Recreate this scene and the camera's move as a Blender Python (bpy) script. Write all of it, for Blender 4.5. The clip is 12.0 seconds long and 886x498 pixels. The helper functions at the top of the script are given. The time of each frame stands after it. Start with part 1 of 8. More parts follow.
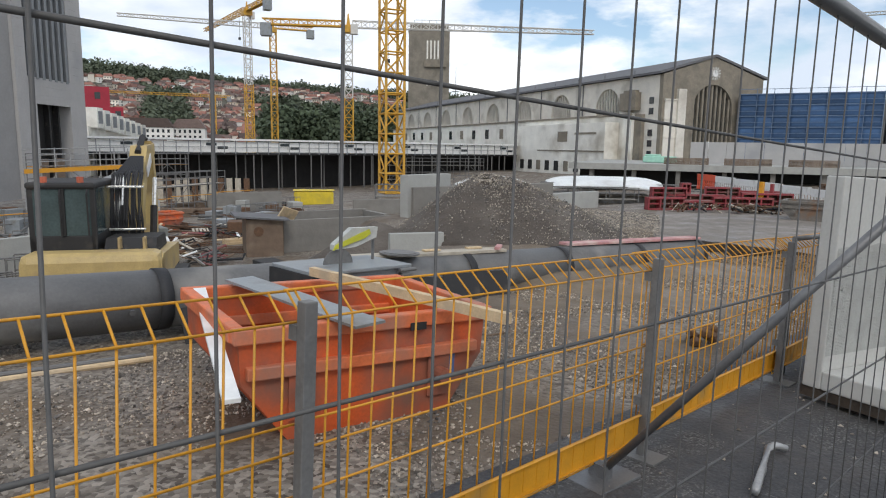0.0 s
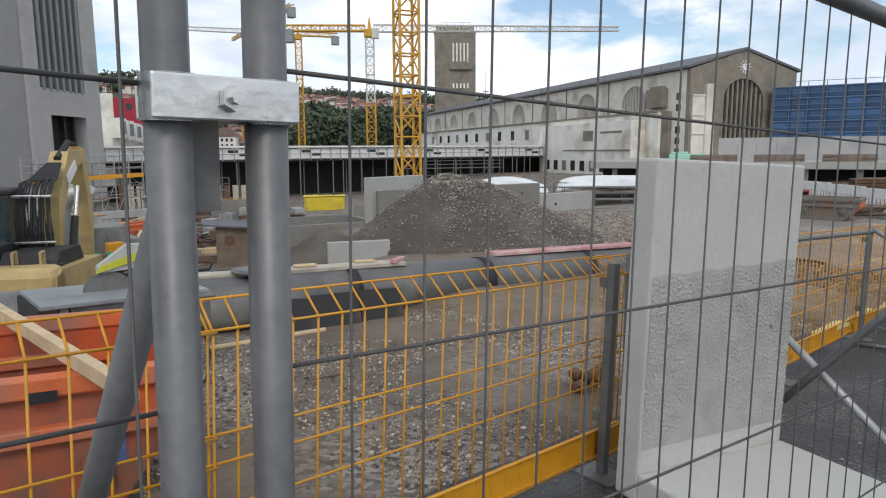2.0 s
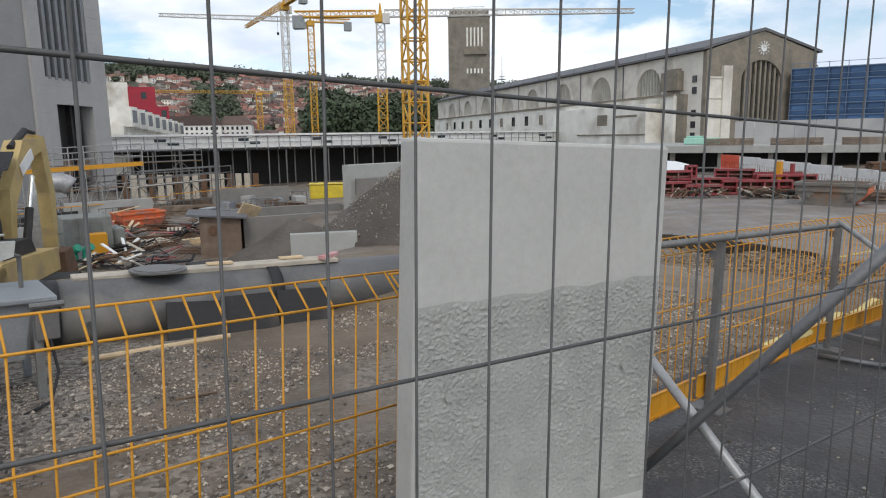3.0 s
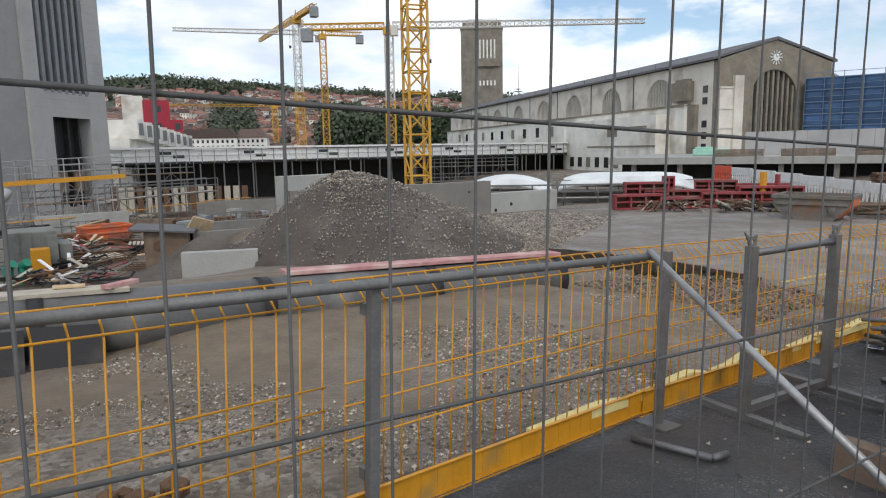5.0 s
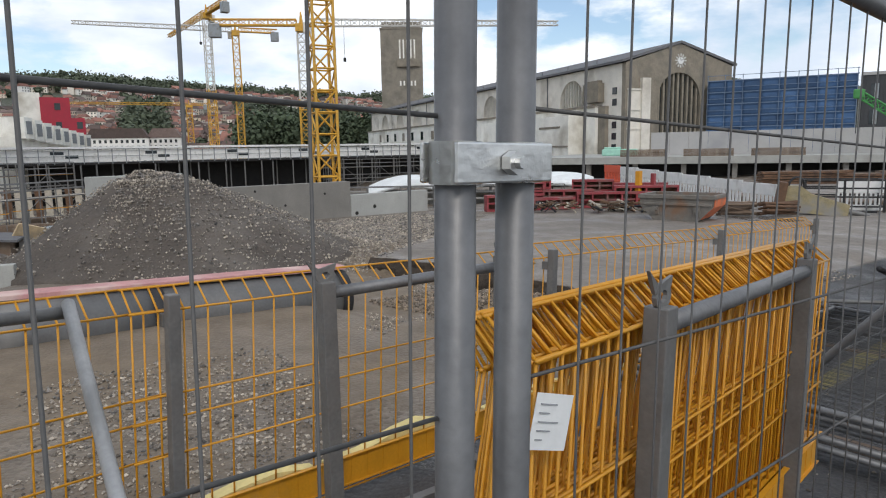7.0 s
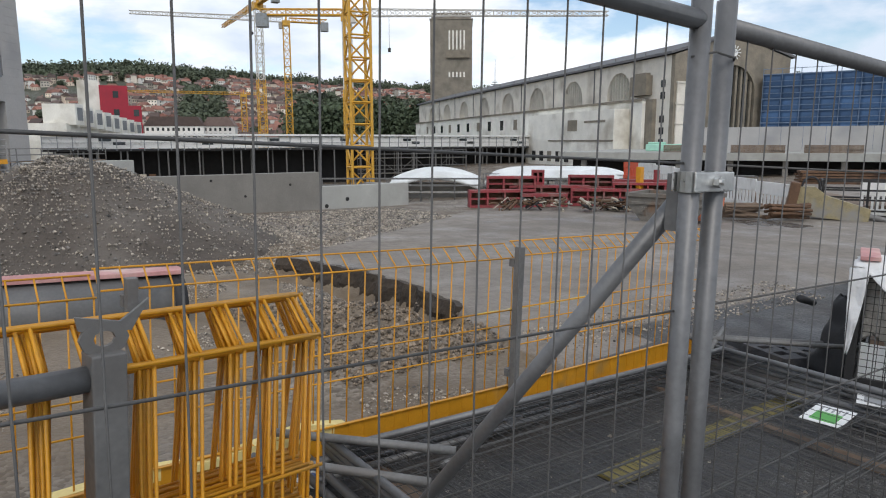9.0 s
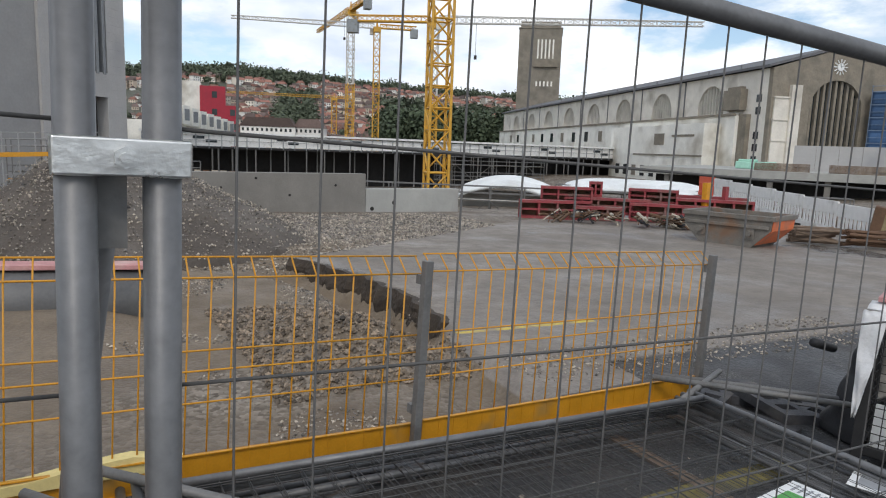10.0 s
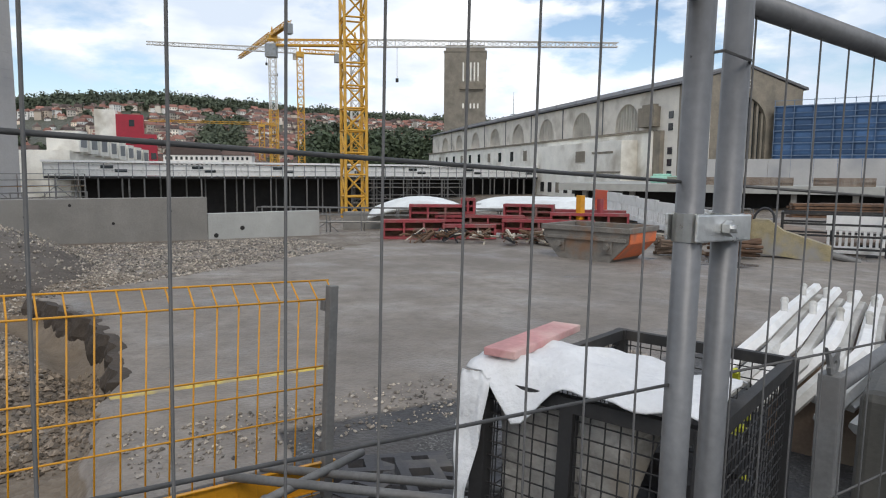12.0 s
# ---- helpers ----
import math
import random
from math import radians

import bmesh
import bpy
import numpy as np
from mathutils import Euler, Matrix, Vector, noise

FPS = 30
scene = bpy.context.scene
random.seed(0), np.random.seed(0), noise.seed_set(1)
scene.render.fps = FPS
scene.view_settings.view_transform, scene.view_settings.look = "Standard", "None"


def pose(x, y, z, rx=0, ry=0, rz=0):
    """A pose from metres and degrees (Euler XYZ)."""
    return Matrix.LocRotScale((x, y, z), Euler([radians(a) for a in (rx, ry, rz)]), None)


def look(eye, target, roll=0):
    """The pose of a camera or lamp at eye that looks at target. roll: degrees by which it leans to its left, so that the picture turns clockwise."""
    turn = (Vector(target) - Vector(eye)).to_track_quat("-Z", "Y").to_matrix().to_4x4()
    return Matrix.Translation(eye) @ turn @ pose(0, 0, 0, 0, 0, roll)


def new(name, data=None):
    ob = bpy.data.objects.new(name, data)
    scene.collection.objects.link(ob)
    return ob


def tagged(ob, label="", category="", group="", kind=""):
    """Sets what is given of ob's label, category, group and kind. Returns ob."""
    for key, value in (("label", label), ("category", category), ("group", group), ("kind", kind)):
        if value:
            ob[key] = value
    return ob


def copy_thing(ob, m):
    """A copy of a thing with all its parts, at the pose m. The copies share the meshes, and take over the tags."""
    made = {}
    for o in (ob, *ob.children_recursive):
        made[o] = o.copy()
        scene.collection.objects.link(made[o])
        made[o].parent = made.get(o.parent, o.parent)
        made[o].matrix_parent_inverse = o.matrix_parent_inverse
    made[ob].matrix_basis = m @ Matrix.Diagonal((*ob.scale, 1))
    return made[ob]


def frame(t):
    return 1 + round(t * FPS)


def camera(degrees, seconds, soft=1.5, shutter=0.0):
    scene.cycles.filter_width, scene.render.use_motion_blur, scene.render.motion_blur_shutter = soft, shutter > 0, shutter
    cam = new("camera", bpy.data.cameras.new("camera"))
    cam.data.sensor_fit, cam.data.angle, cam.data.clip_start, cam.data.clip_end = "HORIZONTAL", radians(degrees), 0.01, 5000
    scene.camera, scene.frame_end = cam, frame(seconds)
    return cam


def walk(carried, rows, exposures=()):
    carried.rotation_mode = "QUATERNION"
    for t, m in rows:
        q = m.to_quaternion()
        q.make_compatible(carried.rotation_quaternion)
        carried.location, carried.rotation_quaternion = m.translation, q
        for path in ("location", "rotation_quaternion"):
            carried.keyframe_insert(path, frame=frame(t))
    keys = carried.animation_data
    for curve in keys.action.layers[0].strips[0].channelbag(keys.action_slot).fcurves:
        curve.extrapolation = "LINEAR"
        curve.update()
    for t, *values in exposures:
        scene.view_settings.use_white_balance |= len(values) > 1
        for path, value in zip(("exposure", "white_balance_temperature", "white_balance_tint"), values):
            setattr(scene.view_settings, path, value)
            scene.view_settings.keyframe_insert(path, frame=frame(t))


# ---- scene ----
cam = camera(67.2, 12.0, soft=1.1)
PATH = [
    (0, (0.01, -0.684, 1.806), (1.289, 0.824, 1.504), 0.9),
    (0.5, (0.699, -0.685, 1.771), (2.062, 0.751, 1.49), 1.2),
    (1, (1.39, -0.654, 1.742), (2.762, 0.775, 1.466), 1.3),
    (1.5, (2.002, -0.677, 1.717), (3.338, 0.783, 1.424), 0.5),
    (2, (2.763, -0.637, 1.688), (3.963, 0.936, 1.395), -0.4),
    (2.5, (3.419, -0.585, 1.68), (4.581, 1.016, 1.386), -1.0),
    (3, (4.145, -0.568, 1.648), (5.299, 1.031, 1.316), -0.9),
    (3.5, (4.804, -0.549, 1.626), (5.962, 1.047, 1.293), -1.3),
    (5.5, (7.542, -0.559, 1.487), (8.65, 1.082, 1.201), -1.0),
    (6, (8.247, -0.495, 1.461), (9.415, 1.104, 1.179), -0.5),
    (6.5, (8.891, -0.461, 1.407), (10.099, 1.108, 1.126), -0.5),
    (7, (9.544, -0.497, 1.387), (10.829, 1.007, 1.09), -1.0),
    (9, (12.208, -0.804, 1.315), (13.373, 0.79, 0.997), -0.1),
    (9.5, (12.67, -0.922, 1.298), (13.734, 0.745, 0.997), 1.3),
    (10, (13.415, -0.822, 1.254), (14.381, 0.904, 0.955), 2.0),
    (10.5, (14.102, -0.774, 1.204), (15.118, 0.925, 0.919), 2.1),
    (11, (14.778, -0.728, 1.186), (15.889, 0.919, 0.961), 2.5),
    (11.5, (15.387, -0.689, 1.14), (16.597, 0.891, 0.943), 1.9),
    (12, (16.067, -0.608, 1.113), (17.192, 1.03, 0.886), 0.4),
]
walk(cam, [(t, look(eye, target, roll)) for t, eye, target, roll in PATH])

# ---- light ----
world = bpy.data.worlds.new("overcast_sky")
scene.world = world
world.use_nodes = True
wn, wl = world.node_tree.nodes, world.node_tree.links
wn.clear()
w_out = wn.new("ShaderNodeOutputWorld")
w_sky = wn.new("ShaderNodeTexSky")
w_sky.sky_type, w_sky.sun_disc = "NISHITA", False
w_sky.sun_elevation, w_sky.sun_rotation = radians(48), radians(200)
w_bg = wn.new("ShaderNodeBackground")
w_bg.inputs["Strength"].default_value = 0.15
wl.new(w_sky.outputs[0], w_bg.inputs["Color"])
w_tc = wn.new("ShaderNodeTexCoord")
w_map = wn.new("ShaderNodeMapping")
w_map.inputs["Scale"].default_value = (1.0, 1.0, 2.6)
w_map.inputs["Location"].default_value = (0.35, 0.1, 0.2)
wl.new(w_tc.outputs["Generated"], w_map.inputs["Vector"])
w_n1 = wn.new("ShaderNodeTexNoise")
w_n1.inputs["Scale"].default_value, w_n1.inputs["Detail"].default_value, w_n1.inputs["Roughness"].default_value = 2.6, 8, 0.55
wl.new(w_map.outputs[0], w_n1.inputs["Vector"])
w_r1 = wn.new("ShaderNodeValToRGB")
w_r1.color_ramp.elements[0].position, w_r1.color_ramp.elements[1].position = 0.42, 0.50
wl.new(w_n1.outputs["Fac"], w_r1.inputs[0])
w_n2 = wn.new("ShaderNodeTexNoise")
w_n2.inputs["Scale"].default_value, w_n2.inputs["Detail"].default_value = 3.4, 7
wl.new(w_map.outputs[0], w_n2.inputs["Vector"])
w_r2 = wn.new("ShaderNodeValToRGB")
w_r2.color_ramp.elements[0].position, w_r2.color_ramp.elements[1].position = 0.42, 0.66
w_r2.color_ramp.elements[0].color, w_r2.color_ramp.elements[1].color = (0.54, 0.61, 0.71, 1), (1.0, 0.985, 0.96, 1)
wl.new(w_n2.outputs["Fac"], w_r2.inputs[0])
w_cl = wn.new("ShaderNodeBackground")
w_cl.inputs["Strength"].default_value = 1.4
wl.new(w_r2.outputs[0], w_cl.inputs["Color"])
w_mix = wn.new("ShaderNodeMixShader")
wl.new(w_r1.outputs[0], w_mix.inputs[0])
wl.new(w_bg.outputs[0], w_mix.inputs[1])
wl.new(w_cl.outputs[0], w_mix.inputs[2])
wl.new(w_mix.outputs[0], w_out.inputs["Surface"])

sun = new("sun", bpy.data.lights.new("sun", "SUN"))
sun.data.energy, sun.data.angle, sun.data.color = 1.0, radians(16), (1.0, 0.94, 0.86)
sun.matrix_world = look((-30, -60, 80), (10, 10, 0))


# ---- materials ----
def mat(name, col, rough=0.7, metal=0.0, scale=6.0, var=0.25, bump=0.15, fine=60.0, dirt=None, dirt_amount=0.0, per_object=0.0, fine_bump=0.1, coords="Object"):
    m = bpy.data.materials.new(name)
    m.use_nodes = True
    n, l = m.node_tree.nodes, m.node_tree.links
    b = n["Principled BSDF"]
    b.inputs["Metallic"].default_value = metal
    tc = n.new("ShaderNodeTexCoord")
    a = n.new("ShaderNodeTexNoise")
    a.inputs["Scale"].default_value, a.inputs["Detail"].default_value, a.inputs["Roughness"].default_value = scale, 6, 0.6
    f = n.new("ShaderNodeTexNoise")
    f.inputs["Scale"].default_value, f.inputs["Detail"].default_value = fine, 3
    for k in (a, f):
        l.new(tc.outputs[coords], k.inputs["Vector"])
    ra = n.new("ShaderNodeMapRange")
    ra.inputs["From Min"].default_value, ra.inputs["From Max"].default_value = 0.25, 0.75
    ra.inputs["To Min"].default_value, ra.inputs["To Max"].default_value = 1 - var, 1 + var
    l.new(a.outputs["Fac"], ra.inputs["Value"])
    rf = n.new("ShaderNodeMapRange")
    rf.inputs["From Min"].default_value, rf.inputs["From Max"].default_value = 0.25, 0.75
    rf.inputs["To Min"].default_value, rf.inputs["To Max"].default_value = 1 - var * 0.5, 1 + var * 0.5
    l.new(f.outputs["Fac"], rf.inputs["Value"])
    mu = n.new("ShaderNodeMath")
    mu.operation = "MULTIPLY"
    l.new(ra.outputs[0], mu.inputs[0])
    l.new(rf.outputs[0], mu.inputs[1])
    last = mu.outputs[0]
    if per_object:
        oi = n.new("ShaderNodeObjectInfo")
        ro = n.new("ShaderNodeMapRange")
        ro.inputs["To Min"].default_value, ro.inputs["To Max"].default_value = 1 - per_object, 1 + per_object
        l.new(oi.outputs["Random"], ro.inputs["Value"])
        m2 = n.new("ShaderNodeMath")
        m2.operation = "MULTIPLY"
        l.new(last, m2.inputs[0])
        l.new(ro.outputs[0], m2.inputs[1])
        last = m2.outputs[0]
    sc = n.new("ShaderNodeVectorMath")
    sc.operation = "SCALE"
    sc.inputs[0].default_value = col
    l.new(last, sc.inputs["Scale"])
    colour = sc.outputs[0]
    if dirt:
        dn = n.new("ShaderNodeTexNoise")
        dn.inputs["Scale"].default_value, dn.inputs["Detail"].default_value = scale * 0.45, 9
        l.new(tc.outputs[coords], dn.inputs["Vector"])
        dr = n.new("ShaderNodeMapRange")
        dr.inputs["From Min"].default_value, dr.inputs["From Max"].default_value = 0.62 - dirt_amount * 0.4, 0.78 - dirt_amount * 0.3
        l.new(dn.outputs["Fac"], dr.inputs["Value"])
        mx = n.new("ShaderNodeMix")
        mx.data_type = "RGBA"
        l.new(dr.outputs[0], mx.inputs["Factor"])
        l.new(colour, mx.inputs["A"])
        mx.inputs["B"].default_value = (*dirt, 1)
        colour = mx.outputs["Result"]
    l.new(colour, b.inputs["Base Color"])
    rr = n.new("ShaderNodeMapRange")
    rr.inputs["To Min"].default_value, rr.inputs["To Max"].default_value = max(0.05, rough - 0.15), min(1, rough + 0.15)
    l.new(a.outputs["Fac"], rr.inputs["Value"])
    l.new(rr.outputs[0], b.inputs["Roughness"])
    if bump or fine_bump:
        b1 = n.new("ShaderNodeBump")
        b1.inputs["Strength"].default_value, b1.inputs["Distance"].default_value = bump, 0.5 / scale
        l.new(a.outputs["Fac"], b1.inputs["Height"])
        b2 = n.new("ShaderNodeBump")
        b2.inputs["Strength"].default_value, b2.inputs["Distance"].default_value = fine_bump, 0.4 / fine
        l.new(f.outputs["Fac"], b2.inputs["Height"])
        l.new(b1.outputs[0], b2.inputs["Normal"])
        l.new(b2.outputs[0], b.inputs["Normal"])
    return m


ZINC = mat("galvanised_steel", (0.165, 0.166, 0.168), 0.48, 0.45, 9, 0.22, 0.03, 70, (0.2, 0.2, 0.2), 0.2)
ZINC_LIGHT = mat("new_zinc", (0.36, 0.36, 0.355), 0.45, 0.4, 9, 0.2, 0.03, 70, (0.25, 0.25, 0.24), 0.2)
ZINC_DULL = mat("weathered_zinc", (0.18, 0.178, 0.172), 0.6, 0.35, 7, 0.25, 0.04, 60, (0.17, 0.16, 0.15), 0.25)
BRIGHT = mat("bright_zinc_clamp", (0.68, 0.68, 0.66), 0.3, 0.9, 14, 0.15, 0.05, 90)
WIRE = mat("fence_wire", (0.095, 0.093, 0.09), 0.6, 0.3, 20, 0.2, 0.02, 120)
YELLOW = mat("yellow_powder_coat", (0.60, 0.275, 0.014), 0.45, 0.0, 8, 0.12, 0.02, 80, (0.40, 0.23, 0.06), 0.12, per_object=0.06)
YELLOW_CRANE = mat("crane_yellow", (0.62, 0.34, 0.04), 0.5, 0.0, 1.5, 0.2, 0.02, 20, (0.3, 0.19, 0.06), 0.15)
WHITE_CRANE = mat("crane_white", (0.62, 0.60, 0.56), 0.5, 0.0, 1.5, 0.15, 0.02, 20)
RED_PAINT = mat("crane_red", (0.5, 0.12, 0.06), 0.5, 0.0, 1.5, 0.15, 0.02, 20)
ORANGE = mat("orange_skip_paint", (0.60, 0.10, 0.022), 0.55, 0.0, 3, 0.22, 0.08, 45, (0.22, 0.10, 0.07), 0.5)
ORANGE_RIM = mat("orange_rim_paint", (0.66, 0.16, 0.055), 0.55, 0.0, 4, 0.2, 0.05, 45, (0.34, 0.17, 0.12), 0.35)
CONC_WHITE = mat("pale_precast_concrete", (0.47, 0.465, 0.435), 0.85, 0.0, 2.2, 0.10, 0.12, 40, (0.5, 0.49, 0.45), 0.2)
CONC = mat("site_concrete", (0.21, 0.198, 0.178), 0.9, 0.0, 1.3, 0.18, 0.15, 30, (0.23, 0.22, 0.2), 0.25)
CONC_LIGHT = mat("light_concrete", (0.37, 0.37, 0.345), 0.9, 0.0, 1.0, 0.14, 0.12, 30, (0.31, 0.3, 0.28), 0.2)
PIPE_GREY = mat("grey_pipe_jacket", (0.125, 0.124, 0.122), 0.55, 0.1, 2.4, 0.2, 0.08, 30, (0.26, 0.25, 0.23), 0.2)
RUBBER = mat("black_rubber", (0.02, 0.02, 0.022), 0.65, 0.0, 8, 0.3, 0.1, 60)
DARK_STEEL = mat("dark_steel", (0.022, 0.021, 0.021), 0.7, 0.0, 6, 0.3, 0.06, 60, (0.06, 0.05, 0.042), 0.15)
GREY_STEEL = mat("grey_painted_steel", (0.27, 0.29, 0.30), 0.5, 0.2, 4, 0.18, 0.05, 50, (0.18, 0.17, 0.15), 0.25)
PINK = mat("pink_formwork_plank", (0.50, 0.25, 0.24), 0.75, 0.0, 5, 0.2, 0.1, 50, (0.62, 0.45, 0.4), 0.35)
WOOD = mat("raw_sawn_wood", (0.58, 0.44, 0.27), 0.75, 0.0, 6, 0.2, 0.1, 60, (0.42, 0.34, 0.24), 0.2)
WOOD_GREY = mat("weathered_planks", (0.46, 0.41, 0.33), 0.85, 0.0, 5, 0.2, 0.12, 50, (0.3, 0.27, 0.22), 0.3)
WOOD_DARK = mat("brown_board", (0.17, 0.12, 0.085), 0.8, 0.0, 3, 0.25, 0.1, 40, (0.24, 0.19, 0.14), 0.25)
WHITE_PAINT = mat("white_paint", (0.78, 0.78, 0.76), 0.6, 0.0, 3, 0.08, 0.05, 40, (0.55, 0.54, 0.51), 0.15)
SOILED_PLASTIC = mat("soiled_white_plastic", (0.52, 0.51, 0.48), 0.6, 0.0, 4, 0.2, 0.05, 40, (0.28, 0.26, 0.22), 0.35)
WHITE_PLASTIC = mat("white_plastic", (0.76, 0.75, 0.73), 0.5, 0.0, 4, 0.1, 0.05, 40, (0.5, 0.48, 0.44), 0.2)
TANK_GREEN = mat("grey_green_cabinet", (0.22, 0.23, 0.21), 0.6, 0.1, 3, 0.2, 0.05, 40, (0.14, 0.13, 0.11), 0.3)
SHELL = mat("dusty_white_membrane", (0.74, 0.76, 0.75), 0.7, 0.0, 0.6, 0.15, 0.05, 8, (0.5, 0.5, 0.48), 0.2)
FLEECE_GREY = mat("grey_fleece", (0.36, 0.34, 0.31), 0.95, 0.0, 5, 0.25, 0.25, 40, (0.2, 0.16, 0.11), 0.35, fine_bump=0.2)
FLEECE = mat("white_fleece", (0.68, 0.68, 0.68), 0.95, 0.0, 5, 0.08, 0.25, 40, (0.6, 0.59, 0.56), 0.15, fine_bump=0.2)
RED_FORM = mat("red_formwork_steel", (0.27, 0.042, 0.048), 0.6, 0.0, 4, 0.25, 0.1, 40, (0.2, 0.12, 0.1), 0.3, per_object=0.15)
BARRIER_RED = mat("orange_red_plastic", (0.72, 0.10, 0.04), 0.5, 0.0, 4, 0.1, 0.05, 40)
GREEN_PLASTIC = mat("green_plastic", (0.02, 0.24, 0.15), 0.45, 0.0, 4, 0.1, 0.03, 40)
GREEN_NET = mat("pale_green_sheet", (0.35, 0.62, 0.5), 0.7, 0.0, 2, 0.15, 0.1, 20)
LIME = mat("lime_saw_guard", (0.50, 0.50, 0.04), 0.5, 0.0, 6, 0.15, 0.05, 40)
CLEAR_GREY = mat("dusty_clear_guard", (0.45, 0.46, 0.43), 0.35, 0.0, 6, 0.15, 0.05, 40)
BEIGE = mat("digger_paint", (0.47, 0.345, 0.14), 0.5, 0.0, 3, 0.18, 0.05, 40, (0.34, 0.25, 0.14), 0.25)
GLASS_DARK = mat("dark_window_glass", (0.025, 0.032, 0.036), 0.08, 0.0, 2, 0.3, 0.0, 20, fine_bump=0.0)
# dark soil with the shade of the overhang mixed into the colour
EDGE_DARK = mat("shaded_edge_soil", (0.055, 0.042, 0.031), 0.95, 0.0, 6, 0.4, 0.4, 40)
STONE = mat("rusticated_limestone", (0.235, 0.205, 0.16), 0.9, 0.0, 0.7, 0.22, 0.25, 4, (0.15, 0.135, 0.11), 0.25)
STONE_TOWER = mat("tower_limestone", (0.23, 0.205, 0.165), 0.9, 0.0, 0.5, 0.2, 0.2, 4, (0.15, 0.135, 0.11), 0.25)
PLASTER = mat("cream_plaster", (0.70, 0.66, 0.585), 0.9, 0.0, 0.35, 0.14, 0.08, 5, (0.40, 0.36, 0.30), 0.22)
PLASTER_WHITE = mat("whitewashed_wall", (0.82, 0.80, 0.73), 0.9, 0.0, 0.3, 0.13, 0.08, 5, (0.46, 0.42, 0.35), 0.24)
SLATE = mat("slate_roof", (0.13, 0.13, 0.135), 0.8, 0.0, 1.0, 0.2, 0.1, 8)
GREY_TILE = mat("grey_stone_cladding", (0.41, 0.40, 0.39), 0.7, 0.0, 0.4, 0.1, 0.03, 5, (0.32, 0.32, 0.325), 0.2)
# the same cladding for the side face, its shade put into a darker grey
GREY_TILE_SHADED = mat("shaded_grey_cladding", (0.30, 0.295, 0.29), 0.7, 0.0, 0.4, 0.1, 0.03, 5)
LAMELLA = mat("grey_lamellas", (0.22, 0.23, 0.24), 0.6, 0.2, 1.0, 0.15, 0.02, 8)
BLUE_NET = mat("blue_debris_net", (0.045, 0.098, 0.20), 0.8, 0.0, 0.5, 0.3, 0.1, 9, (0.10, 0.15, 0.22), 0.25, per_object=0.3)
NET_POLE = mat("blue_grey_scaffold_tube", (0.16, 0.22, 0.31), 0.6, 0.2, 2.0, 0.2, 0.02, 20)
CHARCOAL = mat("charcoal_cladding", (0.048, 0.049, 0.052), 0.7, 0.0, 1.0, 0.2, 0.05, 9, per_object=0.15)
GREEN_MACHINE = mat("green_machine_paint", (0.06, 0.26, 0.07), 0.5, 0.0, 2.0, 0.2, 0.05, 20)
CAB_GLASS = mat("greenish_cab_glass", (0.06, 0.085, 0.085), 0.08, 0.0, 2, 0.3, 0.0, 20, fine_bump=0.0)
# near-black colour that stands in for shade in openings, recesses and holes
VOID_SHADE = mat("painted_void_shade", (0.018, 0.017, 0.016), 0.9, 0.0, 1.0, 0.5, 0.1, 8)
RUST = mat("rusty_steel", (0.15, 0.085, 0.05), 0.8, 0.2, 5, 0.35, 0.15, 40, (0.08, 0.05, 0.035), 0.3)
TARP = mat("yellow_tarp", (0.66, 0.50, 0.03), 0.6, 0.0, 2, 0.15, 0.2, 20, (0.5, 0.38, 0.05), 0.2)
HOUSE_WALL = mat("house_render", (0.50, 0.42, 0.34), 0.9, 0.0, 0.3, 0.15, 0.02, 3, per_object=0.4)
HOUSE_WHITE = mat("white_house_render", (0.76, 0.74, 0.70), 0.9, 0.0, 0.3, 0.1, 0.02, 3, per_object=0.15)
HOUSE_PALE = mat("pale_house_render", (0.66, 0.60, 0.52), 0.9, 0.0, 0.05, 0.25, 0.02, 3)
ROOF_RED = mat("clay_roof_tiles", (0.25, 0.12, 0.09), 0.9, 0.0, 0.5, 0.25, 0.05, 4, per_object=0.35)
ROOF_BROWN = mat("brown_roof_tiles", (0.16, 0.115, 0.10), 0.9, 0.0, 0.5, 0.25, 0.05, 4, per_object=0.35)
RED_FACADE = mat("crimson_facade", (0.36, 0.02, 0.04), 0.6, 0.0, 0.5, 0.15, 0.02, 4)
LEAF = mat("foliage", (0.082, 0.100, 0.062), 0.8, 0.0, 0.06, 0.5, 0.0, 2.0, fine_bump=0.0)
LEAF_NEAR = mat("dark_foliage", (0.070, 0.095, 0.052), 0.8, 0.0, 0.15, 0.5, 0.0, 2.0, fine_bump=0.0)
BARK = mat("bark", (0.07, 0.055, 0.04), 0.9, 0.0, 4, 0.3, 0.2, 30)
CREAM = mat("cream_foam", (0.70, 0.58, 0.25), 0.8, 0.0, 6, 0.15, 0.1, 40)
PAPER = mat("white_paper_sheet", (0.75, 0.76, 0.75), 0.7, 0.0, 4, 0.06, 0.02, 40)
PRINT_GREEN = mat("green_print", (0.10, 0.36, 0.08), 0.6, 0.0, 8, 0.1, 0.0, 40)
PRINT_GREY = mat("grey_print", (0.30, 0.31, 0.32), 0.6, 0.0, 8, 0.1, 0.0, 40)
PRINT_BLUE = mat("blue_print", (0.08, 0.13, 0.30), 0.6, 0.0, 8, 0.1, 0.0, 40)
STONES = mat("gravel_stones", (0.34, 0.295, 0.24), 0.9, 0.0, 9, 0.35, 0.2, 40, (0.16, 0.15, 0.14), 0.4)


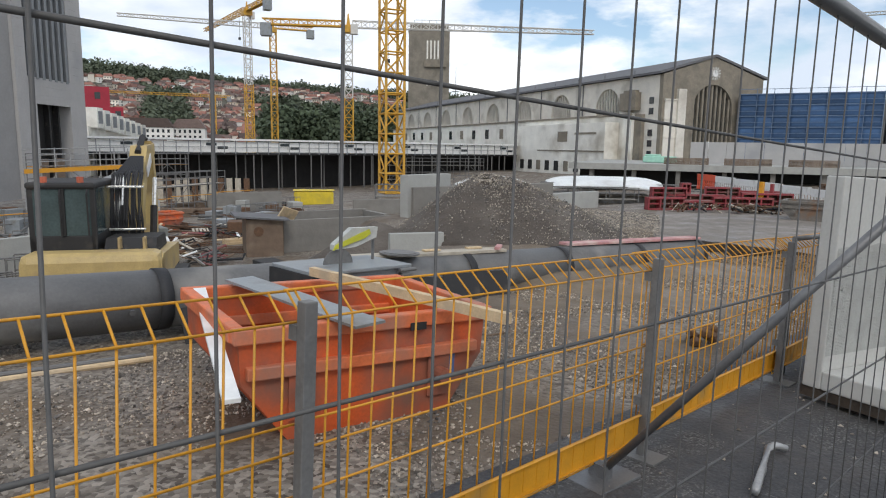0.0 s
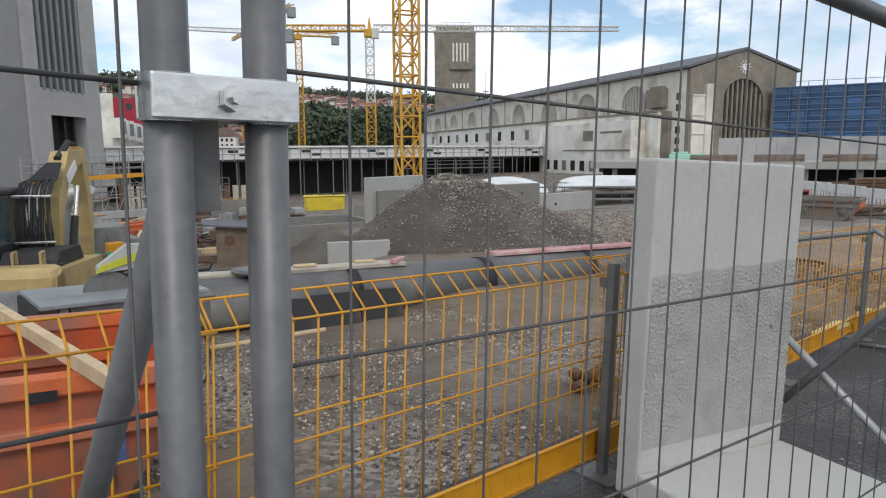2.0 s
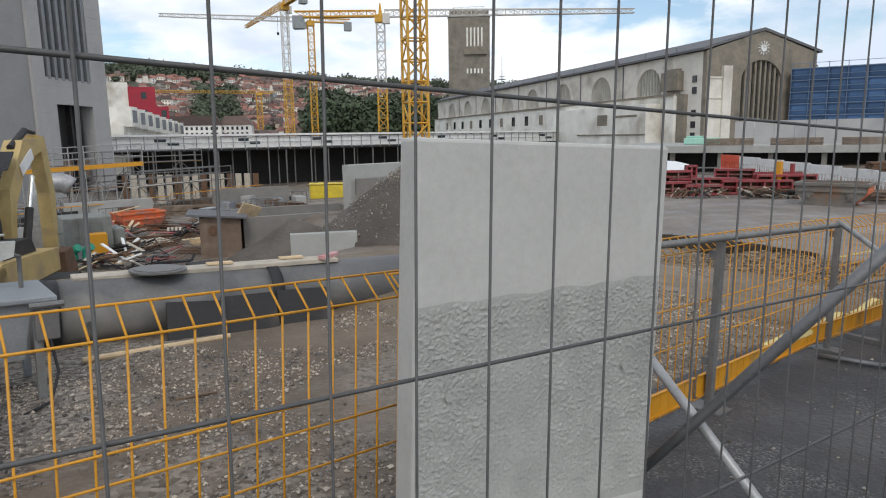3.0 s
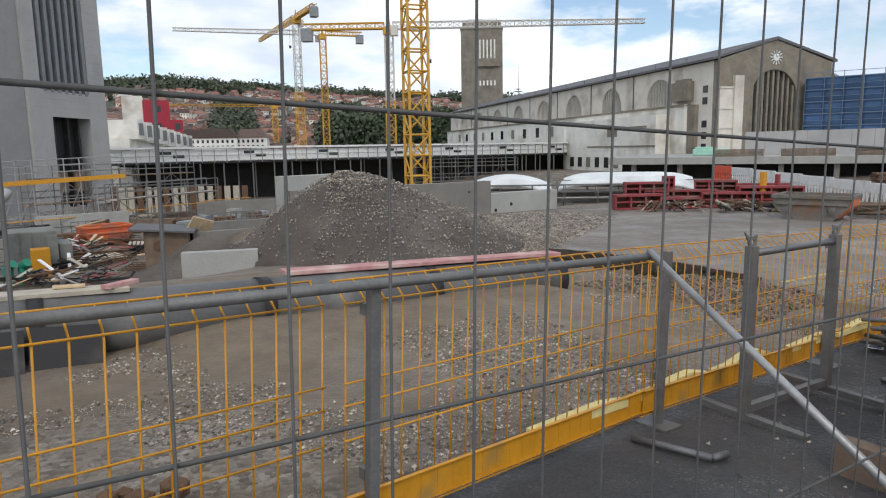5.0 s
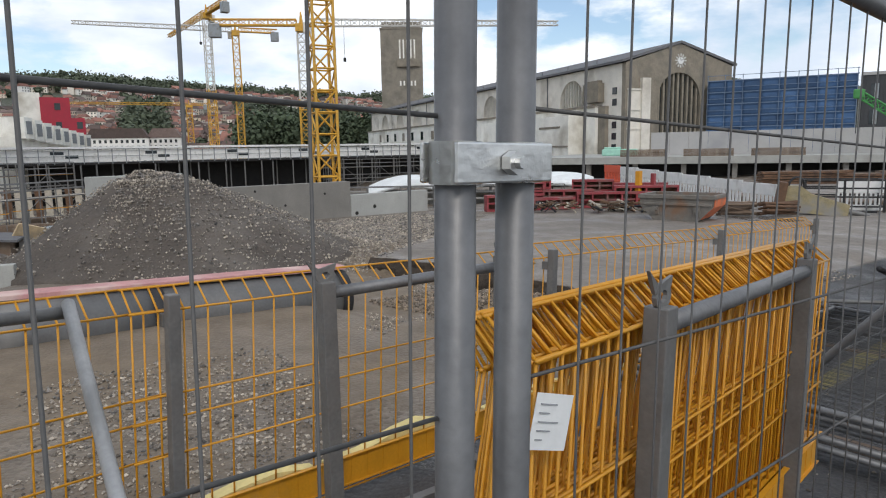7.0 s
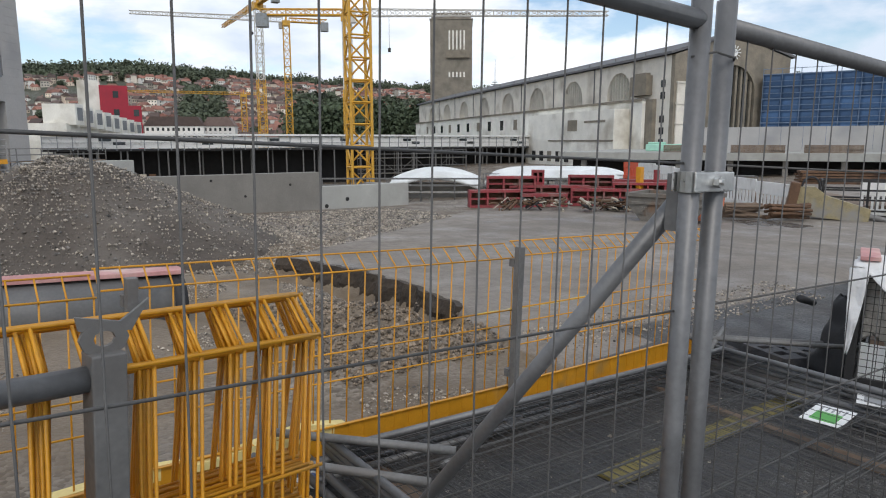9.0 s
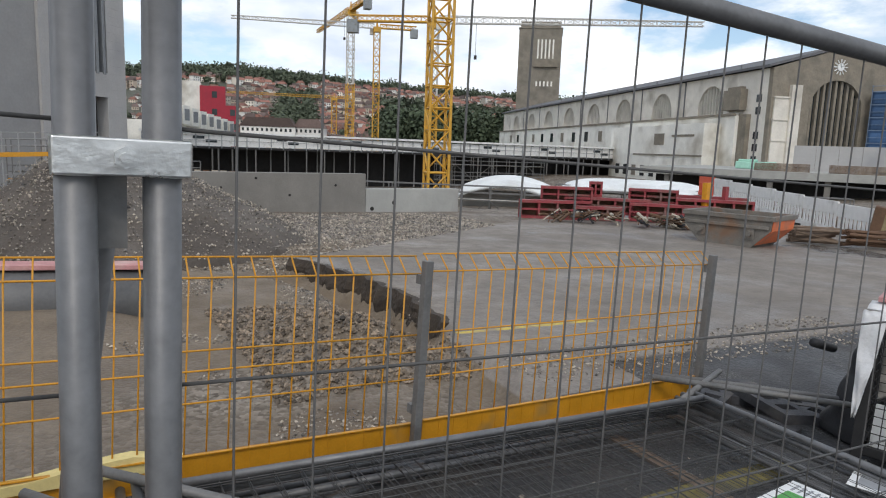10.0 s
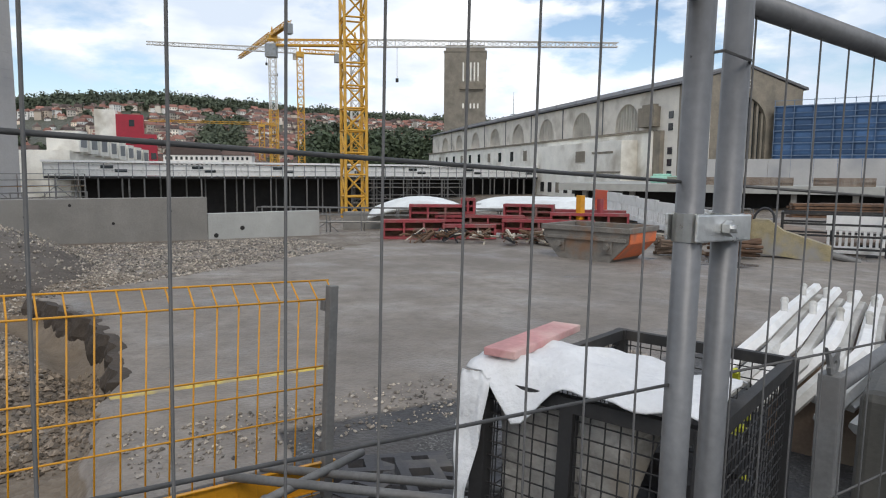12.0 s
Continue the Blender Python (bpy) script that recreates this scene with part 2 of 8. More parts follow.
def vary_islands(m, lo, hi):
    """Tone that changes from loose piece to loose piece."""
    n, l = m.node_tree.nodes, m.node_tree.links
    b = n["Principled BSDF"]
    src = b.inputs["Base Color"].links[0].from_socket
    g = n.new("ShaderNodeNewGeometry")
    r = n.new("ShaderNodeMapRange")
    r.inputs["To Min"].default_value, r.inputs["To Max"].default_value = lo, hi
    l.new(g.outputs["Random Per Island"], r.inputs["Value"])
    s = n.new("ShaderNodeVectorMath")
    s.operation = "SCALE"
    l.new(src, s.inputs[0])
    l.new(r.outputs[0], s.inputs["Scale"])
    l.new(s.outputs[0], b.inputs["Base Color"])


PIT_STONES = mat("brown_pit_stones", (0.21, 0.165, 0.12), 0.9, 0.0, 9, 0.35, 0.2, 40, (0.13, 0.11, 0.09), 0.4)
LINE_PAINT = mat("worn_line_paint", (0.60, 0.44, 0.07), 0.8, 0.0, 9, 0.2, 0.05, 40, (0.26, 0.22, 0.17), 0.5)
vary_islands(STONES, 0.35, 1.75)
vary_islands(PIT_STONES, 0.4, 1.8)
vary_islands(HOUSE_PALE, 0.6, 1.45)
vary_islands(HOUSE_WALL, 0.7, 1.4)
vary_islands(ROOF_RED, 0.6, 1.5)
vary_islands(ROOF_BROWN, 0.6, 1.5)


def ground_material():
    """Wet asphalt, gravel, earth and worn concrete, blended by the stretches of ground."""
    m = bpy.data.materials.new("site_ground")
    m.use_nodes = True
    n, l = m.node_tree.nodes, m.node_tree.links
    b = n["Principled BSDF"]
    tc = n.new("ShaderNodeTexCoord")

    def tex(scale, detail=6, rough=0.6):
        k = n.new("ShaderNodeTexNoise")
        k.inputs["Scale"].default_value, k.inputs["Detail"].default_value, k.inputs["Roughness"].default_value = scale, detail, rough
        l.new(tc.outputs["Object"], k.inputs["Vector"])
        return k.outputs["Fac"]

    def ramp(src, p0, c0, p1, c1):
        k = n.new("ShaderNodeValToRGB")
        k.color_ramp.elements[0].position, k.color_ramp.elements[0].color = p0, (*c0, 1)
        k.color_ramp.elements[1].position, k.color_ramp.elements[1].color = p1, (*c1, 1)
        l.new(src, k.inputs[0])
        return k.outputs[0]

    def mix(fac, a, c):
        k = n.new("ShaderNodeMix")
        k.data_type = "RGBA"
        l.new(fac, k.inputs["Factor"])
        l.new(a, k.inputs["A"])
        l.new(c, k.inputs["B"])
        return k.outputs["Result"]

    def mask(name, wob=0.35):
        a = n.new("ShaderNodeAttribute")
        a.attribute_name = name
        add = n.new("ShaderNodeMath")
        add.operation = "MULTIPLY_ADD"
        l.new(tex(2.3, 8), add.inputs[0])
        add.inputs[1].default_value = wob * 2
        l.new(a.outputs["Fac"], add.inputs[2])
        r = n.new("ShaderNodeMapRange")
        r.inputs["From Min"].default_value, r.inputs["From Max"].default_value = 0.44 + wob, 0.56 + wob
        l.new(add.outputs[0], r.inputs["Value"])
        return r.outputs[0]

    vor = n.new("ShaderNodeTexVoronoi")
    vor.inputs["Scale"].default_value = 26
    l.new(tc.outputs["Object"], vor.inputs["Vector"])
    stone = n.new("ShaderNodeSeparateColor")
    l.new(vor.outputs["Color"], stone.inputs[0])
    gravel = ramp(stone.outputs[0], 0.0, (0.06, 0.047, 0.036), 1.0, (0.33, 0.29, 0.24))
    mud = ramp(tex(1.7, 9), 0.3, (0.085, 0.063, 0.044), 0.7, (0.175, 0.136, 0.098))
    patch = ramp(tex(0.55, 7), 0.42, (0, 0, 0), 0.58, (1, 1, 1))
    soft = n.new("ShaderNodeAttribute")
    soft.attribute_name = "mud"
    silt = ramp(tex(3.1, 10, 0.65), 0.3, (0.135, 0.102, 0.070), 0.7, (0.215, 0.170, 0.120))
    earth = mix(soft.outputs["Fac"], mix(patch, gravel, mud), silt)
    conc = ramp(tex(0.5, 10, 0.65), 0.3, (0.165, 0.142, 0.12), 0.7, (0.305, 0.27, 0.232))
    grime = ramp(tex(3.5, 10, 0.7), 0.40, (0.75, 0.75, 0.75), 0.6, (0, 0, 0))
    worn = ramp(tex(9, 8), 0.3, (0.13, 0.112, 0.095), 0.7, (0.2, 0.175, 0.15))
    conc = mix(grime, conc, worn)
    wet = ramp(tex(0.33, 8, 0.6), 0.34, (1, 1, 1), 0.40, (0, 0, 0))
    damp = ramp(tex(5, 5), 0.3, (0.07, 0.06, 0.05), 0.7, (0.11, 0.096, 0.082))
    conc = mix(wet, conc, damp)
    asph = ramp(tex(70, 3), 0.3, (0.032, 0.032, 0.034), 0.7, (0.072, 0.071, 0.072))
    dust = ramp(tex(0.8, 9), 0.5, (0, 0, 0), 0.85, (0.45, 0.45, 0.45))
    asph = mix(dust, asph, mud)
    grit = ramp(tex(55, 4, 0.7), 0.5, (0.045, 0.043, 0.041), 0.66, (0.24, 0.235, 0.225))
    gritty = ramp(tex(1.9, 9, 0.7), 0.50, (0, 0, 0), 0.60, (0.9, 0.9, 0.9))
    asph = mix(gritty, asph, grit)
    field = ramp(tex(0.01, 8), 0.35, (0.035, 0.045, 0.02), 0.65, (0.09, 0.085, 0.06))
    col = mix(mask("concrete", 0.12), earth, conc)
    col = mix(mask("asphalt", 0.06), col, asph)
    col = mix(mask("far", 0.2), col, field)
    l.new(col, b.inputs["Base Color"])
    rg = ramp(tex(0.9, 6), 0.35, (0.45, 0.45, 0.45), 0.6, (0.9, 0.9, 0.9))
    shine = n.new("ShaderNodeRGB")
    shine.outputs[0].default_value = (0.22, 0.22, 0.22, 1)
    rg = mix(wet, rg, shine.outputs[0])
    l.new(rg, b.inputs["Roughness"])
    b1 = n.new("ShaderNodeBump")
    b1.inputs["Strength"].default_value, b1.inputs["Distance"].default_value = 0.5, 0.02
    l.new(vor.outputs["Distance"], b1.inputs["Height"])
    b1.invert = True
    b2 = n.new("ShaderNodeBump")
    b2.inputs["Strength"].default_value, b2.inputs["Distance"].default_value = 0.3, 0.03
    l.new(tex(14, 6), b2.inputs["Height"])
    l.new(b1.outputs[0], b2.inputs["Normal"])
    l.new(b2.outputs[0], b.inputs["Normal"])
    return m


GROUND = ground_material()


# ---- building helpers ----
def box(bm, x0, y0, z0, x1, y1, z1, m=None, bevel=0.0):
    """An axis-aligned box between two corners, moved by m."""
    r = bmesh.ops.create_cube(bm, size=1.0)
    t = Matrix.Translation(((x0 + x1) / 2, (y0 + y1) / 2, (z0 + z1) / 2)) @ Matrix.Diagonal((abs(x1 - x0), abs(y1 - y0), abs(z1 - z0), 1))
    bmesh.ops.transform(bm, matrix=(m @ t) if m else t, verts=r["verts"])
    if bevel:
        es = list({e for v in r["verts"] for e in v.link_edges})
        bmesh.ops.bevel(bm, geom=es, offset=bevel, segments=2, affect="EDGES", profile=0.5)


def tube(bm, p, q, r=0.02, n=8, r2=None):
    p, q = Vector(p), Vector(q)
    d = q - p
    if d.length < 1e-6:
        return
    res = bmesh.ops.create_cone(bm, cap_ends=True, segments=n, radius1=r, radius2=r if r2 is None else r2, depth=d.length)
    bmesh.ops.transform(bm, matrix=Matrix.Translation((p + q) / 2) @ d.to_track_quat("Z", "Y").to_matrix().to_4x4(), verts=res["verts"])


def polytube(bm, pts, r=0.02, n=8):
    for a, c in zip(pts, pts[1:]):
        tube(bm, a, c, r, n)


def sweep(bm, pts, r=0.02, n=10):
    """One continuous tube through the points."""
    pts = [Vector(p) for p in pts]
    rings = []
    for i, p in enumerate(pts):
        d = (pts[min(i + 1, len(pts) - 1)] - pts[max(i - 1, 0)]).normalized()
        q = d.to_track_quat("Z", "Y")
        rings.append([bm.verts.new(p + q @ Vector((r * math.cos(2 * math.pi * k / n), r * math.sin(2 * math.pi * k / n), 0))) for k in range(n)])
    for a, c in zip(rings, rings[1:]):
        best = min(range(n), key=lambda o: (a[0].co - c[o].co).length)
        for k in range(n):
            bm.faces.new((a[k], a[(k + 1) % n], c[(k + 1 + best) % n], c[(k + best) % n]))
    bm.faces.new(rings[0])
    bm.faces.new(rings[-1])
    bmesh.ops.recalc_face_normals(bm, faces=bm.faces)


def prism(bm, pts, y0, y1, m=None):
    """An outline in (x, z), pushed from y0 to y1."""
    a = [bm.verts.new((x, y0, z)) for x, z in pts]
    c = [bm.verts.new((x, y1, z)) for x, z in pts]
    bm.faces.new(a)
    bm.faces.new(list(reversed(c)))
    k = len(pts)
    for i in range(k):
        bm.faces.new((a[i], c[i], c[(i + 1) % k], a[(i + 1) % k]))
    if m:
        bmesh.ops.transform(bm, matrix=m, verts=a + c)
    bmesh.ops.recalc_face_normals(bm, faces=bm.faces)


def mesh_of(name, bm, material, smooth=False):
    me = bpy.data.meshes.new(name)
    bm.to_mesh(me)
    bm.free()
    me.materials.append(material)
    if smooth:
        for p in me.polygons:
            p.use_smooth = True
    return me


def part(name, bm, material, parent, label="", smooth=False):
    ob = new(name, mesh_of(name, bm, material, smooth))
    ob.parent = parent
    return tagged(ob, label)


def thing(name, label, category, m=None, group="", kind=""):
    ob = new(name)
    ob.empty_display_size = 0.2
    if m:
        ob.matrix_basis = m
    return tagged(ob, label, category, group, kind)


def shared(name, me, parent, m, label=""):
    """One more piece on a mesh that its like already use."""
    ob = new(name, me)
    ob.parent = parent
    ob.matrix_basis = m
    return tagged(ob, label)


def solid(name, bm, material, label, category, m=None, group="", kind="", smooth=False):
    ob = new(name, mesh_of(name, bm, material, smooth))
    if m:
        ob.matrix_basis = m
    return tagged(ob, label, category, group, kind)


# ---- the lie of the land ----
SLOPE = 0.048
TILT = 2.75


def asphalt(x, y):
    return 0.05 - SLOPE * (max(-25.0, min(x, 45.0)) - 3) + 0.02 * max(0.0, min(y, 3.0))


def bulge(x):
    """How far the guard rail stands out of its straight line."""
    return 0.25 * math.exp(-(((x - 10.6) / 3.6) ** 2))


def guard_line(x):
    return 1.37 + 0.075 * (x - 3.27) + bulge(x)


def road(x, y):
    return -0.58 - 0.015 * (min(x, 60) - 16.5)


def step(a, c, x):
    t = max(0.0, min(1.0, (x - a) / (c - a)))
    return t * t * (3 - 2 * t)


def cut_edge(y):
    """The edge of the concrete road along the excavation."""
    if y < 9.7:
        return 16.5 + 0.55 * math.sin(max(0.0, min(1.0, (y - 4.0) / 5.7)) * math.pi) + 0.03 * math.sin(y * 5) + 0.03 * math.sin(y * 13)
    return 16.6 + (y - 9.7) * 1.6


def hill(x, y):
    r = math.hypot(x - 8, y)
    turn = math.degrees(math.atan2(x - 8, y))
    top = 63 - 15 * (1 - step(-2, 12, turn)) + 9 * math.sin(radians(turn * 6 + 40)) - 14 * step(30, 60, turn) - 40 * step(-5, -40, turn)
    return -6 + (top + 6) * step(330, 830, r)


def mud_bank(x, y):
    """Silt heaped against the pipe."""
    return step(7.6, 9.2, x) * (1 - step(13.4, 14.5, x)) * step(5.2, 6.7, y) * (1 - step(8.5, 10.0, y))


def land(x, y):
    """Height, and how much of the ground here is asphalt, concrete and open country."""
    edge = guard_line(x) + 0.42
    a, rd = asphalt(x, y), road(x, y)
    gr = -0.387 - 0.035 * (max(-20, min(x, 16)) - 5.5) + 0.035 * noise.noise((x * 0.8, y * 0.8, 0)) + 0.015 * noise.noise((x * 3, y * 3, 5))
    gr -= (0.17 - 0.13 * step(3.0, 5.0, x)) * math.exp(-(((y - 7.0) / 0.8) ** 2)) * step(-30, -10, x)
    gr += 0.20 * mud_bank(x, y)
    lift = step(9.6, 11.4, y) * step(11, 15, x)
    gr = gr + (rd - gr) * lift
    fall = step(10.0, 20.0, y) * (1 - step(9.5, 13.0, x))
    gr -= 2.0 * fall
    gr -= 0.26 * math.exp(-(((x - cut_edge(y) + 0.28) / 0.3) ** 2)) * step(4.6, 5.6, y) * (1 - step(8.9, 9.8, y)) * step(2, 6, x)
    on_road = step(cut_edge(y) - 0.12, cut_edge(y) + 0.05, x)
    h = gr + (rd - gr) * on_road
    heap = 0.26 * math.exp(-(((x - 15.7) / 0.75) ** 2 + ((y - 5.3) / 1.2) ** 2)) * (1 - on_road)
    h += heap * (1 + 0.4 * noise.noise((x * 5, y * 5, 2)))
    on_asphalt = 1 - step(edge - 0.05, edge + 0.3, y)
    if x > 17.5:
        on_asphalt = max(on_asphalt, 1 - step(3.0, 4.0, y))
    h = h + (a - 0.16 * bulge(x) * step(1.2, 1.8, y) - h) * on_asphalt
    pit = step(18.0, 20.0, y) * (1 - 0.55 * step(85, 105, x))
    deep = -2.8 - 4.2 * step(25, 115, y)
    h = h + (deep - h) * pit * (1 - on_asphalt)
    r = math.hypot(x, y)
    if r > 330 and y > -100:
        h = max(h, hill(x, y))
    return h, on_asphalt, on_road * (1 - on_asphalt) * (1 - pit) * step(-3, 0, x), step(150, 260, r)


def spaced(lo, hi, fine, reach):
    v, d = [lo], fine
    while v[-1] < hi:
        v.append(v[-1] + fine)
    a, d = v[0], fine
    left = []
    while a > -reach:
        d *= 1.18
        a -= d
        left.append(a)
    c, d = v[-1], fine
    while c < reach:
        d *= 1.13
        c += d
        v.append(c)
    return left[::-1] + v


def build_ground():
    xs, ys = spaced(-2.0, 21.0, 0.11, 3500), spaced(0.6, 13.0, 0.11, 3500)
    co, asp, con, far, silt = [], [], [], [], []
    for y in ys:
        for x in xs:
            h, a, c, f = land(x, y)
            co.append((x, y, h))
            asp.append(a)
            con.append(c)
            far.append(f)
            soft = step(5.6, 8.2, x) * step(3.6, 5.6, y + 0.9 * noise.noise((x * 0.5, y * 0.5, 8)))
            silt.append(max(soft, step(8.0, 11.0, x) * (0.5 + noise.noise((x * 0.6, y * 0.6, 3)))) * step(2.2, 2.6, y) * (1 - step(10.5, 12.5, y)))
    w = len(xs)
    faces = [(j * w + i, j * w + i + 1, j * w + w + i + 1, j * w + w + i) for j in range(len(ys) - 1) for i in range(w - 1)]
    me = bpy.data.meshes.new("ground")
    me.from_pydata(co, [], faces)
    for key, values in (("asphalt", asp), ("concrete", con), ("far", far), ("mud", silt)):
        at = me.attributes.new(key, "FLOAT", "POINT")
        at.data.foreach_set("value", values)
    for p in me.polygons:
        p.use_smooth = True
    me.materials.append(GROUND)
    return tagged(new("ground", me), "building site ground of gravel, mud, asphalt and worn concrete", "ground", kind="structure")


build_ground()


def put(x, y, h=0.0, turn=0.0, tilt=True):
    """The pose of a thing on the sloping walk and yard."""
    return Matrix.Translation((x, y, land(x, y)[0] + h)) @ Euler((0, radians(TILT if tilt else 0), 0)).to_matrix().to_4x4() @ Euler((0, 0, radians(turn))).to_matrix().to_4x4()


# ---- far setting: hill town, woods, station, cranes ----
def leaf_cloud(name, spots, material, label, category, leaves=46, size=1.5, seed=3):
    """Many crowns of loose leaf clumps in one mesh: (x, y, z, radius, height) each."""
    rng = np.random.default_rng(seed)
    co, faces = [], []
    for x, y, z, r, h in spots:
        k = int(leaves)
        d = rng.normal(size=(k, 3))
        d /= np.linalg.norm(d, axis=1)[:, None]
        rad = rng.uniform(0.45, 1.08, (k, 1))
        c = d * rad * np.array([r, r, h * 0.5]) + np.array([x, y, z + h * 0.55])
        u = rng.normal(size=(k, 3))
        v = np.cross(u, d + rng.normal(size=(k, 3)) * 0.4)
        u *= (size * rng.uniform(0.6, 1.3, (k, 1))) / np.linalg.norm(u, axis=1)[:, None]
        v *= (size * rng.uniform(0.6, 1.3, (k, 1))) / np.maximum(np.linalg.norm(v, axis=1)[:, None], 1e-6)
        base = len(co)
        quad = np.stack([c - u, c - v, c + u, c + v], 1).reshape(-1, 3)
        co.extend(map(tuple, quad))
        faces.extend((base + 4 * i, base + 4 * i + 1, base + 4 * i + 2, base + 4 * i + 3) for i in range(k))
    me = bpy.data.meshes.new(name)
    me.from_pydata(co, [], faces)
    me.materials.append(material)
    return tagged(new(name, me), label, category, kind="stuff")


def polar(r, turn):
    a = radians(turn)
    return 8 + r * math.sin(a), r * math.cos(a)


rnd = random.Random(11)
spots = []
for _ in range(2300):
    turn = rnd.uniform(-10, 64)
    near = 690 if turn < 19 else 770
    x, y = polar(rnd.uniform(near, 900), turn)
    s = rnd.uniform(6, 11)
    spots.append((x, y, hill(x, y) - 2, s * 0.85, s * rnd.uniform(1.2, 1.8)))
for _ in range(330):
    x, y = polar(rnd.uniform(400, 720), rnd.uniform(-8, 62))
    s = rnd.uniform(2.5, 4.5)
    spots.append((x, y, hill(x, y) - 1, s, s * 1.5))
for _ in range(330):
    turn = rnd.uniform(15.8, 18.6) if rnd.random() < 0.35 else rnd.uniform(24, 39)
    x, y = polar(rnd.uniform(400, 620), turn)
    s = rnd.uniform(5, 8)
    spots.append((x, y, hill(x, y) - 1, s, s * 1.8))
leaf_cloud("hill_woods", spots, LEAF, "dense dark green woods along the ridge above the town", "trees", 120, 1.35)
spots = []
for _ in range(90):
    x, y = polar(rnd.uniform(300, 345), rnd.uniform(24.5, 38.5))
    s = rnd.uniform(5, 8)
    spots.append((x, y, -4, s, rnd.uniform(17, 24)))
leaf_cloud("park_trees", spots, LEAF_NEAR, "dark green park trees behind the footbridge", "trees", 340, 0.95, 8)


def house(w, d, h, rise, wall, roof, cols, storeys):
    ob = thing("house", "plastered town house with tiled pitched roof on the hillside", "house", group="houses on the hill")
    bm = bmesh.new()
    box(bm, -w / 2, -d / 2, -6, w / 2, d / 2, h)
    part("wall", bm, wall, ob)
    bm = bmesh.new()
    prism(bm, [(-w / 2 - 0.5, h - 0.1), (w / 2 + 0.5, h - 0.1), (w / 2 - w * 0.12, h + rise), (-w / 2 + w * 0.12, h + rise)], -0.3, 0.3)
    for v in bm.verts:
        v.co.y *= (d / 2 + 0.6) / 0.3 if v.co.z < h else 1.0
    part("roof", bm, roof, ob)
    bm = bmesh.new()
    box(bm, -0.55, -d / 2 - 0.06, 0, 0.55, -d / 2 + 0.1, 1.5)
    me = mesh_of("window", bm, GLASS_DARK)
    for i in range(cols):
        for j in range(storeys):
            shared("window", me, ob, Matrix.Translation((-w / 2 + w * (i + 0.5) / cols, 0, h - 2.6 - 3.0 * j)))
    bm = bmesh.new()
    box(bm, w * 0.2, -0.4, h + rise * 0.5, w * 0.2 + 0.9, 0.4, h + rise + 1.2)
    part("chimney", bm, ROOF_RED, ob)
    return ob


kinds = [house(9, 8, 7, 4.5, HOUSE_WALL, ROOF_BROWN, 3, 2), house(12, 8, 8, 5, HOUSE_WALL, ROOF_RED, 3, 2), house(8, 8, 7, 4, HOUSE_WHITE, ROOF_BROWN, 2, 2), house(14, 9, 8, 4, HOUSE_WHITE, ROOF_BROWN, 4, 2)]
placed = 0
for row, r in enumerate(np.linspace(395, 740, 18)):
    turn = -8 + rnd.uniform(0, 1.0)
    while turn < 60:
        turn += rnd.uniform(1.1, 2.3) * 520 / r
        if rnd.random() < (0.36 if row < 11 else 0.62) or (24.5 < turn < 38 and row < 9) or (turn < 19 and r > 690) or turn > 48 and row % 2:
            continue
        x, y = polar(r + rnd.uniform(-8, 8), turn)
        src = kinds[rnd.choice((0, 0, 0, 1, 1, 2, 2, 3))]
        m = Matrix.Translation((x, y, hill(x, y) - 1.5)) @ Euler((0, 0, radians(-turn + rnd.choice((-70, -35, -12, 0, 10, 35, 80))))).to_matrix().to_4x4() @ Matrix.Scale(rnd.uniform(0.6, 0.8), 4)
        if placed < len(kinds) and kinds[placed].matrix_basis == Matrix():
            kinds[placed].matrix_basis = m
        else:
            copy_thing(src, m)
        placed += 1

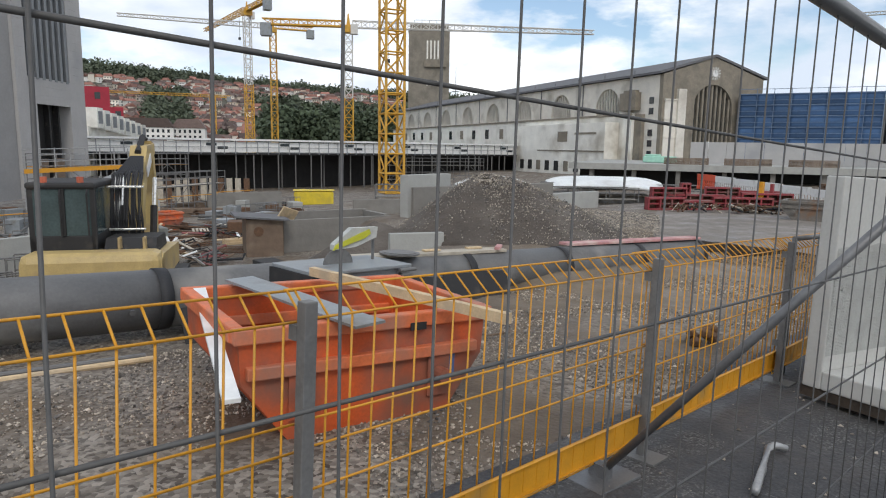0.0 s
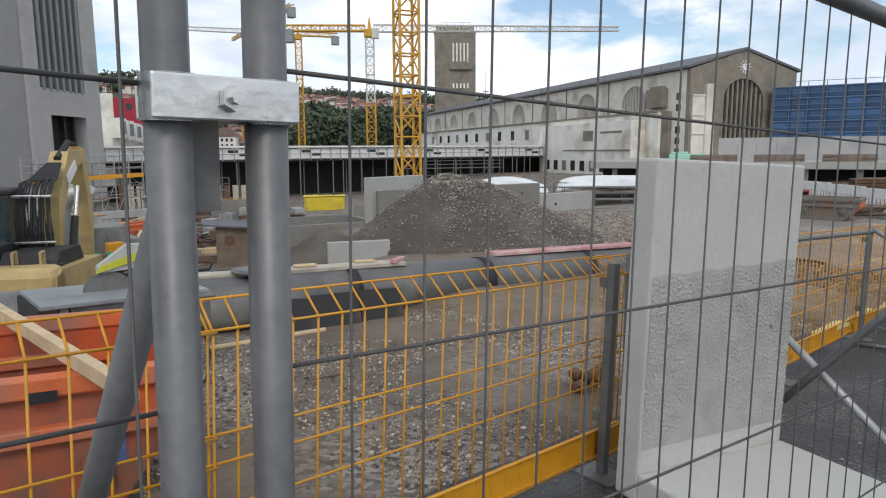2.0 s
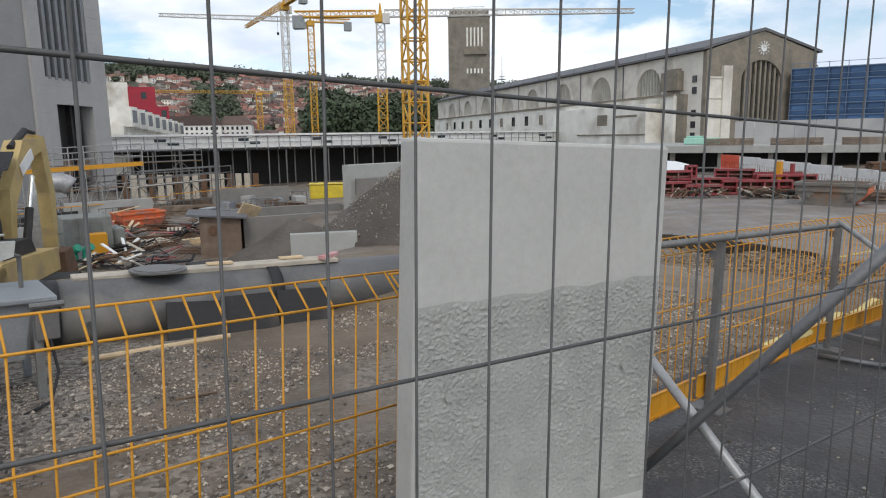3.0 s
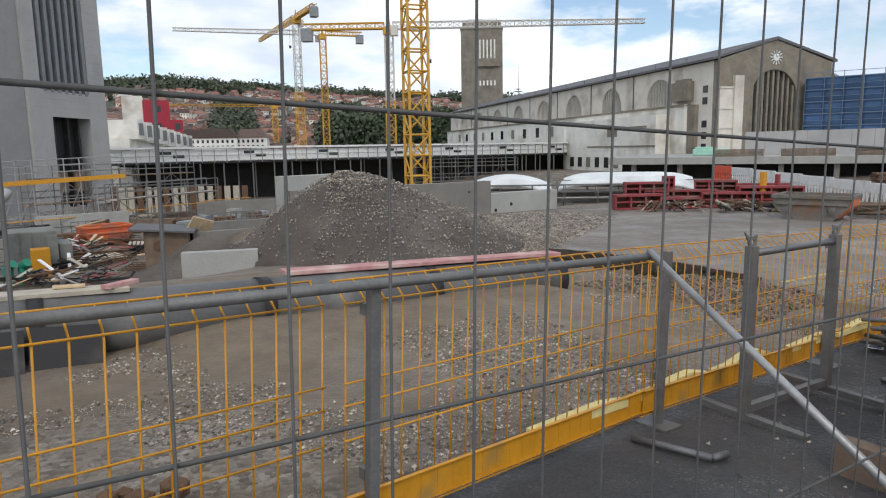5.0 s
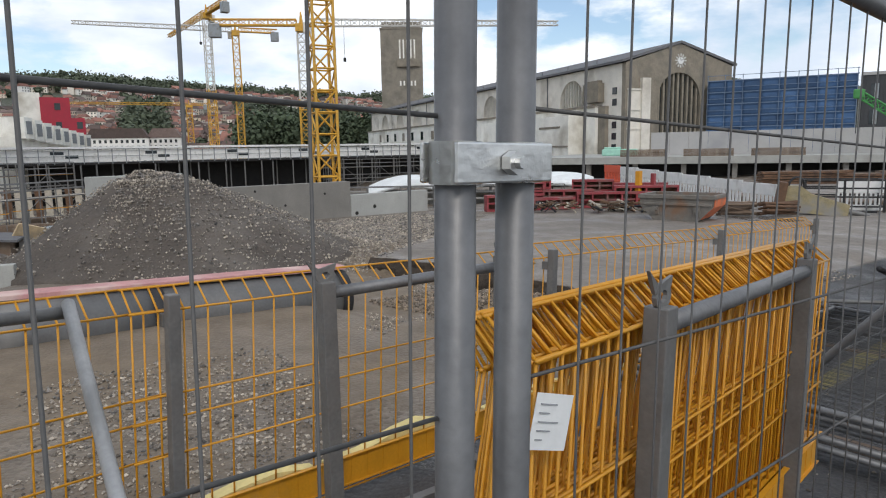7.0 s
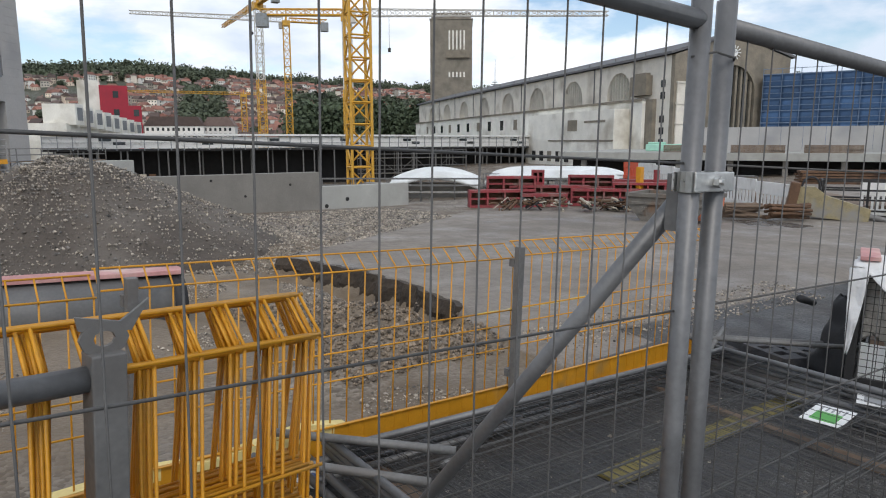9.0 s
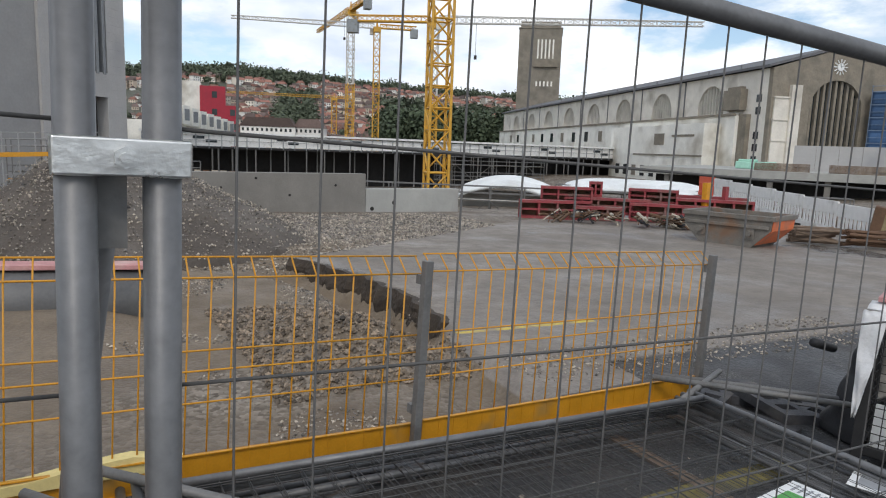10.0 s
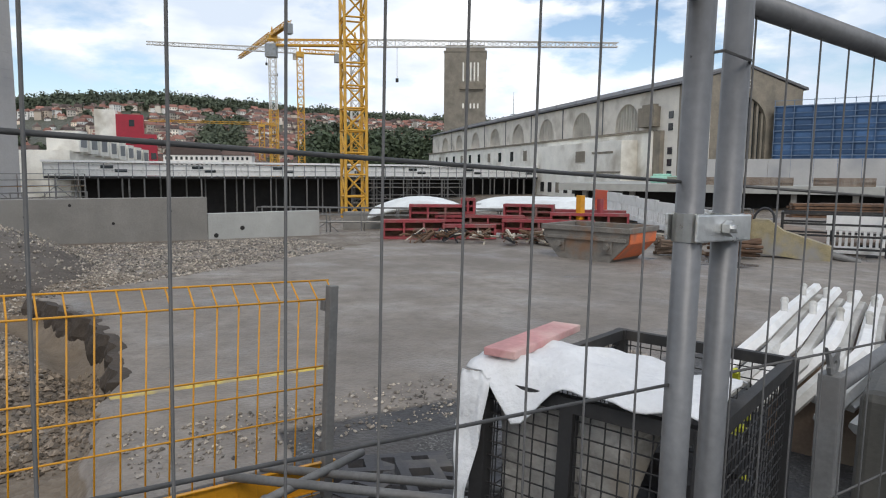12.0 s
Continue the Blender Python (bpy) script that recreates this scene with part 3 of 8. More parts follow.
# the closely built rest of the hillside town
def town_mesh(seed, count):
    rng = random.Random(seed)
    walls, wf, roofs, rf, wins, nf = [], [], [], [], [], []
    for _ in range(count):
        r, turn = rng.uniform(385, 760), rng.uniform(-8, 58)
        if 24.5 < turn < 38 and r < 560 or turn < 19 and r > 700:
            continue
        x, y = polar(r, turn)
        if noise.noise((x * 0.012, y * 0.012, 4)) < -0.28:
            continue
        w, d, h, rise = rng.uniform(2.4, 4.2), rng.uniform(2.4, 3.2), rng.uniform(4.5, 8), rng.uniform(1.8, 3.0)
        m = Matrix.Translation((x, y, hill(x, y) - 1.5)) @ Matrix.Rotation(radians(-turn + rng.choice((-70, -35, -12, 0, 10, 35, 80))), 4, "Z")
        b = len(walls)
        walls += [m @ Vector(c) for c in ((-w, -d, -6), (w, -d, -6), (w, d, -6), (-w, d, -6), (-w, -d, h), (w, -d, h), (w, d, h), (-w, d, h))]
        wf += [(b, b + 1, b + 5, b + 4), (b + 1, b + 2, b + 6, b + 5), (b + 2, b + 3, b + 7, b + 6), (b + 3, b, b + 4, b + 7)]
        b = len(roofs)
        e = rng.choice((0.0, 0.0, 0.25)) * w
        roofs += [m @ Vector(c) for c in ((-w - 0.5, -d - 0.5, h), (w + 0.5, -d - 0.5, h), (w + 0.5, d + 0.5, h), (-w - 0.5, d + 0.5, h), (-w - 0.4 + e, 0, h + rise), (w + 0.4 - e, 0, h + rise))]
        rf += [(b, b + 1, b + 5, b + 4), (b + 2, b + 3, b + 4, b + 5), (b + 1, b + 2, b + 5), (b + 3, b, b + 4)]
        for i in range(3):
            for j in range(2):
                cx, cz, b = (i - 1) * w * 0.62, h - 1.9 - 2.3 * j, len(wins)
                wins += [m @ Vector(c) for c in ((cx - 0.4, -d - 0.08, cz), (cx + 0.4, -d - 0.08, cz), (cx + 0.4, -d - 0.08, cz + 1.1), (cx - 0.4, -d - 0.08, cz + 1.1))]
                nf.append((b, b + 1, b + 2, b + 3))
    return (walls, wf), (roofs, rf), (wins, nf)


for seed, wall, roof in ((3, HOUSE_WALL, ROOF_BROWN), (4, HOUSE_WHITE, ROOF_RED), (5, HOUSE_PALE, ROOF_RED), (6, HOUSE_PALE, ROOF_BROWN)):
    ob = thing("hillside_town", "crowded pale town houses with tiled roofs on the wooded hill", "houses", kind="stuff")
    for nm, (vs, fs), material in zip(("wall", "roof", "window"), town_mesh(seed, 620), (wall, roof, GLASS_DARK)):
        me = bpy.data.meshes.new(nm)
        me.from_pydata(vs, [], fs)
        me.materials.append(material)
        o = new(nm, me)
        o.parent = ob
        tagged(o, kind="stuff")

# long pale apartment blocks at the foot of the hill
for turn, r, w, h in ((15.3, 398, 30, 14), (18.6, 400, 17, 14), (24.2, 402, 20, 9), (27.6, 400, 26, 10), (31, 404, 14, 12)):
    x, y = polar(r, turn)
    pale = turn < 19
    ob = thing("apartment_building", "long pale apartment block with rows of windows and brown roof", "building", Matrix.Translation((x, y, hill(x, y) - 2)) @ Euler((0, 0, radians(-turn - 8))).to_matrix().to_4x4(), "apartment blocks")
    bm = bmesh.new()
    box(bm, -w / 2, -6, -8, w / 2, 6, h)
    part("wall", bm, HOUSE_WHITE if pale else HOUSE_WALL, ob)
    bm = bmesh.new()
    prism(bm, [(-w / 2 - 0.4, h), (w / 2 + 0.4, h), (w / 2 - 3, h + 5), (-w / 2 + 3, h + 5)], -6.4, 6.4)
    part("roof", bm, ROOF_BROWN, ob)
    bm = bmesh.new()
    box(bm, -0.6, -6.08, 0, 0.6, -5.9, 1.7)
    me = mesh_of("window", bm, GLASS_DARK)
    for i in range(int(w / 2.6)):
        for j in range(4):
            shared("window", me, ob, Matrix.Translation((-w / 2 + 1.5 + 2.6 * i, 0, h - 2.6 - 3.1 * j)))

# crimson block and white stepped podium beside the clad tower
ob = thing("red_building", "crimson clad office block with dark windows", "building", pose(60, 254, -4, rz=-12))
bm = bmesh.new()
box(bm, -5, -6, 0, 3.5, 6, 24)
box(bm, 3.5, -6, 0, 7.5, 6, 17.5)
part("wall", bm, RED_FACADE, ob)
bm = bmesh.new()
box(bm, -11.5, -5, 0, -5, 6, 25.5)
part("stair_tower", bm, PLASTER_WHITE, ob, "pale grey stair tower")
for x, z in ((-1, 20), (-1, 14), (5, 14), (2, 9), (5.5, 9)):
    bm = bmesh.new()
    box(bm, x, -6.1, z, x + 1.7, -5.9, z + 2.2)
    part("window", bm, GLASS_DARK, ob)
ob = thing("white_annex", "low white office wing with a row of bay windows", "building", pose(33, 142, -4, rz=60))
bm = bmesh.new()
box(bm, -17, -4, 0, 17, 6, 8.4)
part("wall", bm, PLASTER_WHITE, ob)
for i in range(8):
    bm = bmesh.new()
    box(bm, -16 + 4.1 * i, -5.2, 8.2 - 0.25 * i, -12.8 + 4.1 * i, 0, 11.6 - 0.3 * i)
    bay = part("bay", bm, PLASTER_WHITE, ob)
    bm = bmesh.new()
    box(bm, -15.4 + 4.1 * i, -5.3, 8.9 - 0.25 * i, -13.4 + 4.1 * i, -5.15, 11.0 - 0.3 * i)
    part("pane", bm, LAMELLA, bay)


# grey clad tower with lamellas
def clad_tower():
    turn = math.degrees(math.atan2(87.8 - 77.6, 19.47 - 11.2))
    ob = thing("clad_tower", "tall grey clad office tower with dark vertical lamellas", "building", pose(11.2, 77.6, -4, rz=turn))
    ln = math.hypot(87.8 - 77.6, 19.47 - 11.2)
    u = ln / 13.1
    bm = bmesh.new()
    w0, w1 = 3.3 * u, 9.8 * u
    s0, s1 = 1.9 * u, 9.9 * u
    box(bm, 0, 0, 0, w0, 9, 9.8)
    box(bm, w1, 0, 0, ln, 9, 9.8)
    box(bm, 0, 0, 9.8, ln, 9, 12.1)
    box(bm, 0, 0, 12.1, s0, 9, 44)
    box(bm, s1, 0, 12.1, ln, 9, 44)
    box(bm, w0, 5, 0, w1, 9, 9.8)
    box(bm, s0, 1.2, 12.1, s1, 9, 44)
    part("wall", bm, GREY_TILE, ob)
    for z in np.arange(0.6, 44, 0.9):
        for a, c in (((0.02, w0 - 0.02), (w1 + 0.02, ln - 0.02)) if z < 9.3 else ((0.02, s0 - 0.02), (s1 + 0.02, ln - 0.02)) if z > 12 else ((0.02, ln - 0.02),)):
            bm = bmesh.new()
            box(bm, a, -0.03, z, c, 0.02, z + 0.885)
            part("cladding_course", bm, GREY_TILE, ob)
    # side face away from the light, painted darker than the front
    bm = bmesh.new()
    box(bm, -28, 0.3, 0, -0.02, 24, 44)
    part("side_wing", bm, GREY_TILE_SHADED, ob, "grey side wing with its shade put into the colour")
    for i in range(7):
        x = s0 + (s1 - s0) * (i + 0.5) / 7
        bm = bmesh.new()
        box(bm, x - 0.14, -0.1, 12.1, x + 0.30, 1.2, 44)
        part("lamella", bm, LAMELLA, ob)
    # shade between the lamellas and in the window, put into near-black sheets
    bm = bmesh.new()
    box(bm, s0, 1.05, 12.1, s1, 1.25, 44)
    part("window_band", bm, VOID_SHADE, ob)
    bm = bmesh.new()
    box(bm, w0, 1.4, 3.9, w1, 1.6, 9.8)
    part("window", bm, VOID_SHADE, ob)
    for x in (w0 + 1.2, w0 + 3.5, w1 - 1.2):
        bm = bmesh.new()
        box(bm, x, 0.8, 0, x + 0.3, 1.4, 9.8)
        part("column", bm, DARK_STEEL, ob)
    for x in (w0 + 0.3, w0 + 3.6):
        bm = bmesh.new()
        box(bm, x, 0.5, 1.6, x + 2.0, 0.7, 3.9)
        part("panel", bm, WOOD_DARK, ob)


clad_tower()


def arch_outline(x, z0, r, zc, n=14):
    return [(x - r, z0), (x + r, z0)] + [(x + r * math.cos(a), zc + r * math.sin(a)) for a in np.linspace(0, math.pi, n)]


# station hall: local x across the gable, local y along the long side
def station_hall():
    ob = thing("station_hall", "long stone station hall with arched windows and weathered whitewashed side wall", "building", pose(111.35, 69.0, -4, rz=-19.4))
    w, ln, ev, ap = 23.7, 168.0, 19.7, 23.3

    def quad_wall(outline, depth, place, name, material):
        bm = bmesh.new()
        prism(bm, outline, 0, depth, place)
        return part(name, bm, material, ob)
    gx, gr, gz = 11.7, 4.75, 13.5
    bm = bmesh.new()
    # gable in pieces round its great arch
    n = 18
    arc = [(gx - gr * math.cos(a), gz + gr * math.sin(a)) for a in np.linspace(0, math.pi, n)]
    prism(bm, [(0, 0), (gx - gr, 0)] + arc + [(gx + gr, 0), (w, 0), (w, ev), (gx, ap), (0, ev)], 0, 1.0)
    part("gable", bm, STONE, ob, "brown rusticated stone gable")
    bm = bmesh.new()
    box(bm, 3.1, -0.7, 0, 4.9, 0, 17.1)
    part("pilaster", bm, PLASTER, ob, "cream plastered pier")
    bm = bmesh.new()
    box(bm, 0.5, -0.25, 0, 3.1, 0, 15.0)
    part("plaster_panel", bm, PLASTER, ob)
    for z in (15.0, 11.5, 8.2):
        bm = bmesh.new()
        box(bm, 0.4, -0.45, z, 3.1, 0, z + 0.25)
        part("ledge", bm, PLASTER, ob)
    bm = bmesh.new()
    box(bm, gx - gr, 0.9, 5, gx + gr, 1.0, gz + gr)
    part("arch_glazing", bm, GLASS_DARK, ob)
    for i in range(9):
        x = gx - gr + (i + 0.5) * 2 * gr / 9
        z = gz + math.sqrt(max(0.1, gr * gr - (x - gx) ** 2))
        bm = bmesh.new()
        box(bm, x - 0.2, 0.35, 5, x + 0.2, 0.9, z)
        part("mullion", bm, STONE, ob)
    bm = bmesh.new()
    for k in range(12):
        a = k * math.pi / 6
        tube(bm, (gx + 0.75 * math.cos(a), -0.1, 20.3 + 0.75 * math.sin(a)), (gx + 1.25 * math.cos(a), -0.1, 20.3 + 1.25 * math.sin(a)), 0.09, 5)
    part("clock_marks", bm, WHITE_PAINT, ob, "white hour marks")
    bm = bmesh.new()
    tube(bm, (gx, 0, 20.3), (gx, -0.16, 20.3), 0.62, 20)
    part("clock_face", bm, WHITE_PAINT, ob)
    bm = bmesh.new()
    tube(bm, (gx, -0.2, 20.3), (gx + 0.45, -0.2, 20.55), 0.05, 5)
    tube(bm, (gx, -0.2, 20.3), (gx - 0.15, -0.2, 20.8), 0.05, 5)
    part("clock_hand", bm, GREY_STEEL, ob)
    bm = bmesh.new()
    box(bm, gx - 1.1, 0.2, 6.2, gx + 0.4, 0.3, 7.6)
    part("notice", bm, WHITE_PAINT, ob)
    # long side wall with arched windows; outline in (along, up)
    side = Matrix(((0, 1, 0, 0), (1, 0, 0, 0), (0, 0, 1, 0), (0, 0, 0, 1)))
    first, pitch, r, zc, z0 = 17.3, 18.72, 4.3, 13.9, 13.0
    bm = bmesh.new()
    x = 1.0
    for i in range(8):
        c = first + pitch * i
        prism(bm, [(x, 0), (c - r, 0), (c - r, ev), (x, ev)], 0, 0.9, side)
        prism(bm, [(c - r, 0), (c + r, 0), (c + r, z0), (c - r, z0)], 0, 0.9, side)
        a = np.linspace(math.pi, 0, 13)
        pts = [(c + r * math.cos(t), zc + r * math.sin(t)) for t in a]
        for (xa, za), (xb, zb) in zip(pts, pts[1:]):
            prism(bm, [(xa, za), (xb, zb), (xb, ev), (xa, ev)], 0, 0.9, side)
        x = c + r
    prism(bm, [(x, 0), (ln, 0), (ln, ev), (x, ev)], 0, 0.9, side)
    part("side_wall", bm, PLASTER, ob, "cream plastered upper wall")
    for i in range(8):
        c = first + pitch * i
        bm = bmesh.new()
        prism(bm, arch_outline(c, z0, r, zc), 0.8, 0.86, side)
        win = part("window", bm, GLASS_DARK, ob)
        for k in range(9):
            xx = c - r + (k + 0.5) * 2 * r / 9
            bm = bmesh.new()
            box(bm, 0.35, xx - 0.1, z0, 0.8, xx + 0.1, zc + math.sqrt(max(0.05, r * r - (xx - c) ** 2)))
            part("mullion", bm, PLASTER, win)
        if i < 7:
            bm = bmesh.new()
            box(bm, -0.15, c + pitch / 2 - 0.12, 13, 0.0, c + pitch / 2 + 0.12, ev)
            part("downpipe", bm, SLATE, ob)
    # whitewashed lower wall, standing proud
    bm = bmesh.new()
    box(bm, -1.4, 7.0, 0, -0.0, ln, 12.8)
    part("lower_wall", bm, PLASTER_WHITE, ob, "whitewashed lower wall with grey repairs")
    bm = bmesh.new()
    box(bm, -1.7, 7.0, 12.4, -0.02, ln, 12.82)
    part("string_course", bm, STONE, ob)
    bm = bmesh.new()
    box(bm, -4.6, 11.0, 0, -1.4, 50.5, 11.2)
    part("stripped_wall", bm, PLASTER_WHITE, ob, "blank whitewashed wall of a pulled-down wing")
    bm = bmesh.new()
    box(bm, -4.75, 11.0, 5.3, -4.6, 38, 5.6)
    box(bm, -4.7, 14.0, 8.9, -4.6, 22, 9.3)
    box(bm, -4.7, 25.0, 7.4, -4.6, 29, 9.6)
    part("torn_edge", bm, STONE, ob)
    bm = bmesh.new()
    box(bm, -1.3, 6.3, 13.4, 0, 11.4, 16.8)
    box(bm, -1.0, 7.0, 16.8, 0, 10.6, 17.3)
    part("plant_box", bm, STONE, ob, "grey roof-level plant box on the wall")
    bm = bmesh.new()
    box(bm, -0.8, 4.8, 0, 0, 6.9, 12.6)
    part("corner_pier", bm, STONE, ob)
    for i in range(6):
        bm = bmesh.new()
        z = 4.5 + 2.0 * i
        box(bm, -0.14, 2.4, z, 0.0, 3.6, z + 1.2)
        part("small_window", bm, GLASS_DARK, ob) if i != 3 else bm.free()
    for i in range(11):
        c = 54 + 9.5 * i
        for z in (8.3, 4.3):
            bm = bmesh.new()
            box(bm, -1.5, c, z, -1.38, c + 2.2, z + 2.6)
            part("lower_window", bm, GLASS_DARK if (i + int(z)) % 3 else STONE, ob)
    for i in range(9):
        c = 12 + 4.1 * i
        bm = bmesh.new()
        box(bm, -4.72, c, 1.0, -4.58, c + 1.8, 3.2)
        part("opening", bm, VOID_SHADE if i % 3 else STONE, ob)
    bm = bmesh.new()
    prism(bm, [(-0.9, ev + 0.03), (-0.9, ev + 0.45), (gx, ap + 0.5), (w + 0.9, ev + 0.45), (w + 0.9, ev + 0.03), (gx, ap + 0.03)], -0.25, ln)
    part("roof", bm, SLATE, ob)
    bm = bmesh.new()
    box(bm, w - 1, 1, 0, w, ln, ev)
    box(bm, 0, ln - 1, 0, w, ln, ev)
    part("back_wall", bm, STONE, ob)
    for i in range(16):
        bm = bmesh.new()
        tube(bm, (-0.5, 8 + 10 * i, ev + 0.4), (-0.5, 8 + 10 * i, ev + 1.3), 0.09, 5)
        part("roof_post", bm, SLATE, ob)


station_hall()


def station_tower():
    ob = thing("station_tower", "square stone clock tower with narrow window slots", "tower", pose(179.8, 222.4, -4, rz=-38.0))
    w, h = 16.5, 55.0
    bm = bmesh.new()
    box(bm, -w / 2, -w / 2, 0, w / 2, w / 2, h - 2.4)
    box(bm, -w / 2 + 0.5, -w / 2 + 0.5, h - 2.4, w / 2 - 0.5, w / 2 - 0.5, h)
    part("shaft", bm, STONE_TOWER, ob)
    bm = bmesh.new()
    box(bm, -w / 2 - 0.25, -w / 2 - 0.25, h - 2.7, w / 2 + 0.25, w / 2 + 0.25, h - 2.3)
    part("cornice", bm, STONE_TOWER, ob)
    for i in range(5):
        x = -1.0 + 1.45 * i
        bm = bmesh.new()
        box(bm, x, -w / 2 - 0.06, h - 14.0, x + 0.6, -w / 2 + 0.1, h - 6.8)
        part("slot_window", bm, PLASTER_WHITE, ob)
        for z in (h - 24.5, h - 34, h - 43):
            bm = bmesh.new()
            box(bm, x, -w / 2 - 0.06, z, x + 0.65, -w / 2 + 0.1, z + 1.9)
            part("window", bm, PLASTER_WHITE, ob)
    bm = bmesh.new()
    box(bm, -2.0, -w / 2 - 1.0, h - 17.2, 7.0, -w / 2, h - 14.6)
    part("balcony", bm, STONE, ob)
    for i in range(3):
        bm = bmesh.new()
        box(bm, -w / 2 - 0.08, -5, h - 44 + 13 * i, -w / 2 + 0.1, 1.5, h - 34 + 13 * i)
        part("side_opening", bm, SLATE, ob)
    bm = bmesh.new()
    for a in (-6, -3, 0, 3, 6):
        tube(bm, (a, -6, h), (a, -6, h + 1.4), 0.08, 5)
        tube(bm, (-6, a, h), (-6, a, h + 1.4), 0.08, 5)
    tube(bm, (-6, -6, h + 1.4), (6, -6, h + 1.4), 0.08, 5)
    tube(bm, (-6, -6, h + 1.4), (-6, 6, h + 1.4), 0.08, 5)
    part("roof_rail", bm, GREY_STEEL, ob)


station_tower()


# covered footbridge on props
def footbridge():
    a, c = Vector((24.0, 123.6)), Vector((124.2, 117.8))
    d = c - a
    ln = d.length
    ob = thing("footbridge", "long white covered footbridge on steel props above the pit", "bridge", pose(a.x, a.y, 0, rz=math.degrees(math.atan2(d.y, d.x))))
    bm = bmesh.new()
    box(bm, 0, -1.5, -0.2, ln, 1.5, 0.15)
    part("deck", bm, DARK_STEEL, ob)
    bm = bmesh.new()
    box(bm, 0, -1.35, 0.3, ln, 1.35, 2.2)
    part("wall_panel", bm, WHITE_PAINT, ob)
    bm = bmesh.new()
    box(bm, -0.3, -1.9, 2.4, ln + 0.3, 1.9, 2.75)
    part("roof", bm, WHITE_PAINT, ob)
    me_p = mesh_of("post", (lambda b: (box(b, -0.06, -1.62, -0.1, 0.06, -1.5, 2.4), b)[1])(bmesh.new()), GREY_STEEL)
    k = int(ln / 2.1)
    for i in range(k + 1):
        shared("post", me_p, ob, Matrix.Translation((i * ln / k, 0, 0)))
    bm = bmesh.new()
    for z in (0.15, 1.15, 2.3):
        box(bm, 0, -1.6, z, ln, -1.54, z + 0.08)
    part("rail", bm, GREY_STEEL, ob)
    bm = bmesh.new()
    box(bm, -0.95, -1.44, 0, 0.95, -1.3, 0.5)
    me = mesh_of("opening", bm, GLASS_DARK)
    for i in range(7):
        x = 9 + i * 14.3
        shared("opening", me, ob, Matrix.Translation((x, 0, 1.45)))
        shared("opening", me, ob, Matrix.Translation((x + 2.1, 0, 0.85)))
    bm = bmesh.new()
    tube(bm, (0, 0, -8.0), (0, 0, -0.2), 0.14, 8)
    me = mesh_of("prop", bm, ZINC_DULL)
    rr = random.Random(4)
    for i in range(46):
        x = 2 + i * (ln - 4) / 45 + rr.uniform(-0.8, 0.8)
        shared("prop", me, ob, Matrix.Translation((x, rr.choice((-1.2, 1.2, -1.2)), 0)))
    # near-black backing and soffit added for the shade under and behind the bridge
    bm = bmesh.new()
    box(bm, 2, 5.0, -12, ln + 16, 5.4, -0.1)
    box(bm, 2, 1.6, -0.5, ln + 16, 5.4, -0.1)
    ex = part("rear_wall", bm, VOID_SHADE, ob, "near-black sheet standing for the shade behind the props")


footbridge()


# tower cranes
def lattice(bm, p, q, w, bay, r, up=Vector((0, 0, 1)), w2=None):
    p, q = Vector(p), Vector(q)
    d = (q - p).normalized()
    s = d.cross(up if abs(d.dot(up)) < 0.95 else Vector((1, 0, 0))).normalized()
    t = s.cross(d).normalized()
    n = max(1, round((q - p).length / bay))

    def ring(i):
        f = i / n
        k = w + ((w2 if w2 is not None else w) - w) * f
        c = p + (q - p) * f
        return [c + s * a * k / 2 + t * b * k / 2 for a, b in ((-1, -1), (1, -1), (1, 1), (-1, 1))]
    for k in range(4):
        tube(bm, ring(0)[k], ring(n)[k], r, 5)
    for i in range(n):
        a, c = ring(i), ring(i + 1)
        for k in range(4):
            j = (k + 1) % 4
            tube(bm, a[k], a[j], r * 0.6, 4)
            tube(bm, *((a[k], c[j]) if i % 2 else (a[j], c[k])), r * 0.6, 4)


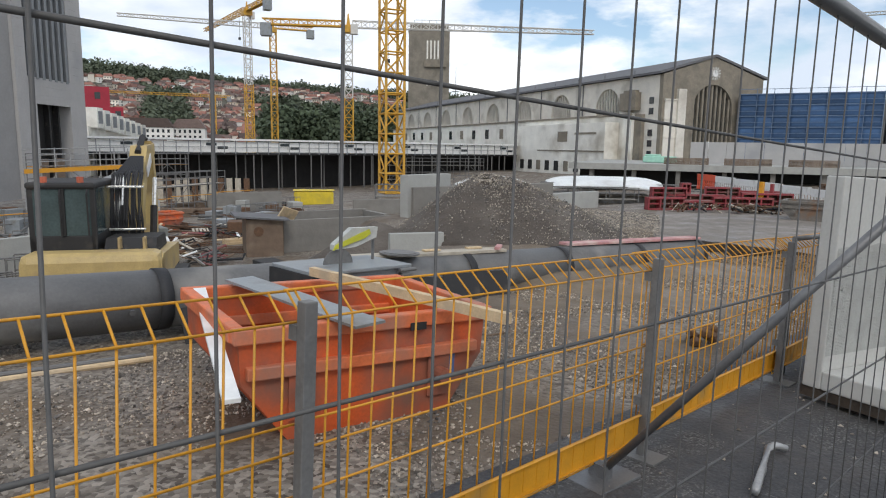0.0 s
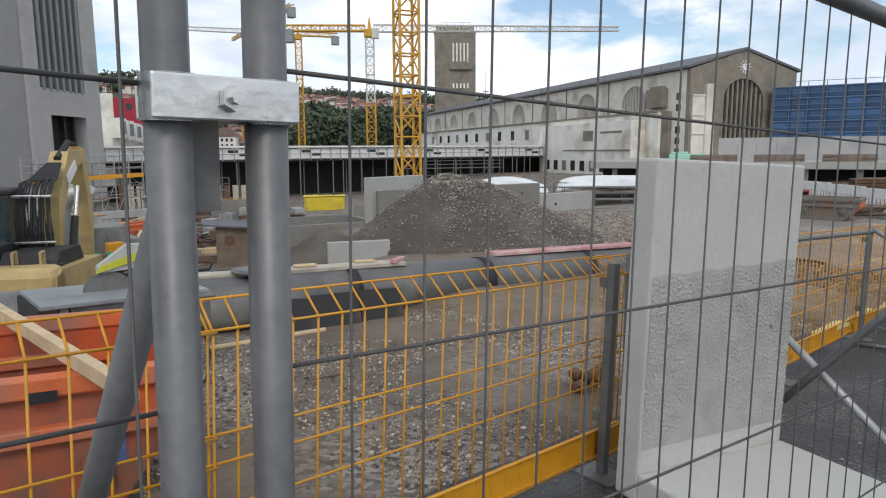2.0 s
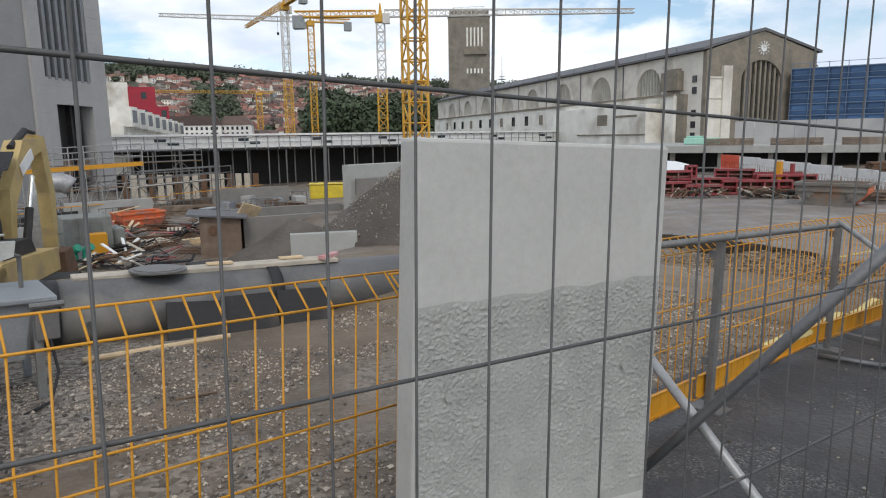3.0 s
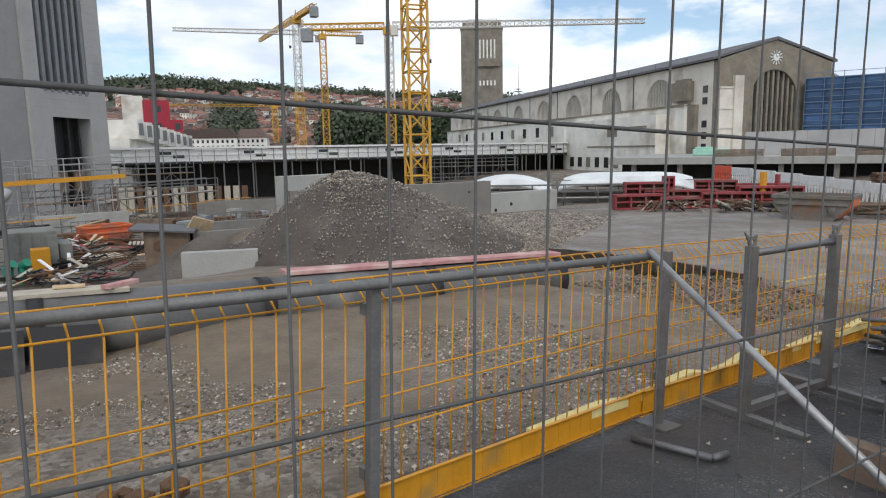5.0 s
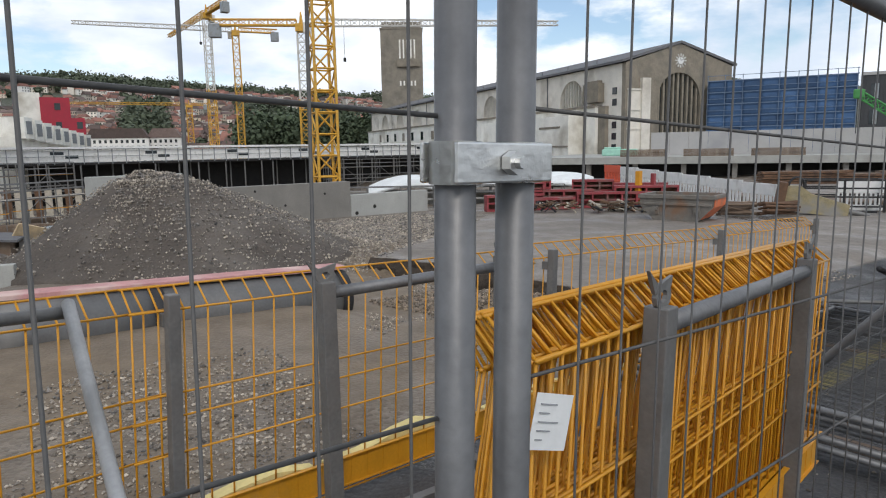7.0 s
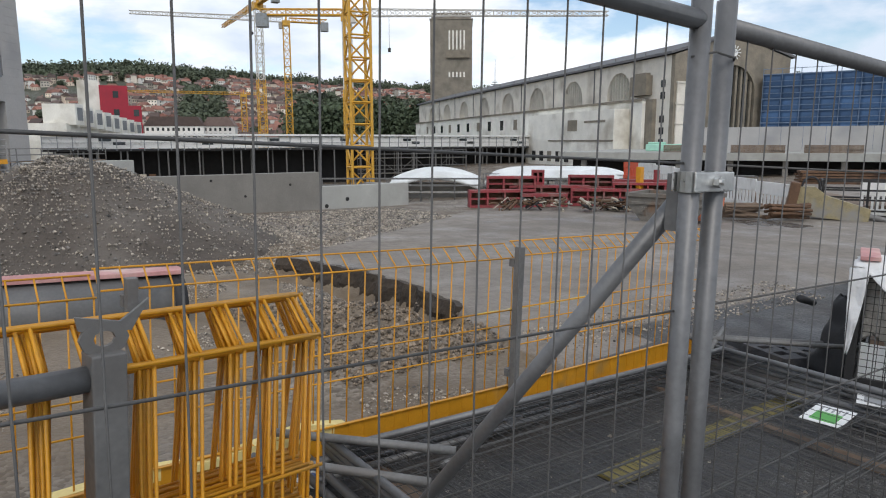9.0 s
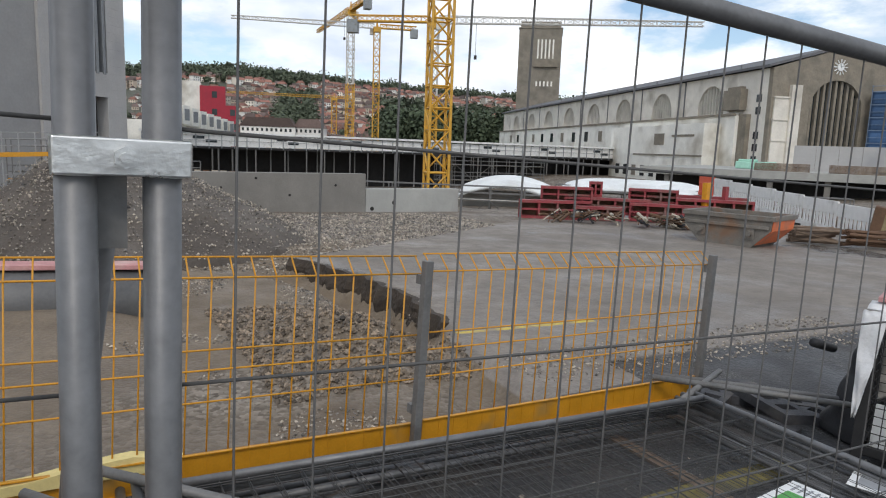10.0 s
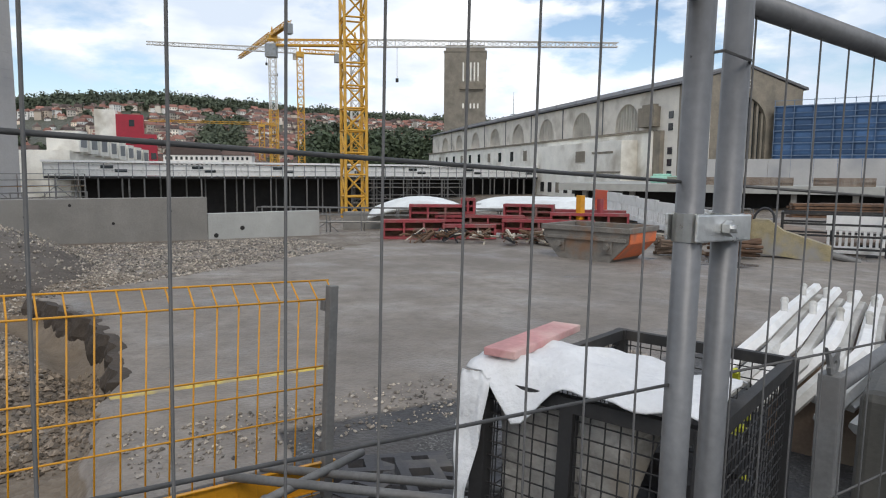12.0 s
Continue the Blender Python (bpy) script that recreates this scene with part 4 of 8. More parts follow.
def tower_crane(x, y, base, top, mw, turn, jib, counter, label, jib_mat=WHITE_CRANE, top_mat=None, bay=2.6, cut=None):
    ob = thing("tower_crane", label, "crane", pose(x, y, base, rz=turn), "tower cranes")
    h = top - base
    bm = bmesh.new()
    lattice(bm, (0, 0, 0), (0, 0, h if not top_mat else h * 0.55), mw, bay, mw * 0.075)
    part("mast", bm, YELLOW_CRANE, ob)
    if top_mat:
        bm = bmesh.new()
        lattice(bm, (0, 0, h * 0.55), (0, 0, h), mw * 0.9, bay, mw * 0.07)
        part("upper_mast", bm, top_mat, ob)
    bm = bmesh.new()
    box(bm, -mw * 0.6, -mw * 0.6, h, mw * 0.6, mw * 0.6, h + 1.6)
    tube(bm, (0, 0, h + 1.6), (0, 0, h + 4.2), 0.5, 6, 0.15)
    part("slewing_head", bm, YELLOW_CRANE, ob)
    bm = bmesh.new()
    box(bm, 0.6, -mw * 0.6 - 1.4, h - 0.6, 2.2, -mw * 0.6, h + 1.6, bevel=0.1)
    part("cab", bm, WHITE_CRANE, ob)
    bm = bmesh.new()
    lattice(bm, (1, 0, h + 1.9), (jib, 0, h + 1.9), 1.5, 1.9, 0.11, w2=0.9)
    part("jib", bm, jib_mat, ob)
    bm = bmesh.new()
    lattice(bm, (-1, 0, h + 1.9), (-counter, 0, h + 1.9), 1.3, 1.9, 0.12)
    box(bm, -counter, -0.7, h + 1.3, -1, 0.7, h + 1.5)
    part("counter_jib", bm, YELLOW_CRANE, ob)
    bm = bmesh.new()
    box(bm, -counter - 0.4, -1.0, h - 1.2, -counter + 2.0, 1.0, h + 1.6, bevel=0.08)
    part("counterweight", bm, GREY_STEEL, ob)
    bm = bmesh.new()
    tube(bm, (jib * 0.16, 0, h + 1.5), (jib * 0.16, 0, h - 5.5), 0.04, 4)
    box(bm, jib * 0.16 - 0.3, -0.3, h - 6.3, jib * 0.16 + 0.3, 0.3, h - 5.5)
    part("hook_block", bm, DARK_STEEL, ob)
    return ob


# big mast standing in the pit, its head above the view
ob = tower_crane(53.9, 74.0, -4.5, 46, 2.6, 75, 45, 14, "tall yellow lattice tower crane standing in the pit", YELLOW_CRANE, None, 2.6)
tower_crane(84.3, 133.0, -5, 27.0, 2.0, -34.5, 57, 19, "yellow and white tower crane with long white jib", WHITE_CRANE, WHITE_CRANE, 2.2)
tower_crane(91.6, 202.7, -5, 41.0, 2.2, 84, 48, 19, "tower crane with its yellow jib swung towards the walk", YELLOW_CRANE, WHITE_CRANE, 2.6)
tower_crane(103, 208.5, -5, 38.0, 2.0, 161, 46, 13, "slim yellow tower crane with red and white jib", WHITE_CRANE, None, 2.6)
tower_crane(154.5, 392.5, 6, 27.5, 3.0, 164, 62, 10, "small yellow tower crane before the hillside houses", YELLOW_CRANE, None, 4.0)
tower_crane(262, 20, -4, 43.0, 2.2, 110, 66, 14, "pale tower crane behind the scaffolded block", WHITE_CRANE, WHITE_CRANE, 2.6)


# scaffolded block in blue netting, dark block, hoarding
ob = thing("scaffolded_building", "office block wrapped in blue scaffold netting", "building", pose(126.9, 62.2, -4, rz=-68))
bm = bmesh.new()
box(bm, 0.1, 0.1, 0, 23.4, 14, 16.3)
part("wall", bm, CONC, ob)
bm = bmesh.new()
bmesh.ops.create_grid(bm, x_segments=6, y_segments=4, size=0.5)
for v in bm.verts:
    v.co = Vector(((v.co.x + 0.5) * 2.9, -0.12 - 0.10 * math.cos(v.co.x * 3.1) * math.cos(v.co.y * 3.1), (v.co.y + 0.5) * 2.04))
q = bmesh.ops.extrude_face_region(bm, geom=list(bm.faces))
bmesh.ops.translate(bm, vec=(0, 0.05, 0), verts=[e for e in q["geom"] if isinstance(e, bmesh.types.BMVert)])
net = mesh_of("netting", bm, BLUE_NET, True)
for i in range(8):
    for j in range(8):
        shared("netting", net, ob, Matrix.Translation((0.15 + 2.9 * i, 0, 0.2 + 2.04 * j)))
for i in range(9):
    bm = bmesh.new()
    tube(bm, (0.1 + 2.9 * i, -0.34, 0), (0.1 + 2.9 * i, -0.34, 17.6), 0.06, 5)
    part("scaffold_pole", bm, NET_POLE, ob)
for j in range(9):
    for h in (0.0, 0.9):
        bm = bmesh.new()
        tube(bm, (0, -0.34, 0.25 + 2.04 * j + h), (23.5, -0.34, 0.25 + 2.04 * j + h), 0.05 if h else 0.09, 5)
        part("scaffold_ledger", bm, NET_POLE, ob)
ob = thing("dark_building", "dark grey flat-roofed block with a band of windows", "building", pose(136.2, 40.0, -4, rz=-72))
bm = bmesh.new()
box(bm, 0, 0, 0, 40, 16, 16.2)
part("wall", bm, CHARCOAL, ob)
bm = bmesh.new()
box(bm, -0.2, -0.3, 16.2, 40.2, 16.2, 16.7)
part("parapet", bm, GREY_TILE, ob, "pale metal parapet")
bm = bmesh.new()
box(bm, 0, -0.12, 0, 0.46, 0.02, 16.2)
me = mesh_of("cladding_board", bm, CHARCOAL)
for i in range(80):
    shared("cladding_board", me, ob, Matrix.Translation((0.5 * i + 0.02, 0, 0)))
for i in range(14):
    for j in range(3):
        bm = bmesh.new()
        box(bm, 1.2 + 2.8 * i, -0.2, 4 + 4.2 * j, 2.4 + 2.8 * i, -0.1, 6.4 + 4.2 * j)
        win = part("window", bm, GLASS_DARK, ob)
        bm = bmesh.new()
        box(bm, 1.72 + 2.8 * i, -0.26, 4 + 4.2 * j, 2.3 + 2.8 * i, -0.2, 6.4 + 4.2 * j)
        part("blind", bm, GREY_STEEL, win)


def mobile_crane():
    ob = thing("mobile_crane", "green crawler crane with a low lattice boom on the street", "crane", pose(104.5, 22.0, -2.0, rz=105))
    bm = bmesh.new()
    lattice(bm, (-0.5, 0, 3.2), (7.6, 0, 9.0), 1.0, 0.9, 0.11, w2=0.8)
    part("boom", bm, GREEN_MACHINE, ob)
    bm = bmesh.new()
    box(bm, 7.2, -0.6, 8.6, 8.4, 0.6, 9.7, bevel=0.15)
    part("boom_head", bm, GREEN_MACHINE, ob)
    bm = bmesh.new()
    box(bm, -4.2, -1.4, 1.3, 0.6, 1.4, 3.4, bevel=0.2)
    part("machine_house", bm, GREEN_MACHINE, ob)
    bm = bmesh.new()
    box(bm, 0.6, -1.4, 1.3, 2.1, -0.3, 3.5, bevel=0.15)
    part("cab", bm, GLASS_DARK, ob)
    for y in (-1.6, 1.6):
        bm = bmesh.new()
        box(bm, -3.6, y - 0.4, 0.0, 2.8, y + 0.4, 1.1, bevel=0.3)
        part("track", bm, DARK_STEEL, ob)
    bm = bmesh.new()
    tube(bm, (7.9, 0, 8.7), (7.9, 0, 4.4), 0.05, 5)
    part("hoist_rope", bm, DARK_STEEL, ob)


mobile_crane()
ob = thing("site_hoarding", "long pale grey steel site hoarding on the street edge", "hoarding", pose(97.0, 54.6, -0.2, rz=-66))
for i in range(18):
    bm = bmesh.new()
    box(bm, 2.6 * i, 0, 0, 2.6 * i + 2.56, 0.12, 3.4)
    part("panel", bm, GREY_TILE, ob)
ob = thing("street_slab", "raised concrete street slab edge before the station", "slab", pose(78.0, 63.0, -2.6, rz=-62))
bm = bmesh.new()
box(bm, 0, 0, 1.6, 75, 40, 2.5)
part("slab", bm, CONC_LIGHT, ob)
# black sheet set back under the slab edge, shade put into its colour
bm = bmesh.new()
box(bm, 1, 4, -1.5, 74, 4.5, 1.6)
part("recess_shade", bm, VOID_SHADE, ob)
for i in range(12):
    bm = bmesh.new()
    box(bm, 3 + 6 * i, 0.6, -1.5, 3.6 + 6 * i, 1.4, 1.6)
    part("column", bm, CONC, ob)
ob = thing("plank_stack", "stacked brown formwork beams on the street slab", "timber", pose(88, 50, -0.1, rz=-64))
bm = bmesh.new()
box(bm, -3, -0.25, 0, 3, 0.25, 0.1)
me = mesh_of("beam", bm, WOOD_DARK)
for i in range(24):
    shared("beam", me, ob, Matrix.Translation((8.0 * (i // 8), 0, 0.12 * (i % 8))) @ Matrix.Rotation(rnd.uniform(-0.06, 0.06), 4, "Z"))
bm = bmesh.new()
box(bm, 0, 0, 0, 5.0, 1.6, 1.0, bevel=0.15)
box(bm, 0.3, 0.2, 1.0, 2.6, 1.4, 1.3, bevel=0.1)
solid("covered_pallet", bm, GREEN_NET, "pallets wrapped in pale green sheet", "pallets", pose(93.2, 60.5, -0.1, rz=-66))


# television mast on the far hill
ob = thing("radio_mast", "thin radio mast with ring antennas on the ridge", "mast", pose(560, 640, 60))
bm = bmesh.new()
tube(bm, (0, 0, 0), (0, 0, 40), 0.5, 6, 0.2)
part("pole", bm, GREY_STEEL, ob)
for z, r in ((10, 5), (13, 3.5)):
    bm = bmesh.new()
    tube(bm, (0, 0, z), (0, 0, z + 0.6), r, 8)
    part("antenna_ring", bm, GREY_STEEL, ob)


# ---- building site, middle distance ----
# gravel heap
def gravel_heap():
    ob = thing("gravel_heap", "large heap of grey-brown gravel and earth", "gravel heap", pose(13.75, 13.6, -0.68))
    co, faces, n, mr = [], [], 96, 40
    for j in range(mr + 1):
        for i in range(n):
            a, f = 2 * math.pi * i / n, j / mr
            along = math.cos(a + radians(33))
            rad = 3.15 + (1.15 * along if along > 0 else 0.5 * along)
            x, y = rad * f * math.cos(a), rad * f * math.sin(a)
            z = 1.98 * (1 - f) - 0.16 * math.exp(-((f / 0.16) ** 2)) * 1.6
            z = min(z, 1.72) + 0.09 * noise.noise((x * 1.2, y * 1.2, 3)) + 0.05 * noise.noise((x * 4, y * 4, 9)) + 0.02 * noise.noise((x * 11, y * 11, 9))
            co.append((x, y, z - (0.4 if j == mr else 0)))
    for j in range(mr):
        for i in range(n):
            faces.append((j * n + i, (j + 1) * n + i, (j + 1) * n + (i + 1) % n, j * n + (i + 1) % n))
    me = bpy.data.meshes.new("heap_body")
    me.from_pydata(co, [], faces)
    for p in me.polygons:
        p.use_smooth = True
    me.materials.append(HEAP)
    body = new("heap_body", me)
    body.parent = ob
    rng = random.Random(5)
    pts, tri = [], []
    for _ in range(26000):
        k = rng.randrange(len(co) - 2 * n)
        x, y, z = co[k]
        x += rng.uniform(-0.15, 0.15)
        y += rng.uniform(-0.15, 0.15)
        if x * 0.83 - y * 0.55 < -0.3 and rng.random() < 0.8:
            continue
        s = rng.choice((0.008, 0.010, 0.012, 0.015, 0.02, 0.027)) * rng.uniform(0.8, 1.3)
        b = len(pts)
        for dx, dy, dz in ((1, 0, 0), (-0.5, 0.9, 0), (-0.5, -0.9, 0.1), (0.1, 0, 1.0), (0, 0.1, -0.8)):
            pts.append((x + s * (dx + rng.uniform(-0.3, 0.3)), y + s * (dy + rng.uniform(-0.3, 0.3)), z + 0.3 * s + s * dz))
        tri += [(b, b + 1, b + 3), (b + 1, b + 2, b + 3), (b + 2, b, b + 3), (b + 1, b, b + 4), (b + 2, b + 1, b + 4), (b, b + 2, b + 4)]
    me = bpy.data.meshes.new("loose_stone")
    me.from_pydata(pts, [], tri)
    me.materials.append(STONES)
    st = new("loose_stone", me)
    st.parent = ob
    tagged(st, "loose pale stones", kind="stuff")
    co, faces, n, mr = [], [], 48, 16
    for j in range(mr + 1):
        for i in range(n):
            a, f = 2 * math.pi * i / n, j / mr
            x, y = -2.9 + 2.3 * f * math.cos(a), 1.55 + 2.0 * f * math.sin(a)
            z = -0.95 + 1.35 * (1 - f) ** 0.9 * (1 + 0.25 * f * math.cos(a)) + 0.07 * noise.noise((x * 1.5, y * 1.5, 3)) + 0.04 * noise.noise((x * 5, y * 5, 9))
            co.append((x, y, z - (0.4 if j == mr else 0)))
    for j in range(mr):
        for i in range(n):
            faces.append((j * n + i, (j + 1) * n + i, (j + 1) * n + (i + 1) % n, j * n + (i + 1) % n))
    me = bpy.data.meshes.new("heap_tail")
    me.from_pydata(co, [], faces)
    for p in me.polygons:
        p.use_smooth = True
    me.materials.append(HEAP)
    tail = new("heap_tail", me)
    tail.parent = ob


HEAP = mat("heap_earth", (0.088, 0.073, 0.060), 0.95, 0.0, 1.2, 0.28, 0.5, 22, (0.14, 0.122, 0.104), 0.35, fine_bump=0.7)
gravel_heap()


def scatter(name, count, area, label, sizes, seed, material=STONES, keep=lambda x, y: True):
    rng = random.Random(seed)
    pts, tri = [], []
    x0, y0, x1, y1 = area
    made = 0
    while made < count:
        x, y = rng.uniform(x0, x1), rng.uniform(y0, y1)
        made += 1
        if not keep(x, y):
            continue
        z = land(x, y)[0]
        s = rng.choice(sizes) * rng.uniform(0.7, 1.35)
        b = len(pts)
        for dx, dy, dz in ((1, 0, 0), (-0.5, 0.9, 0), (-0.5, -0.9, 0.1), (0.1, 0, 0.8), (0, 0.1, -0.7)):
            pts.append((x + s * (dx + rng.uniform(-0.3, 0.3)), y + s * (dy + rng.uniform(-0.3, 0.3)), z + 0.25 * s + s * dz))
        tri += [(b, b + 1, b + 3), (b + 1, b + 2, b + 3), (b + 2, b, b + 3), (b + 1, b, b + 4), (b + 2, b + 1, b + 4), (b, b + 2, b + 4)]
    me = bpy.data.meshes.new(name)
    me.from_pydata(pts, [], tri)
    me.materials.append(material)
    return tagged(new(name, me), label, "gravel", kind="stuff")


clump = lambda x, y: noise.noise((x * 0.5, y * 0.5, 7)) + 0.35 * noise.noise((x * 1.7, y * 1.7, 2)) > -0.08 + 0.1 * noise.noise((x * 40, y * 40, 0))
scatter("loose_gravel", 105000, (0.0, 1.9, 16.4, 9.0), "loose pale crushed stone on the muddy yard", (0.005, 0.007, 0.009, 0.012, 0.018), 21, keep=lambda x, y: y > guard_line(x) + 0.5 and clump(x, y) and mud_bank(x, y) < 0.35 + 0.3 * noise.noise((x * 2, y * 2, 1)) and (x < 12.5 or noise.noise((x * 0.9, y * 0.9, 3)) > 0.12))
scatter("gravel_spill", 24000, (13.5, 9.5, 23.0, 16.5), "crushed stone spread before the concrete wall", (0.010, 0.014, 0.020, 0.030), 22, keep=lambda x, y: x < cut_edge(y) + 0.3)
scatter("pit_rubble", 7500, (14.7, 3.9, 17.0, 7.2), "brown rounded stones in the dug-out pit", (0.008, 0.013, 0.018, 0.03), 23, PIT_STONES, lambda x, y: x < cut_edge(y) - 0.02)
scatter("road_grit", 1500, (16.6, 3.2, 21.5, 4.0), "grit along the edge of the concrete road", (0.007, 0.011, 0.018), 24)
scatter("walk_grit", 500, (2.0, 0.2, 18.0, 1.8), "scattered grit on the asphalt", (0.006, 0.01, 0.014), 25)

# broken edge of the concrete road, overhang shade put into its dark soil colour
bm = bmesh.new()
rr = random.Random(9)
rows = []
for i in range(124):
    y = 5.2 + 4.45 * i / 123
    x = cut_edge(y) - 0.04
    row = []
    for j in range(9):
        d = j / 8
        out = 0.05 * noise.noise((y * 3.0, d * 2.0, 1)) + 0.03 * noise.noise((y * 9.0, d * 5.0, 4)) + 0.02 * noise.noise((y * 24.0, d * 12.0, 2))
        row.append(bm.verts.new((x + out * min(1.0, 4 * d) - 0.05 * math.sin(d * 3.1), y, road(x, y) + 0.004 - 0.44 * d)))
    row.append(bm.verts.new((x + 0.16, y, road(x, y) - 0.44)))
    row.append(bm.verts.new((x + 0.16, y, road(x, y) - 0.02)))
    rows.append(row)
for p0, p1 in zip(rows, rows[1:]):
    for j in range(11):
        bm.faces.new((p0[j], p1[j], p1[(j + 1) % 11], p0[(j + 1) % 11]))
bm.faces.new(rows[0])
bm.faces.new(rows[-1])
bmesh.ops.recalc_face_normals(bm, faces=bm.faces)
solid("broken_road_edge", bm, EDGE_DARK, "broken soil edge over the dug-out pit, overhang shade in its colour", "road edge", kind="structure")
bm = bmesh.new()
box(bm, 0, -0.04, 0.0, 1.75, 0.04, 0.006)
solid("road_marking", bm, LINE_PAINT, "worn yellow line painted on the concrete road", "road marking", pose(16.75, 4.78, road(17.5, 4.8) + 0.006, 0, 0.86, -1.5), kind="structure")

# concrete walls behind the heap
bm = bmesh.new()
box(bm, -7.0, 0, -3.0, 0, 0.35, 0.95, bevel=0.01)
w = solid("concrete_wall", bm, CONC, "low grey cast concrete retaining wall with stains", "wall", pose(20.78, 17.0, -0.5, rz=-1), kind="structure")
# tie holes are near-black discs, their inner shade painted
for x, z in ((-5.9, 0.75), (-4.0, 0.55), (-2.2, 0.35), (-0.9, 0.62), (-3.1, 0.8)):
    bm = bmesh.new()
    tube(bm, (x, -0.012, z), (x, 0.02, z), 0.035, 10)
    part("tie_hole", bm, VOID_SHADE, w)
bm = bmesh.new()
box(bm, 0, 0, -3.0, 3.15, 0.3, 0.52, bevel=0.01)
w = solid("concrete_wall", bm, CONC_LIGHT, "short pale concrete wall stepping down", "wall", pose(20.79, 17.0, -0.5, rz=2), kind="structure")
for x, z in ((0.9, 0.12), (0.2, -0.05)):
    bm = bmesh.new()
    tube(bm, (x, -0.012, z), (x, 0.02, z), 0.06, 10)
    part("tie_hole", bm, VOID_SHADE, w)
bm = bmesh.new()
box(bm, 0, 0, -2.6, 2.45, 0.35, 0.0, bevel=0.015)
w = solid("concrete_block", bm, CONC_LIGHT, "pale precast concrete chamber with lifting holes", "concrete block", pose(13.6, 17.2, 0.86, rz=13.5))
for i in range(4):
    bm = bmesh.new()
    tube(bm, (0.35 + 0.58 * i, -0.012, -1.15), (0.35 + 0.58 * i, 0.02, -1.15), 0.04, 8)
    part("tie_hole", bm, VOID_SHADE, w)
bm = bmesh.new()
box(bm, 0, 0, -1.0, 1.46, 0.2, 0.0, bevel=0.012)
solid("concrete_slab", bm, CONC_LIGHT, "small upright concrete slab at the foot of the heap", "concrete slab", pose(9.86, 13.02, -0.40, rz=-20.8))

# open concrete chamber and site hut
ob = thing("concrete_chamber", "open grey concrete chamber with thick walls", "concrete chamber", pose(13.1, 25.3, -3.4, rz=-8))
for nm, b in (("front_wall", (0, 0, 0, 5.2, 0.25, 2.0)), ("rear_wall", (0, 2.6, 0, 5.2, 2.85, 2.1)), ("side_wall", (0, 0.25, 0, 0.25, 2.6, 2.05)), ("side_wall", (4.95, 0.25, 0, 5.2, 2.6, 2.05)), ("floor_slab", (0.25, 0.25, 0, 4.95, 2.6, 0.4))):
    bm = bmesh.new()
    box(bm, *b)
    part(nm, bm, CONC, ob)
ob = thing("site_hut", "small brown board hut with flat overhanging roof", "hut", pose(11.1, 25.2, -3.2, rz=-18))
bm = bmesh.new()
box(bm, 0.25, 0, 0, 1.75, 1.6, 1.95)
part("wall", bm, WOOD_DARK, ob)
bm = bmesh.new()
box(bm, -0.2, -0.25, 0, 2.0, 1.9, 0.07, Matrix.Translation((0, 0, 2.05)) @ Matrix.Rotation(radians(5), 4, "Y"))
part("roof", bm, SLATE, ob)
bm = bmesh.new()
tube(bm, (0.75, -0.03, 1.45), (0.75, 0.02, 1.45), 0.2, 14)
part("vent", bm, RUST, ob)
bm = bmesh.new()
box(bm, 0, 0, 0, 0.9, 0.06, 0.7, Euler((0.5, 0.3, 0.3)).to_matrix().to_4x4())
solid("loose_board", bm, WOOD, "loose yellow formwork board propped on the chamber", "board", pose(12.9, 25.6, -1.4))


def skip_body(ob, l, w, h, body, rim, fill=None):
    """A waste skip: sloping ends, thick rim, ribs and lifting lugs."""
    t = 0.03
    prof = [(-l / 2, h), (-l / 2 + 0.02, h * 0.62), (-l / 2 + l * 0.22, 0), (l / 2 - l * 0.22, 0), (l / 2 - 0.02, h * 0.62), (l / 2, h)]
    for y0, y1 in ((-w / 2, -w / 2 + t), (w / 2 - t, w / 2)):
        bm = bmesh.new()
        prism(bm, prof, y0, y1)
        part("side_plate", bm, body, ob)
    bm = bmesh.new()
    for (xa, za), (xb, zb) in zip(prof, prof[1:]):
        prism(bm, [(xa, za), (xb, zb), (xb * 0.97, zb + t), (xa * 0.97, za + t * 0.5)], -w / 2 + t, w / 2 - t)
    part("floor_plate", bm, body, ob)
    for y in (-w / 2, w / 2):
        bm = bmesh.new()
        box(bm, -l / 2 - 0.04, y - 0.05, h - 0.06, l / 2 + 0.04, y + 0.05, h + 0.05, bevel=0.012)
        part("rim", bm, rim, ob)
    for x in (-l / 2, l / 2):
        bm = bmesh.new()
        box(bm, x - 0.05, -w / 2 + 0.05, h - 0.06, x + 0.05, w / 2 - 0.05, h + 0.05, bevel=0.012)
        part("rim", bm, rim, ob)
    for y in (-1, 1):
        bm = bmesh.new()
        box(bm, -l / 2 + 0.05, y * w / 2 - 0.06, h * 0.66, l / 2 - 0.1, y * w / 2 + 0.06, h * 0.76, bevel=0.01)
        part("side_rib", bm, rim, ob)
        for x in (-l * 0.28, l * 0.28):
            bm = bmesh.new()
            tube(bm, (x, y * w / 2, h * 0.5), (x, y * (w / 2 + 0.14), h * 0.5), 0.06, 12)
            box(bm, x - 0.1, y * w / 2 - 0.02, h * 0.3, x + 0.1, y * (w / 2 + 0.03), h * 0.66)
            part("lifting_lug", bm, body, ob)
    if fill:
        bm = bmesh.new()
        bmesh.ops.create_grid(bm, x_segments=14, y_segments=8, size=0.5)
        for v in bm.verts:
            v.co = Vector((v.co.x * l * 0.9, v.co.y * w * 0.94, h * 0.8 + 0.12 * noise.noise((v.co.x * 4, v.co.y * 4, 2))))
        part("rubble", bm, fill, ob)


